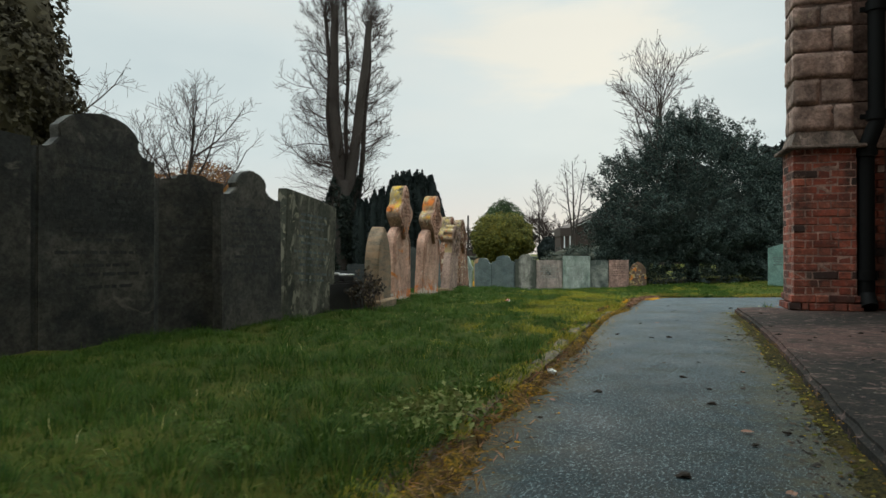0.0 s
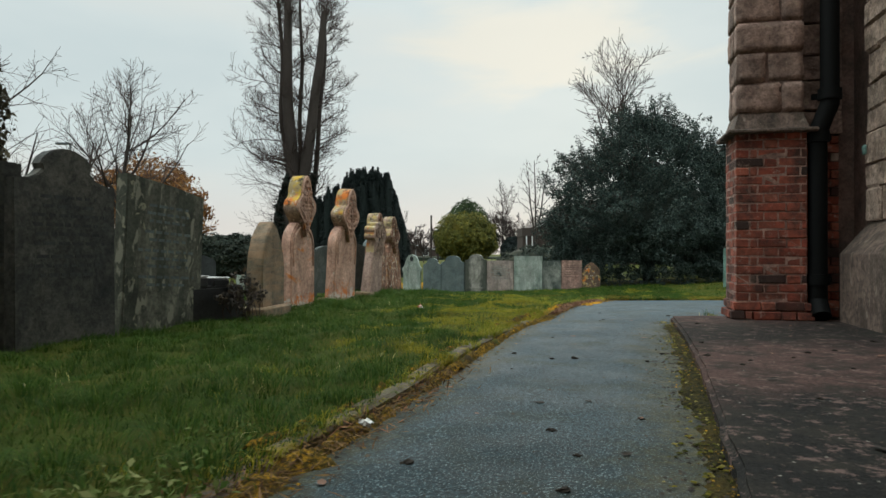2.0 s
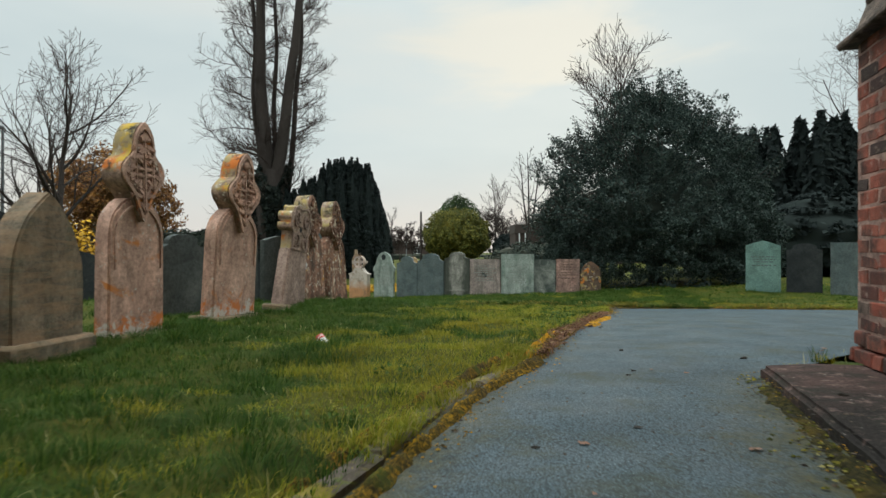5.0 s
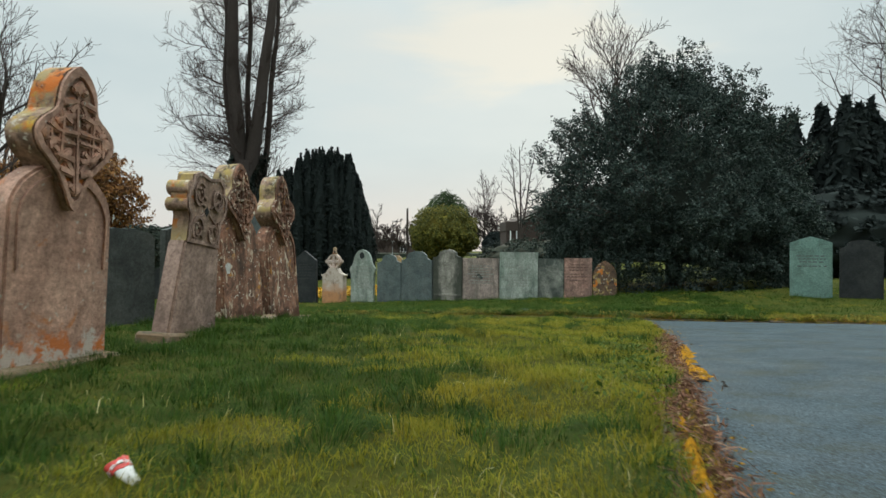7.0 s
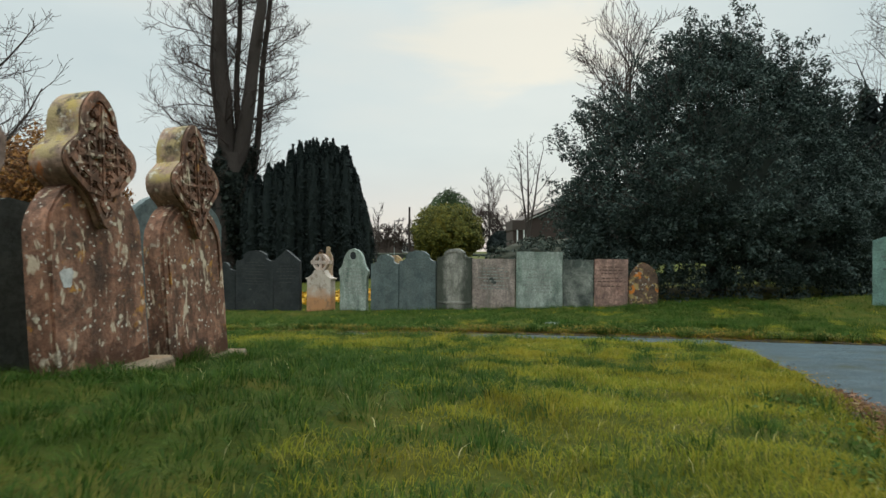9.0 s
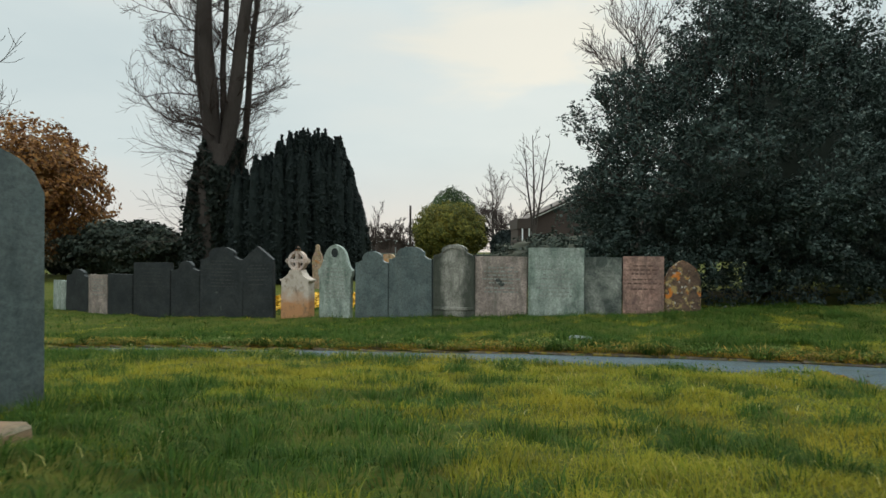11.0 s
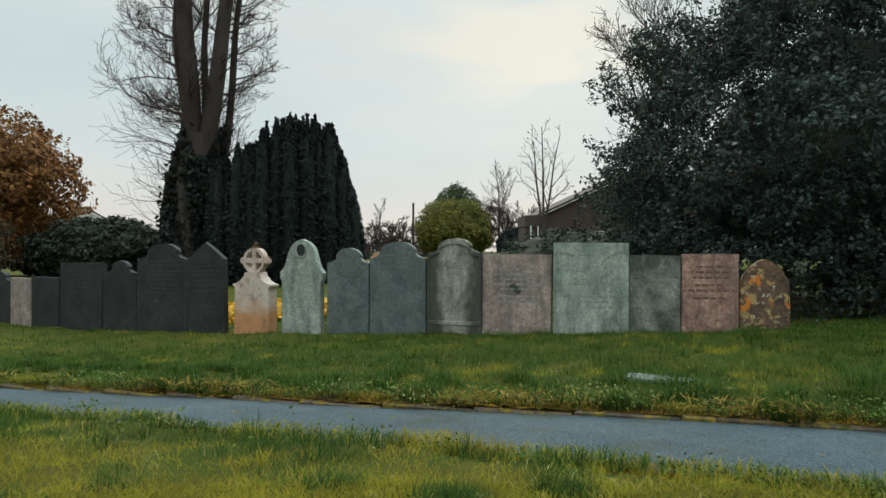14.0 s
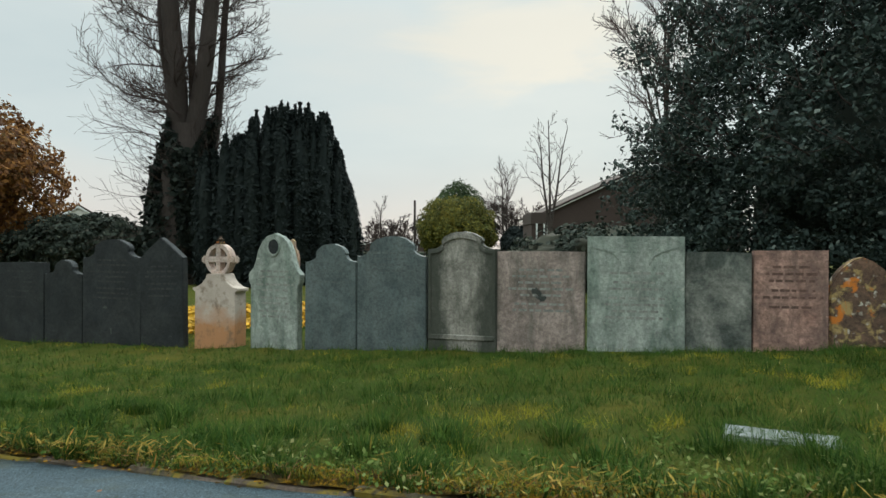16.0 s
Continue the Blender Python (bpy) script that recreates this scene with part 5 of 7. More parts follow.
headstone("headstone", "dark slate headstone with a rounded head, under the holly", (10.18, 19.66), (10.82, 19.28), lambda w: out_serpentine(w, 1.15, 1.0, 0.7), 0.09, SLATE, seed=85, group=SIDE)
headstone("headstone", "grey-green slate headstone with a flat top, under the holly", (10.95, 19.2), (11.6, 18.85), flat(1.2), 0.09, SLATE_BLUE, seed=86, group=SIDE)

# flat ledger in the grass beyond the path
led = thing("ledger_stone", "pale worn ledger slab lying flat in the grass", "ledger stone", pose(3.94, 18.93, ground_z(3.9, 18.9) - 0.02, 0, 1, -26))
part("slab", box(0.54, 0.24, 0.10, -0.055, 0.012, seg=2), SLATE_CHIP, led)


# ---------------------------------------------------------------- trees and shrubs
def tubes(branches, sides):
    """Tapered tubes along polylines: branches of (points, radii)."""
    verts, faces, base = [], [], 0
    for pts, rad in branches:
        k = sides(rad[0])
        p = np.asarray(pts, float)
        t = np.gradient(p, axis=0)
        t /= np.linalg.norm(t, axis=1)[:, None] + 1e-9
        ref = np.array([0.3, 0.9, 0.2]) if abs(t[0][2]) > 0.8 else np.array([0, 0, 1.0])
        u = np.cross(t, ref)
        u /= np.linalg.norm(u, axis=1)[:, None] + 1e-9
        v = np.cross(t, u)
        a = np.arange(k) * 2 * math.pi / k
        ringv = p[:, None] + np.asarray(rad)[:, None, None] * (np.cos(a)[None, :, None] * u[:, None] + np.sin(a)[None, :, None] * v[:, None])
        verts.append(ringv.reshape(-1, 3))
        n = len(p)
        i = base + np.arange(n * k).reshape(n, k)
        j = np.roll(i, -1, axis=1)
        faces.append(np.stack([i[:-1], j[:-1], j[1:], i[1:]], -1).reshape(-1, 4))
        base += n * k
    return np.concatenate(verts), np.concatenate(faces)


def grow(rng, start, way, length, radius, level, out, spread=35, up=0.25, kids=(5, 5, 4), wob=0.12, first=0.25, ratio=(0.42, 0.68)):
    """Recursive limbs into out[level]."""
    n = 6 if level == 0 else 5
    p, d = np.array(start, float), np.array(way, float)
    pts, rad = [p.copy()], [radius]
    for i in range(n):
        d = d + rng.normal(0, wob, 3) + np.array([0, 0, up * 0.2])
        d /= np.linalg.norm(d)
        p = p + d * length / n
        pts.append(p.copy())
        rad.append(radius * (1 - 0.75 * (i + 1) / n))
    out.append((level, pts, rad))
    if level >= len(kids):
        return
    deeper = ratio if level > 0 else (0.42, 0.68)
    for k in range(kids[level]):
        f = first + (1 - first) * (k + rng.random()) / kids[level]
        i = min(int(f * n), n - 1)
        q = pts[i] + (pts[i + 1] - pts[i]) * (f * n - i)
        ax = pts[i + 1] - pts[i]
        ax /= np.linalg.norm(ax)
        side = np.cross(ax, rng.normal(0, 1, 3))
        side /= np.linalg.norm(side)
        a = radians(spread * rng.uniform(0.6, 1.3))
        w = ax * math.cos(a) + side * math.sin(a)
        r = rad[i] * rng.uniform(0.4, 0.62)
        grow(rng, q, w, length * rng.uniform(*ratio) * (1 - 0.5 * f), max(r, 0.006), level + 1, out, spread, up, kids, max(wob, 0.13), 0.15, deeper)


def bare_tree(label, x, y, height, seed, stems=1, spread=32, trunk=0.22, kids=(9, 7, 5), fork=0.15, up=0.3, tilt=0.06, twig=0.012, angle=0, ratio=(0.42, 0.68)):
    rng = np.random.default_rng(seed)
    z = ground_z(x, y)
    th = thing("bare_tree", label, "tree", pose(x, y, z - 0.1))
    out = []
    hf = height * fork
    if stems == 1:
        grow(rng, (0, 0, 0), (rng.normal(0, tilt), rng.normal(0, tilt), 1), height * 0.86, trunk, 0, out, spread, up, kids, 0.05, fork, ratio)
    else:
        out.append((0, [np.array((0, 0, 0.0)), np.array((0.02, 0, hf * 0.5)), np.array((0, 0, hf))], [trunk * 1.3, trunk * 1.05, trunk]))
        for s in range(stems):
            a = 2 * math.pi * s / stems + angle
            off = np.array((math.cos(a), 0.4 * math.sin(a), 0))
            grow(rng, off * trunk * 0.5 + (0, 0, hf * 0.8), off * tilt * 2.2 + (0, 0, 1), (height - hf * 0.8) * rng.uniform(0.84, 0.97), trunk * rng.uniform(0.5, 0.7), 0, out, spread, up, kids, 0.035, 0.16, ratio)
    wood = [(p, r) for l, p, r in out if l <= 1]
    fine = [(p, [max(q, twig * 0.55) for q in r]) for l, p, r in out if l > 1]
    v, f = tubes(wood, lambda r: 10 if r > 0.1 else 6)
    ob = part("trunk", mesh_of("trunk", v, f, BARK), None, th)
    ob.data.polygons.foreach_set("use_smooth", np.ones(len(f), bool))
    v, f = tubes(fine, lambda r: 3)
    part("crown", mesh_of("crown", v, f, TWIG), None, th)
    return th, out


def leaf_quads(points, normals, size, rng, flat=0.6, long=1.6):
    """A small folded leaf at each point."""
    n = len(points)
    nr = normals * flat + rng.normal(0, 0.5, (n, 3))
    nr /= np.linalg.norm(nr, axis=1)[:, None] + 1e-9
    u = np.cross(nr, rng.normal(0, 1, (n, 3)))
    u /= np.linalg.norm(u, axis=1)[:, None] + 1e-9
    v = np.cross(nr, u)
    s = (size * rng.uniform(0.6, 1.35, n))[:, None]
    a, b = points - u * s * long / 2, points + u * s * long / 2
    c, d = points + v * s / 2 + nr * s * 0.12, points - v * s / 2 + nr * s * 0.12
    verts = np.stack([a, d, b, c], 1).reshape(-1, 3)
    return verts, np.arange(4 * n, dtype=np.int32).reshape(n, 4)


def lump(p, scale, seed):
    return np.array([noise.noise((q[0] * scale + seed, q[1] * scale, q[2] * scale)) for q in p])


def sphere_points(n, rng):
    d = rng.normal(0, 1, (n, 3))
    return d / np.linalg.norm(d, axis=1)[:, None]


def icosphere(sub):
    bm = bmesh.new()
    bmesh.ops.create_icosphere(bm, subdivisions=sub, radius=1)
    bm.verts.ensure_lookup_table()
    v = np.array([q.co[:] for q in bm.verts])
    f = np.array([[q.index for q in fc.verts] for fc in bm.faces])
    bm.free()
    return v, f


def dome(label, name, x, y, rx, ry, h, material, leaves, size, seed, z_mid=0.38, rough=0.16, depth=0.22, taper=0.0, category="shrub", core=0.86, cluster=0.0, trunk=True, base=0.0, stray=0.02):
    """An evergreen mass: a hidden dark inside, and leaves in clumps over its uneven surface."""
    rng = np.random.default_rng(seed)
    z = ground_z(x, y)
    th = thing(name, label, category, pose(x, y, z))
    zc = base + (h - base) * z_mid

    def surface(dv, k=1.0):
        w = 1 + rough * lump(dv * 2.2, 1.0, seed) + rough * 0.7 * lump(dv * 5.5, 1.0, seed + 7) + rough * 0.4 * lump(dv * 12, 1.0, seed + 3)
        up = np.clip(dv[:, 2], 0, 1)
        p = dv * w[:, None] * k
        p[:, 0] *= rx * (1 - taper * up)
        p[:, 1] *= ry * (1 - taper * up)
        p[:, 2] = zc + np.where(p[:, 2] > 0, p[:, 2] * (h - zc), p[:, 2] * (zc - base + 0.15))
        return p

    dv = sphere_points(leaves, rng)
    if cluster:
        seeds = sphere_points(int(leaves / 26), rng)
        dv = seeds[rng.integers(0, len(seeds), leaves)] + rng.normal(0, cluster, (leaves, 3))
        dv /= np.linalg.norm(dv, axis=1)[:, None]
    k = 1 - depth * rng.random(leaves) ** 2 + np.where(rng.random(leaves) < stray, rng.uniform(0, 0.09, leaves), 0)
    pts = surface(dv, k[:, None])
    keep = pts[:, 2] > base
    v, f = leaf_quads(pts[keep], dv[keep] + (0, 0, 0.4), size, rng, 0.85)
    iv, iff = icosphere(4)
    inner = surface(iv / np.linalg.norm(iv, axis=1)[:, None], core)
    part("crown", mesh_of("crown", v, f, material), None, th)
    me = mesh_of("inner_crown", inner, iff, material)
    part("inner_crown", me, None, th, "dark inner branches and leaves")
    if trunk:
        part("trunk", rod((0, 0, -0.2), (0, 0, zc), 0.09 * rx ** 0.5 + 0.05, n=9), BARK, th)
    return th


def plumes(label, name, x, y, spots, material, seed, size=0.16, per=900, category="tree"):
    """A fastigiate yew: many upright plumes (dx, dy, height, radius) pressed together."""
    rng = np.random.default_rng(seed)
    th = thing(name, label, category, pose(x, y, ground_z(x, y)))
    vs, fs, base = [], [], 0
    cv, cf, cb = [], [], 0
    iv, iff = icosphere(2)
    for dx, dy, h, r in spots:
        n = int(per * h * r / 3)
        a, t = rng.uniform(0, 2 * math.pi, n), rng.random(n) ** 0.85
        prof = np.clip(np.sin(np.clip(t * 0.93 + 0.09, 0, 1) * math.pi) ** 0.55, 0.0, 1) * np.where(t > 0.55, 1 - 0.5 * (t - 0.55), 1)
        rad = r * prof * (1.08 - 0.4 * rng.random(n) ** 1.5) * (1 + 0.22 * np.sin(a * 3 + t * 9 + dx) + 0.12 * np.sin(a * 5 - t * 31 + dy * 7))
        p = np.stack([dx + rad * np.cos(a), dy + rad * np.sin(a), t * h], 1)
        nr = np.stack([np.cos(a), np.sin(a), 0.6 + 0 * a], 1)
        v, f = leaf_quads(p, nr, size, rng, 0.9, 2.4)
        vs.append(v)
        fs.append(f + base)
        base += len(v)
        q = iv.copy()
        q[:, 2] = (q[:, 2] * 0.5 + 0.5) * h * 0.96
        q[:, 0], q[:, 1] = dx + q[:, 0] * r * 0.78, dy + q[:, 1] * r * 0.78
        cv.append(q)
        cf.append(iff + cb)
        cb += len(q)
    part("crown", mesh_of("crown", np.concatenate(vs), np.concatenate(fs), material), None, th)
    part("inner_crown", mesh_of("inner_crown", np.concatenate(cv), np.concatenate(cf), material), None, th, "dark inner branches")
    part("trunk", rod((0, 0, -0.2), (0, 0, 1.2), 0.22, n=9), BARK, th)
    return th


# tall forked lime with ivy about its foot
big = thing("bare_tree", "tall bare lime with pollarded upswept stems", "tree", pose(-6.0, 41.5, ground_z(-6.0, 41.5) - 0.1))
rng = np.random.default_rng(8)
lime = [(0, [np.array(q) for q in ((-0.45, 0, 0), (-0.32, 0, 2), (-0.02, 0, 4), (0.10, 0, 5.9))], [1.0, 0.85, 0.82, 0.62])]
# two thick stems, a thinner one close beside each, and one between; (x, z) up each, then its depth, radius and limbs
STEMS = ((((-0.15, 5.0), (-0.22, 6.6), (-0.5, 9.8), (-0.45, 12.6), (-0.55, 16.4)), -0.1, 0.40, 34),
         (((-0.35, 5.0), (-0.55, 7.0), (-0.9, 9.8), (-0.88, 12.6), (-1.1, 16.2)), 0.15, 0.19, 34),
         (((0.38, 5.0), (0.55, 6.6), (0.95, 9.8), (1.4, 12.6), (1.55, 15.4)), -0.15, 0.36, 26),
         (((0.15, 5.4), (0.25, 7.0), (0.12, 9.8), (0.2, 12.8), (0.1, 17.0)), 0.3, 0.15, 18),
         (((0.75, 3.6), (0.9, 5.2), (1.2, 9.8), (1.55, 12.8), (1.4, 15.4)), 0.55, 0.17, 20))
for way, depth, rad, limbs in STEMS:
    wx, wz = [p[0] for p in way], [p[1] for p in way]
    zs = np.linspace(wz[0], wz[-1], 12)
    t = (zs - zs[0]) / (zs[-1] - zs[0])
    line = [np.array((np.interp(z, wz, wx) + 0.05 * math.sin(9 * u + depth * 9), depth * (1 + u), z)) for u, z in zip(t, zs)]
    lime.append((0, line, [rad * (1 - 0.5 * u) for u in t]))
    for k in range(limbs):
        u = rng.uniform(0.06, 0.97)
        i = min(int(u * 11), 10)
        q = line[i] + (line[i + 1] - line[i]) * (u * 11 - i)
        a = rng.uniform(0, 6.28)
        out_x = math.cos(a) + 0.55 * np.sign(q[0] - 0.25)
        reach = rng.uniform(1.7, 3.3) * (1.1 - 0.45 * u) * (1.15 if q[0] < -0.3 else 0.88)
        grow(rng, q, (out_x, 0.7 * math.sin(a), 0.1 + 0.6 * u), reach, 0.042 * (1.1 - 0.5 * u), 1, lime, 42, 0.45, (0, 10, 6), 0.19, 0.2)
    for k in range(11):
        a = rng.uniform(0, 6.28)
        grow(rng, line[-1] - (0, 0, rng.uniform(0, 0.8)), (0.35 * math.cos(a), 0.35 * math.sin(a), 1), rng.uniform(1.2, 2.4), 0.03, 1, lime, 30, 0.5, (0, 6, 4), 0.08, 0.2)
v, f = tubes([(q, r) for l, q, r in lime if l == 0], lambda r: 12)
part("trunk", mesh_of("trunk", v, f, BARK), None, big).data.polygons.foreach_set("use_smooth", np.ones(len(f), bool))
v, f = tubes([(q, [max(w, 0.0075) for w in r]) for l, q, r in lime if l > 0], lambda r: 3)
part("crown", mesh_of("crown", v, f, TWIG), None, big)
n = 15000
a, t = rng.uniform(0, 2 * math.pi, n), rng.random(n)
rad = (1.05 - 0.22 * t) * (1 + 0.2 * np.sin(3 * a + 7 * t)) * (1 - 0.35 * rng.random(n) ** 2) * np.where(rng.random(n) < 0.06, 1.2, 1.0)
p = np.stack([rad * np.cos(a) - 0.5 + 0.65 * t, rad * np.sin(a), t * (5.6 + 0.7 * np.sin(2 * a + 1))], 1)
v, f = leaf_quads(p, np.stack([np.cos(a), np.sin(a), 0.3 + 0 * a], 1), 0.15, rng)
part("ivy", mesh_of("ivy", v, f, IVY_AND_CORE_SHADE), None, big, "dark ivy round the trunk")
# suckers low on the trunk
sprigs = []
for k in range(105):
    a = rng.uniform(0, 6.28)
    grow(rng, (0.5 * math.cos(a) - 0.2, 0.5 * math.sin(a), rng.uniform(1.5, 6.5)), (math.cos(a) - 0.35, math.sin(a), rng.uniform(0.1, 0.9)), rng.uniform(1.2, 2.9), 0.018, 1, sprigs, 36, 0.2, (0, 6), 0.14)
v, f = tubes([(q, [max(w, 0.006) for w in r]) for l, q, r in sprigs], lambda r: 3)
tagged(part("sucker_growth", mesh_of("sucker_growth", v, f, TWIG), None, big), kind="stuff")

# clipped Irish yew beside it
rng = np.random.default_rng(2)
spots = []
for k in range(210):
    u = rng.uniform(-1, 1)
    w = rng.uniform(-1, 1) * math.sqrt(1 - u * u)
    hh = float(np.interp(u, (-1, -0.82, -0.58, -0.44, -0.34, 0.36, 0.58, 0.68, 0.84, 0.95, 1.0), (3.9, 4.9, 5.0, 5.2, 5.95, 6.0, 5.7, 5.1, 4.0, 2.9, 2.0))) - 0.3 * abs(w) + rng.uniform(-0.35, 0.32)
    spots.append((u * 2.36, w * 1.9, hh, rng.uniform(0.24, 0.38)))
for k in range(26):
    spots.append((rng.uniform(-2.95, -2.3), rng.uniform(-0.8, 0.8), rng.uniform(3.6, 4.6), rng.uniform(0.24, 0.36)))
plumes("dense dark Irish yew with a plumed top", "yew_tree", -2.0, 40.0, spots, YEW, 5, size=0.07, per=1900)
# fastigiate yews on the right
rng = np.random.default_rng(12)
for yx, yy, yh in ((16.0, 32.5, 6.2), (17.4, 32.6, 5.5), (18.6, 31.2, 6.5), (20.0, 31.6, 5.9), (21.4, 30.5, 6.3), (22.8, 30.6, 5.7), (24.0, 29.5, 6.0)):
    spots = [(rng.uniform(-1.1, 1.1), rng.uniform(-0.8, 0.8), yh - rng.uniform(0, 1.0), rng.uniform(0.42, 0.6)) for k in range(13)]
    tagged(plumes("dark upright yew in a line of yews", "yew_tree", yx, yy, spots, YEW, int(yx), per=800), group="line of upright yews")

# big holly
def spray_foliage(bases, ways, per, length, size, rng):
    """Leaves set all round short leafy shoots."""
    n = len(bases) * per
    b, w = np.repeat(bases, per, axis=0), np.repeat(ways, per, axis=0)
    t = rng.random(n)[:, None]
    ln = np.repeat(length * rng.uniform(0.6, 1.3, len(bases)), per)[:, None]
    rad = rng.normal(0, 1, (n, 3))
    rad -= w * np.sum(rad * w, axis=1)[:, None]
    rad /= np.linalg.norm(rad, axis=1)[:, None] + 1e-9
    p = b + w * t * ln + rad * (0.055 + 0.05 * (1 - t)) * rng.uniform(0.4, 1.3, n)[:, None]
    return leaf_quads(p, rad * 0.7 + w * 0.4 + (0, 0, 0.35), size, rng, 0.9, 1.7)


holly = thing("holly_tree", "large spreading holly with glossy dark leaves down to the ground", "tree", pose(8.8, 24.4, ground_z(8.8, 24.4)))
HZ, HH, HR = 1.9, 5.6, 3.3


def holly_surface(dv, k=1.0):
    w = 1 + 0.13 * lump(dv * 2.0, 1.0, 21) + 0.11 * lump(dv * 5.0, 1.0, 28) + 0.06 * lump(dv * 11, 1.0, 24)
    up = np.clip(dv[:, 2], 0, 1)
    flat = np.hypot(dv[:, 0], dv[:, 1])
    skirt = np.where(dv[:, 2] < 0, (1 - 0.10 * dv[:, 2] ** 2) / np.maximum(flat, 0.05), 1.0)
    p = dv * w[:, None] * np.asarray(k).reshape(-1, 1)
    p[:, :2] *= HR * ((1 - 0.34 * up) * np.minimum(skirt, 3.0))[:, None]
    p[:, 2] = HZ + np.where(p[:, 2] > 0, p[:, 2] * (HH - HZ), p[:, 2] * (HZ + 0.15))
    return p


rng = np.random.default_rng(21)
dv = sphere_points(8600, rng)
dv = dv[(dv[:, 1] < 0.55) & (dv[:, 2] > -0.97)]
base = holly_surface(dv, 0.98 - 0.18 * rng.random(len(dv)) ** 1.6 - 0.09 * np.clip(-2.2 * lump(dv * 4.2, 1.0, 33), 0, 1))
way = dv * (1, 1, 0.6) + rng.normal(0, 0.45, dv.shape) + (0, 0, 0.25)
way /= np.linalg.norm(way, axis=1)[:, None]
v, f = spray_foliage(base, way, 30, 0.26, 0.037, rng)
part("crown", mesh_of("crown", v, f, HOLLY), None, holly)
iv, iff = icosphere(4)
# the core is darker than the holly leaves: shade between shoots as colour
part("inner_crown", mesh_of("inner_crown", holly_surface(iv / np.linalg.norm(iv, axis=1)[:, None], 0.60), iff, IVY_AND_CORE_SHADE), None, holly, "dark inner branches and leaves")
part("trunk", rod((0, 0, -0.2), (0, 0, 2.2), 0.22, n=9), BARK, holly)
# long shoots that stand out of it, most on the western flank and round the top
shoots, sb, sw = [], [], []
for k in range(190):
    if k < 80:
        a, el = rng.uniform(2.4, 4.3), rng.uniform(-0.15, 0.75)
    else:
        a, el = rng.uniform(0, 6.28), rng.uniform(0.1, 1.4)
    d = np.array((math.cos(a) * math.cos(el), math.sin(a) * math.cos(el), math.sin(el)))
    s0 = holly_surface(d[None], 0.9)[0]
    before = len(shoots)
    grow(rng, s0, d * (1, 1, 0.8) + (0, 0, 0.3), rng.uniform(0.55, 1.15), 0.012, 1, shoots, 42, 0.25, (0, 4), 0.14)
    for l, q, r in shoots[before:]:
        q = np.array(q)
        for j in range(1, len(q) - 1):
            if rng.random() < 0.75:
                sb.append(q[j])
                sw.append(q[j + 1] - q[j])
v, f = tubes([(q, [max(w, 0.005) for w in r]) for l, q, r in shoots], lambda r: 3)
tagged(part("shoot_growth", mesh_of("shoot_growth", v, f, TWIG), None, holly), kind="stuff")
sw = np.array(sw)
v, f = spray_foliage(np.array(sb), sw / np.linalg.norm(sw, axis=1)[:, None], 7, 0.12, 0.042, rng)
tagged(part("shoot_foliage", mesh_of("shoot_foliage", v, f, HOLLY), None, holly), kind="stuff")
# bush of thinner growth between the holly and the row
bush = thing("holly_bush", "loose holly growth beside the large holly", "shrub", pose(6.9, 26.9, ground_z(6.9, 26.9)))
dv = sphere_points(700, rng)
base = dv * rng.uniform(0.45, 1.0, (700, 1)) * (1.5, 1.4, 1.45) + (0, 0, 1.4)
v, f = spray_foliage(base, dv * 0.7 + (0, 0, 0.7), 16, 0.24, 0.045, rng)
part("crown", mesh_of("crown", v, f, HOLLY), None, bush)
part("trunk", rod((0, 0, -0.2), (0, 0, 1.6), 0.07, n=9), BARK, bush)

# dried grave flowers in front of the black tomb
rng = np.random.default_rng(6)
dry = []
for k in range(16):
    a = rng.uniform(0, 6.28)
    grow(rng, (rng.normal(0, 0.06), rng.normal(0, 0.08), 0.0), (0.4 * math.cos(a), 0.4 * math.sin(a), 1), rng.uniform(0.2, 0.42), 0.005, 1, dry, 40, 0.2, (0, 4), 0.15)
fl = thing("dried_flowers", "withered grave flowers beside the black tomb", "flowers", pose(-0.80, 7.22, ground_z(-0.8, 7.2)))
v, f = tubes([(q, [max(w, 0.002) for w in r]) for l, q, r in dry], lambda r: 3)
tagged(part("stalk", mesh_of("stalk", v, f, TWIG), None, fl), kind="stuff")
p = np.repeat(np.array([q[-1] for l, q, r in dry]), 5, axis=0)
v, f = leaf_quads(p + rng.normal(0, 0.02, p.shape), rng.normal(0, 1, p.shape), 0.028, rng)
tagged(part("withered_bloom", mesh_of("withered_bloom", v, f, MUD), None, fl), kind="stuff")

# golden and green conifers far ahead
dome("rounded golden conifer with a yellow-green crown", "conifer", 6.6, 77, 3.5, 3.5, 5.7, GOLD, 34000, 0.115, 31, z_mid=0.42, rough=0.13, depth=0.35, core=0.68, category="tree", cluster=0.03)
dome("taller green conifer behind the golden one", "conifer", 7.0, 81, 3.6, 3.2, 7.3, GREEN_CONIFER, 22000, 0.13, 32, z_mid=0.4, rough=0.10, depth=0.35, core=0.7, category="tree", taper=0.4)
dome("dark rounded evergreen shrub by the house", "shrub", 11.7, 74, 1.6, 1.6, 2.7, YEW, 5000, 0.2, 33)
dome("small dark evergreen far off", "shrub", 14.2, 70, 2.0, 2.0, 3.3, HEDGE, 6000, 0.2, 34)
# autumn tree and its neighbours on the left
dome("rounded beech keeping its orange-brown autumn leaves", "autumn_tree", -15.5, 44.5, 3.4, 3.4, 7.2, AUTUMN, 21000, 0.13, 41, z_mid=0.55, rough=0.26, depth=0.55, core=0.55, category="tree", cluster=0.05, base=0.8, stray=0.06)
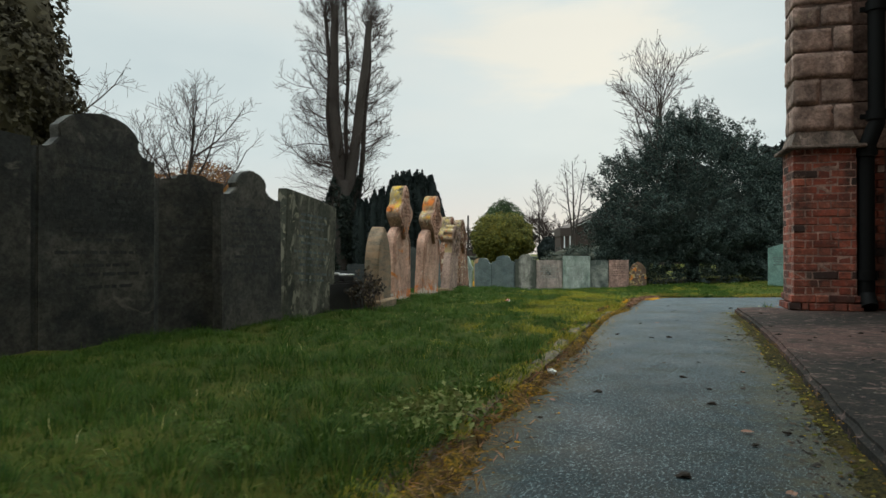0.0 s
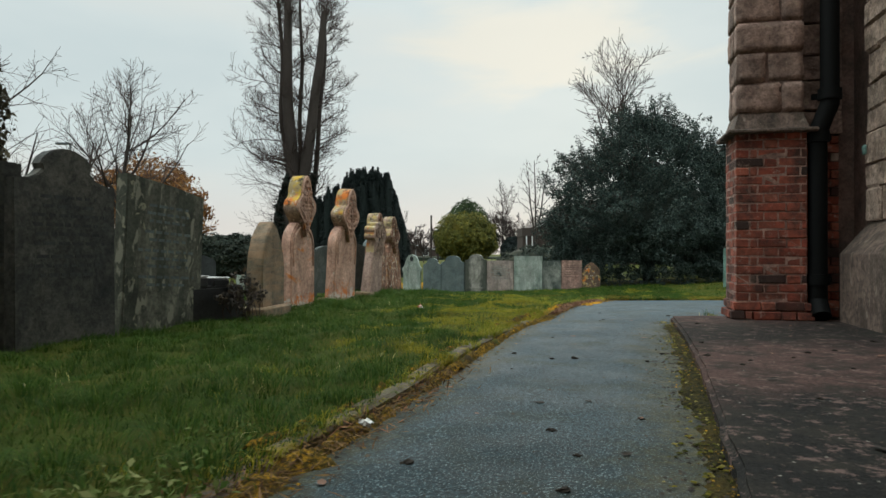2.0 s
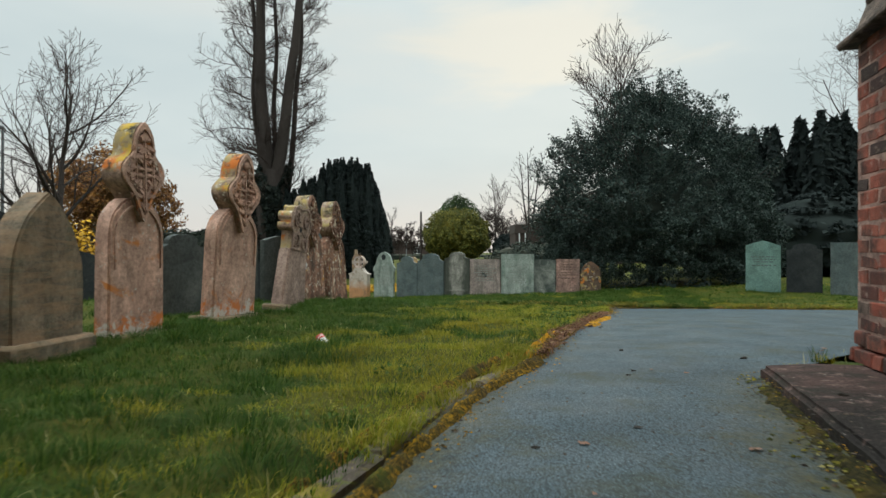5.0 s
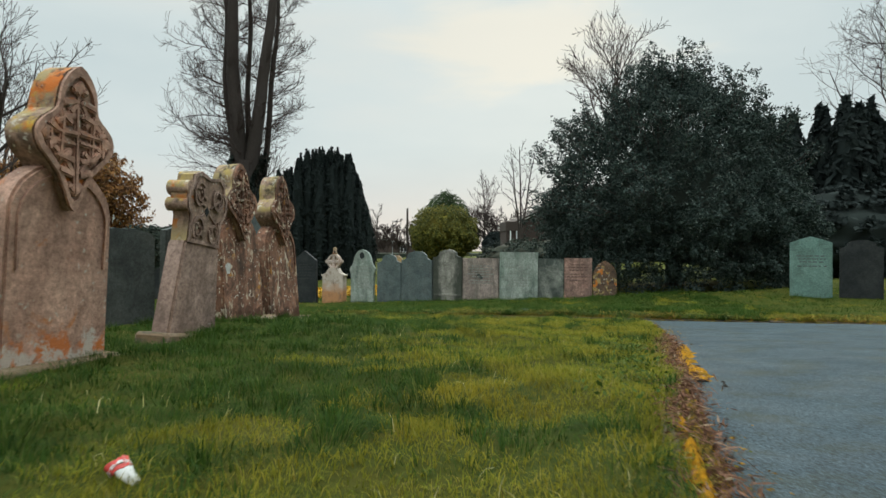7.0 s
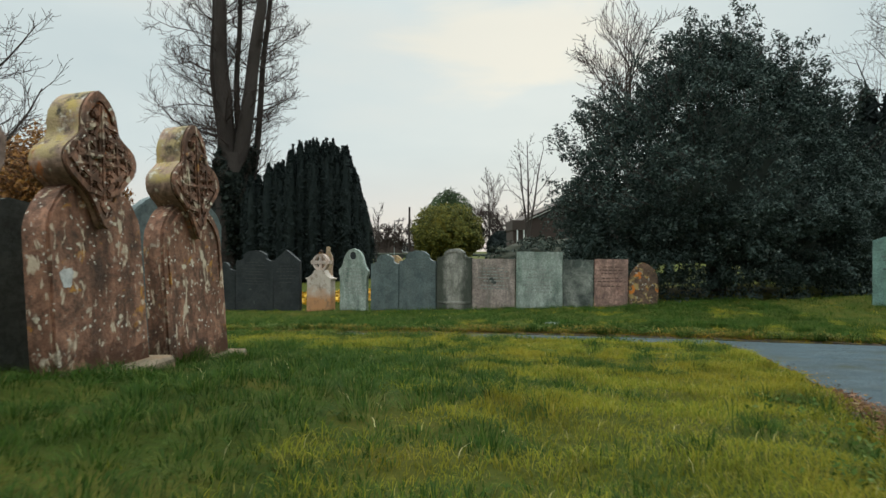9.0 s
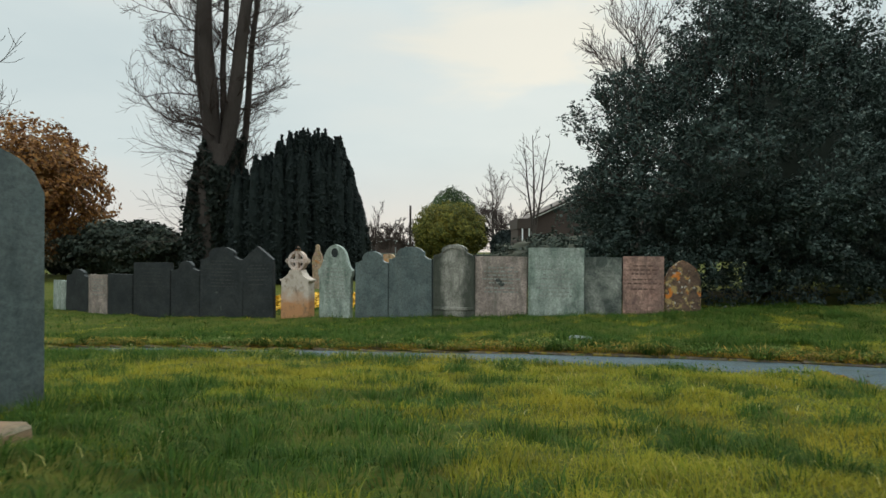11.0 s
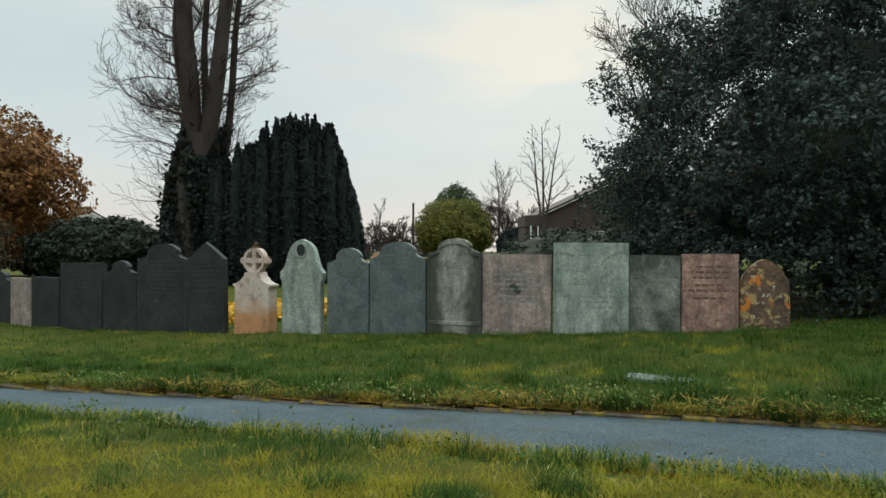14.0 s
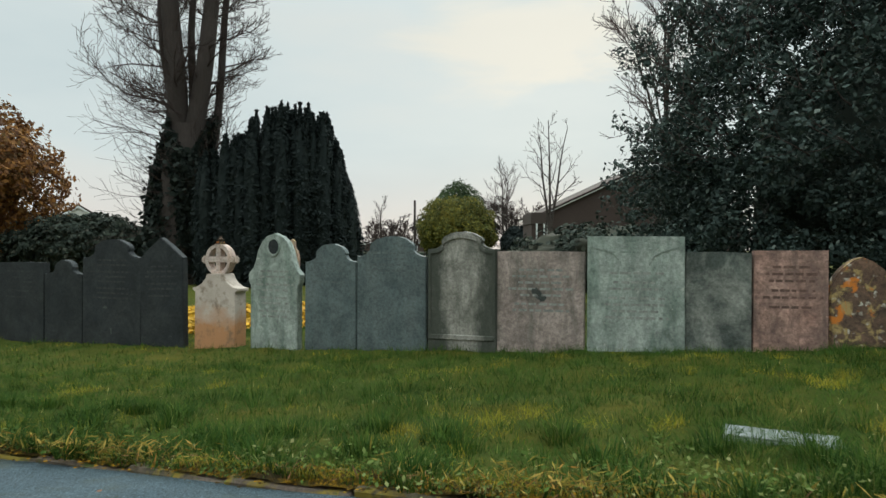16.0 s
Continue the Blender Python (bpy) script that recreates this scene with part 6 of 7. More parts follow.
dome("thin twiggy shrub with dull brown leaves", "shrub", -13.9, 40.0, 1.9, 1.6, 2.9, BROWN_CONIFER, 5000, 0.07, 42, rough=0.3, depth=0.6, core=0.35, cluster=0.05)
dome("dark clipped evergreen hedge", "hedge", -10.2, 43.0, 3.0, 1.4, 2.5, HEDGE, 12000, 0.13, 43, rough=0.2, z_mid=0.5)
dome("dark evergreen hedge beyond the lime", "hedge", -14.5, 49.0, 4.0, 1.6, 2.9, HEDGE, 9000, 0.15, 44, rough=0.2, z_mid=0.5)
dome("dark rounded conifer behind the slates", "conifer", -17.5, 31.5, 2.6, 2.4, 4.6, YEW, 9000, 0.15, 45, z_mid=0.45, category="tree", taper=0.2)
dome("dull brown-green conifer at the edge of the churchyard", "conifer", -14.8, 22.0, 2.9, 2.8, 11.5, BROWN_CONIFER, 26000, 0.16, 46, z_mid=0.5, rough=0.22, category="tree", cluster=0.04, base=1.0)
dome("shrub with bright yellow leaves", "shrub", -5.25, 18.4, 0.50, 0.42, 1.88, YELLOW, 800, 0.06, 47, rough=0.35, depth=0.6, core=0.2, trunk=False)
dome("shrub with bright yellow leaves", "shrub", -12.3, 27.0, 0.7, 0.6, 2.2, YELLOW, 900, 0.10, 48, rough=0.35, depth=0.6, core=0.2, trunk=False)
# dark growth at the foot of the holly and beyond the lawn on the right
dome("dark undergrowth beyond the row of headstones", "undergrowth", 6.4, 31.0, 2.4, 1.6, 1.35, HEDGE, 9000, 0.08, 51, rough=0.3, cluster=0.05, trunk=False)
dome("dark laurel hedge at the back of the churchyard", "hedge", 17.5, 29.0, 6.0, 2.0, 3.0, YEW, 14000, 0.14, 52, rough=0.2, cluster=0.03, trunk=False)

bare_tree("bare spreading tree with fine upswept twigs", -10.4, 28.0, 8.0, 61, spread=46, trunk=0.15, kids=(15, 9, 6), fork=0.25, up=0.3, ratio=(0.55, 0.8), twig=0.013)
bare_tree("bare tree with drooping side twigs at the edge", -13.9, 27.5, 9.6, 62, spread=55, trunk=0.18, kids=(15, 8, 6), fork=0.18, up=0.1, ratio=(0.5, 0.75), twig=0.013)
bare_tree("bare tree behind the holly", 17.0, 54.0, 16.6, 63, spread=42, trunk=0.26, kids=(16, 10, 6), fork=0.3, up=0.4, ratio=(0.5, 0.74), twig=0.03)
bare_tree("bare spreading tree beyond the yews", 35.5, 50.0, 17.5, 64, spread=50, trunk=0.26, kids=(15, 10, 7), fork=0.28, up=0.3, ratio=(0.5, 0.75), twig=0.017)
bare_tree("slender bare young tree by the house", 10.75, 57.0, 8.8, 65, stems=3, spread=40, trunk=0.14, kids=(6, 4, 2), fork=0.3, up=0.3, twig=0.02, tilt=0.08, ratio=(0.28, 0.45), angle=2.6)
bare_tree("thin bare tree beside the conifer", 11.0, 78.5, 8.2, 66, spread=38, trunk=0.13, kids=(11, 7, 5), fork=0.25, up=0.4, twig=0.026, ratio=(0.5, 0.75))
for x, y, h, k in ((-1.6, 98.0, 4.2, 81), (0.4, 101.0, 4.8, 82), (2.3, 97.0, 4.0, 83), (4.4, 100.0, 4.6, 84)):
    bare_tree("bare reddish shrub in a far thicket", x, y, h, k, stems=3, spread=44, trunk=0.10, kids=(12, 7, 5), fork=0.1, up=0.2, twig=0.04, tilt=0.1)
bare_tree("bare reddish shrub far off", 12.2, 80.5, 5.4, 67, stems=3, spread=44, trunk=0.12, kids=(14, 8, 6), fork=0.1, up=0.2, twig=0.035, tilt=0.25, ratio=(0.5, 0.75))
bare_tree("thin bare tree far off between the trees", -0.6, 82.0, 6.2, 68, spread=30, trunk=0.1, kids=(10, 6, 4), fork=0.1, up=0.5, twig=0.018)
bare_tree("bare tree beyond the autumn beech", -22.0, 48.0, 10.5, 69, spread=38, trunk=0.2, kids=(12, 7, 5), fork=0.2, up=0.4, twig=0.018)

# ---------------------------------------------------------------- distant street
def lamp_post(x, y, h, arm, label):
    th = thing("street_lamp", label, "street lamp", pose(x, y, ground_z(x, y)))
    part("pole", rod((0, 0, -0.1), (0, 0, h), 0.07, 0.045, 10), STEEL, th)
    part("arm", rod((0, 0, h - 0.05), (arm, 0, h), 0.03, 0.03, 8), STEEL, th)
    part("lantern", box(0.5, 0.16, 0.09, h - 0.06, 0.02, arm, 0), STEEL, th)


lamp_post(-12.5, 28.4, 5.7, -0.3, "grey steel street lamp with a flat lantern")
lamp_post(1.3, 110.0, 5.6, 0.5, "grey street lamp far down the street")
pole = thing("utility_pole", "dark wooden pole beside the golden conifer", "pole", pose(2.9, 80, ground_z(3, 80)))
part("pole", rod((0, 0, -0.2), (0, 0, 5.6), 0.12, 0.1, 9), BARK, pole)


def house(label, x, y, turn, w, d, eave, ridge, wall_mat, windows=(-0.25, 0.25), board=0.22):
    th = thing("house", label, "house", pose(x, y, ground_z(x, y), 0, 0, turn))
    o = [(-w / 2, -0.5), (w / 2, -0.5), (w / 2, eave), (0, ridge - 0.15), (-w / 2, eave)]
    part("wall", slab(o, d, 0, 0, 0), wall_mat, th)
    for sx in (-1, 1):
        run, rise = w / 2 + 0.3, (ridge - eave) * (1 + 0.6 / w)
        ln = math.hypot(run, rise)
        part("roof", moved(box(ln, d + 0.5, 0.14, 0, 0.02), pose(sx * run / 2, 0, ridge - rise / 2, 0, sx * math.degrees(math.atan2(rise, run)), 0)), ROOF, th)
        part("barge_board", moved(box(ln, 0.05, board, 0.06 - board, 0.01), pose(sx * run / 2, -d / 2 - 0.2, ridge - rise / 2, 0, sx * math.degrees(math.atan2(rise, run)), 0)), WHITE_PAINT, th)
    part("fascia", box(0.06, d + 0.4, 0.2, eave - 0.2, 0.01, -w / 2 - 0.25, 0), WHITE_PAINT, th)
    for share in windows:
        wx = w * share
        win = part("window", box(1.3, 0.05, 1.2, 1.0, 0, wx, -d / 2 - 0.02), GLASS_DARK, th)
        part("frame", join(box(1.4, 0.06, 0.07, 0.95, 0.005, wx, -d / 2 - 0.035), box(1.4, 0.06, 0.07, 2.18, 0.005, wx, -d / 2 - 0.035),
                           *[box(0.07, 0.06, 1.25, 0.97, 0.005, wx + k, -d / 2 - 0.035) for k in (-0.66, 0, 0.66)]), WHITE_PAINT, win)
    part("downpipe", rod((-w / 2 + 0.2, -d / 2 - 0.1, 0), (-w / 2 + 0.2, -d / 2 - 0.1, eave), 0.05, n=8), WHITE_PAINT, th)
    return th


home = house("brown brick bungalow with white bargeboards behind the holly", 17.6, 64.0, 0, 13.2, 8, 3.05, 6.1, HOUSE_BRICK, (0.25,), 0.12)
part("extension", box(0.9, 3.0, 3.0, -0.5, 0.02, -7.05, -3.0), HOUSE_BRICK, home, "flat-roofed brick extension")
part("extension_fascia", box(1.0, 3.2, 0.75, 2.35, 0.02, -7.05, -3.0), ROOF, home)
for x in (-7.2, -6.72):
    part("downpipe", rod((x, -4.68, 0), (x, -4.68, 2.38), 0.05, n=8), WHITE_PAINT, home)
house("white gabled house far beyond the hedge", -29.0, 84, 20, 8, 8, 2.7, 5.2, RENDERED)
house("low brown house far down the street", 0.0, 150, 0, 14, 8, 2.0, 3.6, HOUSE_BRICK)
house("low brown house far down the street", -13, 152, 0, 12, 8, 2.0, 3.8, HOUSE_BRICK)
bus = part("hedge_far", box(120, 2, 1.7, -0.8, 0.2), HEDGE, None, m=pose(0, 120, ground_z(0, 120)))
tagged(bus, "far clipped hedge along the street", "hedge")


# ---------------------------------------------------------------- grass, moss and litter
def blades(name, x, y, h, lean, a, wd, material, simple, label):
    """Tapered blades: root, bend and tip."""
    n = len(x)
    z = ground_array(x, y) + np.array([bumpy(p, q) for p, q in zip(x, y)]) - 0.012
    comb = np.stack([np.cos(a), np.sin(a)], 1)
    side = np.stack([-np.sin(a), np.cos(a)], 1) * wd[:, None] / 2
    root = np.stack([x, y], 1)
    m1 = root + comb * (lean * 0.35)[:, None]
    v = np.zeros((n, 5, 3), np.float32)
    v[:, 0, :2], v[:, 1, :2] = root - side, root + side
    v[:, 2, :2], v[:, 3, :2] = m1 + side * 0.8, m1 - side * 0.8
    v[:, 4, :2] = root + comb * lean[:, None]
    v[:, 0, 2] = v[:, 1, 2] = z
    v[:, 2, 2] = v[:, 3, 2] = z + h * 0.6
    v[:, 4, 2] = z + h * (1 - 0.22 * (lean / h) ** 2)
    b = np.arange(n, dtype=np.int32)[:, None] * 5
    tri = np.concatenate([b + (0, 1, 2), b + (0, 2, 3), b + (3, 2, 4)], 0)
    if simple:
        v, tri = v[:, (0, 1, 4)], np.arange(n * 3, dtype=np.int32).reshape(n, 3)
    return tagged(part(name, mesh_of(name, v.reshape(-1, 3), tri, material)), label, "grass", kind="stuff")


def grass_patch(name, x0, x1, y0, y1, density, height, width, seed, simple=False):
    rng = np.random.default_rng(seed)
    n = int((x1 - x0) * (y1 - y0) * density)
    x, y = rng.uniform(x0, x1, n), rng.uniform(y0, y1, n)
    out = inside(MAIN_POLY, x, y) | inside(CROSS_POLY, x, y) | inside(APRON_POLY, x, y)
    if not simple:
        out |= x < np.interp(y, (0, 4, 7, 10.5, 14, 17), (-4.4, -2.75, -1.6, -0.75, 0.0, -1.0))
    x, y = x[~out], y[~out]
    tall = np.array([noise.noise((a * 1.7, b * 1.7, 2)) + 0.6 * noise.noise((a * 5, b * 5, 4)) for a, b in zip(x, y)])
    keep = rng.random(len(x)) < 0.88 + 0.25 * tall
    x, y, tall = x[keep], y[keep], tall[keep]
    # lusher turf along the memorials and by the beginning of the walk, and in scattered tufts everywhere
    zone = 1.25 * np.clip((-1.15 - (x - 0.29 * y)) / 1.2, 0, 1) * np.clip((16 - y) / 3, 0, 1) + 1.2 * np.clip((7.6 - y) / 4.2, 0, 1) + 0.9 * np.clip((y - 16.5) / 1.5, 0, 1)
    tuft = np.array([0.75 * noise.noise((a * 1.1, b * 1.1, 11)) + noise.noise((a * 3.6, b * 3.6, 8)) for a, b in zip(x, y)])
    lush = tuft + 0.9 * zone + rng.normal(0, 0.16, len(x)) > 0.34
    n = len(x)
    h = height * (0.5 + 0.65 * rng.random(n)) * (1 + 0.5 * np.clip(tall, -0.4, 1))
    a = rng.uniform(0, 2 * math.pi, n)
    lean = rng.uniform(0.5, 1.5, n) * h
    wd = width * rng.uniform(0.6, 1.3, n)
    g = ~lush
    blades(name, x[g], y[g], h[g], lean[g], a[g], wd[g], GRASS, simple, "rough green and yellowing winter grass")
    if lush.sum() < 50:
        return
    # tufts: blades drawn together at the root, fanning outwards
    x, y, h, wd, tuft = x[lush], y[lush], h[lush], wd[lush], tuft[lush]
    n, cell = len(x), 0.17
    best = np.full(n, 9.0)
    cx, cy, jx = np.zeros(n), np.zeros(n), np.zeros(n)
    for ox in (-1, 0, 1):
        for oy in (-1, 0, 1):
            gx, gy = np.floor(x / cell) + ox, np.floor(y / cell) + oy
            ja = (np.sin(gx * 12.9898 + gy * 78.233) * 43758.5453) % 1.0
            jb = (np.sin(gx * 39.346 + gy * 11.135) * 24634.6345) % 1.0
            qx, qy = (gx + ja) * cell, (gy + jb) * cell
            d = np.hypot(x - qx, y - qy)
            nearer = d < best
            best = np.where(nearer, d, best)
            cx, cy, jx = np.where(nearer, qx, cx), np.where(nearer, qy, cy), np.where(nearer, (ja * 7) % 1.0, jx)
    a = np.arctan2(y - cy, x - cx) + rng.normal(0, 0.6, n)
    far = np.hypot(x - cx, y - cy)
    x, y = cx + (x - cx) * 0.86, cy + (y - cy) * 0.86
    h *= (0.9 + 0.7 * jx ** 2 + 0.7 * np.clip(tuft, 0, 0.8)) * (1.15 - 2.2 * np.clip(far, 0, 0.2))
    lean = h * np.clip(0.45 + far * 7 + rng.normal(0, 0.3, n), 0.2, 1.5)
    blades(name, x, y, h, lean, a, wd, LUSH, simple, "longer tufts of deep green grass")


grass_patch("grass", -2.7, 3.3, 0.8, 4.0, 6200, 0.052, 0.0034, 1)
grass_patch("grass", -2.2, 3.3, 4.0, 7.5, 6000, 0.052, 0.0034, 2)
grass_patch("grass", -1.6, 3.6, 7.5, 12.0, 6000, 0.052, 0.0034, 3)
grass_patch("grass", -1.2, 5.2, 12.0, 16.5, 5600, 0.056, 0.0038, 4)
grass_patch("grass", -6.5, 8.0, 16.2, 22.5, 3600, 0.068, 0.0056, 5, simple=True)
grass_patch("grass", 5.5, 14.0, 10.5, 21.5, 950, 0.055, 0.0090, 6, simple=True)
grass_patch("grass", -9.0, 6.0, 22.5, 30.0, 900, 0.06, 0.009, 7, simple=True)
grass_patch("grass", -12.0, -1.4, 7.0, 20.0, 420, 0.07, 0.012, 8, simple=True)


rng = np.random.default_rng(91)
x, y = rng.uniform(-1.5, 5.0, 5000), rng.uniform(2.0, 21.0, 5000)
ok = ~(inside(MAIN_POLY, x, y) | inside(CROSS_POLY, x, y) | inside(APRON_POLY, x, y)) & (x > np.interp(y, (0, 4, 7, 10.5, 14, 17), (-4.4, -2.75, -1.6, -0.75, 0.0, -1.5)))
ok &= np.array([noise.noise((a * 1.5, b * 1.5, 41)) for a, b in zip(x, y)]) > -0.05
x, y = x[ok], y[ok]
h = rng.uniform(0.035, 0.075, len(x))
blades("dead_grass", x, y, h, h * rng.uniform(0.3, 1.4, len(x)), rng.uniform(0, 6.28, len(x)), rng.uniform(0.0025, 0.0045, len(x)), STRAW_PALE, False, "pale dead blades among the grass")


def edge_grass(name, line, side, count, seed, along=(0, 1), height=0.06, back=0.0, material=None):
    """Longer blades that hang over a path's edge; side: +1 for the right of the line."""
    rng = np.random.default_rng(seed)
    p = np.array(line)
    i = rng.integers(int(along[0] * (len(p) - 2)), int(along[1] * (len(p) - 2)), count)
    t = p[i + 1] - p[i]
    t /= np.linalg.norm(t, axis=1)[:, None]
    nrm = np.stack([t[:, 1], -t[:, 0]], 1) * side
    clump = np.array([noise.noise((a * 2.2, b * 2.2, seed)) for a, b in p[i]])
    ok = rng.random(count) < 0.55 + clump
    i, nrm, clump = i[ok], nrm[ok], clump[ok]
    n = len(i)
    root = p[i] - nrm * (back + rng.uniform(-0.015, 0.12, n))[:, None]
    z = ground_array(root[:, 0], root[:, 1]) + np.array([bumpy(a, b) for a, b in root]) * 0.5 - 0.015
    h = height * rng.uniform(0.5, 1.3, n) * (1 + clump)
    a = rng.normal(0, 0.9, n)
    lean_dir = nrm * np.cos(a)[:, None] + np.stack([nrm[:, 1], -nrm[:, 0]], 1) * np.sin(a)[:, None]
    wd = 0.005 * rng.uniform(0.6, 1.3, n)
    sd = np.stack([-lean_dir[:, 1], lean_dir[:, 0]], 1) * wd[:, None] / 2
    lean = h * rng.uniform(0.4, 1.3, n)
    v = np.zeros((n, 5, 3), np.float32)
    m1 = root + lean_dir * (lean * 0.4)[:, None]
    v[:, 0, :2], v[:, 1, :2], v[:, 2, :2], v[:, 3, :2], v[:, 4, :2] = root - sd, root + sd, m1 + sd * 0.8, m1 - sd * 0.8, root + lean_dir * lean[:, None]
    v[:, 0, 2] = v[:, 1, 2] = z
    v[:, 2, 2] = v[:, 3, 2] = z + h * 0.65
    v[:, 4, 2] = z + h * np.clip(1.05 - 0.45 * lean / h, 0.3, 1)
    b = np.arange(n, dtype=np.int32)[:, None] * 5
    tri = np.concatenate([b + (0, 1, 2), b + (0, 2, 3), b + (3, 2, 4)], 0)
    return tagged(part(name, mesh_of(name, v.reshape(-1, 3), tri, material or GRASS)), "grass hanging over the edge of a path", "grass", kind="stuff")


def scatter_lumps(name, line, count, spread, size, material, label, seed, lift=0.0, along=(0.0, 1.0), offset=0.0, category="moss"):
    """Small low lumps strewn along an edge."""
    rng = np.random.default_rng(seed)
    iv = np.array([(1, 0, 0), (0, 1, 0), (-1, 0, 0), (0, -1, 0), (0, 0, 1.0)])
    iff = np.array([(0, 1, 4), (1, 2, 4), (2, 3, 4), (3, 0, 4)])
    i = rng.integers(int(along[0] * (len(line) - 2)), int(along[1] * (len(line) - 2)) + 1, count)
    t = np.array(line)[i + 1] - np.array(line)[i]
    t /= np.linalg.norm(t, axis=1)[:, None]
    nrm = np.stack([t[:, 1], -t[:, 0]], 1)
    dens = np.array([noise.noise((a * 1.3, b * 1.3, seed)) for a, b in np.array(line)[i]])
    ok = rng.random(count) < 0.6 + 0.9 * dens
    i, nrm = i[ok], nrm[ok]
    count = len(i)
    p = np.array(line)[i] + nrm * (offset + rng.normal(0, spread, count))[:, None] + rng.normal(0, 0.05, (count, 2))
    z = ground_array(p[:, 0], p[:, 1]) - 0.012 + lift
    s = size * rng.uniform(0.4, 1.5, count)
    v = iv[None] * s[:, None, None] * np.array([1, 1, 0.45]) * rng.uniform(0.65, 1.35, (count, len(iv), 1))
    v += np.concatenate([p, z[:, None]], 1)[:, None, :]
    f = (iff[None] + (np.arange(count) * len(iv))[:, None, None]).reshape(-1, 3)
    return tagged(part(name, mesh_of(name, v.reshape(-1, 3), f, material)), label, category, kind="stuff")


dl, dr = dense(LEFT_EDGE, 1500), dense([tuple(p) for p in RIGHT_EDGE[:6]], 1200)
dn, df = dense(NEAR_EDGE, 2000), dense(FAR_EDGE, 2000)
dn = [q for q in dn if q[0] < 4.65]
scatter_lumps("moss", dl, 9000, 0.045, 0.006, MOSS, "yellow-brown moss along the path edge", 1, offset=0.05, lift=0.006)
scatter_lumps("moss", dr, 2500, 0.035, 0.0045, MOSS, "yellow-brown moss along the apron edge", 2, offset=0.0, lift=0.03)
scatter_lumps("leaf_litter", dr, 3600, 0.15, 0.008, MUD, "dark leaf litter and crumbs of soil", 3, offset=-0.10, category="litter")
scatter_lumps("leaf_litter", dl, 700, 0.08, 0.014, MUD, "dark leaf litter and crumbs of soil", 4, offset=0.06, category="litter")
scatter_lumps("moss", df, 4000, 0.035, 0.008, MOSS, "yellow-brown moss along the far path edge", 5, offset=-0.02, along=(0.25, 0.8))
scatter_lumps("moss", dn, 3000, 0.035, 0.008, MOSS, "yellow-brown moss along the near path edge", 6, offset=-0.03, along=(0.3, 1.0))


def moss_ribbon(line, inner, outer, cell, top, seed, label, lift=0.0, along=(0.0, 1.0), material=None):
    """A thin mat of moss along an edge: it rises out of the surface in patches and thins out sideways."""
    p = np.array(line)
    p = p[int(along[0] * len(p)):int(along[1] * len(p))]
    s = np.concatenate([[0], np.cumsum(np.hypot(*np.diff(p, axis=0).T))])
    u = np.arange(0, s[-1], cell)
    q = np.stack([np.interp(u, s, p[:, 0]), np.interp(u, s, p[:, 1])], 1)
    t = np.gradient(q, axis=0)
    t /= np.linalg.norm(t, axis=1)[:, None]
    nrm = np.stack([t[:, 1], -t[:, 0]], 1)
    off = np.arange(-inner, outer, cell * 0.8)
    xy = q[:, None] + nrm[:, None] * off[None, :, None]
    flat_xy = xy.reshape(-1, 2)
    big_n = np.array([noise.noise((a * 1.4, b * 1.4, seed)) for a, b in flat_xy]).reshape(xy.shape[:2])
    mid_n = np.array([noise.noise((a * 9, b * 9, seed)) for a, b in flat_xy]).reshape(xy.shape[:2])
    fine_n = np.array([noise.noise((a * 45, b * 45, seed)) for a, b in flat_xy]).reshape(xy.shape[:2])
    mid_line = (outer - inner) / 2
    half = (outer + inner) / 2
    side = 1 - np.abs(off - mid_line)[None, :] / half
    rise = side * 1.5 - 0.75 + 0.9 * big_n + 0.8 * mid_n
    z = ground_array(xy[..., 0], xy[..., 1]) - 0.034 + lift + np.clip(rise, -0.5, 1.0) * top + fine_n * top * 0.35
    i = np.arange(z.size).reshape(z.shape)
    f = np.stack([i[:-1, :-1], i[:-1, 1:], i[1:, 1:], i[1:, :-1]], -1).reshape(-1, 4)
    ob = part("moss_mat", mesh_of("moss_mat", np.concatenate([xy, z[..., None]], -1), f, material or MOSS_MAT))
    ob.data.polygons.foreach_set("use_smooth", np.ones(len(f), bool))
    return tagged(ob, label, "moss", kind="stuff")


moss_ribbon(dl, 0.11, 0.22, 0.014, 0.034, 3, "ochre moss and dirt growing over the path's kerb", lift=0.018, along=(0.08, 0.235))
moss_ribbon(dl, -0.015, 0.12, 0.012, 0.034, 3, "ochre moss in the joint between kerb and asphalt", lift=0.024, along=(0.23, 0.50))
moss_ribbon(dl, 0.14, -0.055, 0.012, 0.036, 8, "yellow moss along the back of the kerb", lift=0.040, along=(0.23, 0.50))
moss_ribbon(dl, 0.02, 0.10, 0.012, 0.036, 7, "ochre moss and dirt along the lawn's edge", lift=0.022, along=(0.46, 1.0))
moss_ribbon(dl, 0.05, 0.045, 0.010, 0.050, 9, "thick bright orange moss on the kerb", lift=0.034, along=(0.50, 0.575), material=MOSS_BRIGHT)
moss_ribbon(dl, -0.02, 0.26, 0.013, 0.030, 15, "yellow moss creeping over the asphalt", lift=0.010, along=(0.63, 0.75), material=MOSS_BRIGHT)
moss_ribbon(dr, 0.13, 0.05, 0.012, 0.016, 4, "brown moss and dirt along the concrete apron", lift=0.020, along=(0.02, 0.97), material=MOSS_DARK)
scatter_lumps("moss", dr, 2200, 0.045, 0.008, MOSS_CUSHION, "green-gold cushions of moss along the apron edge", 12, offset=-0.035, lift=0.006)
scatter_lumps("moss", dr, 1500, 0.09, 0.005, MOSS_CUSHION, "small cushions of moss on the asphalt", 13, offset=-0.12, lift=-0.004)
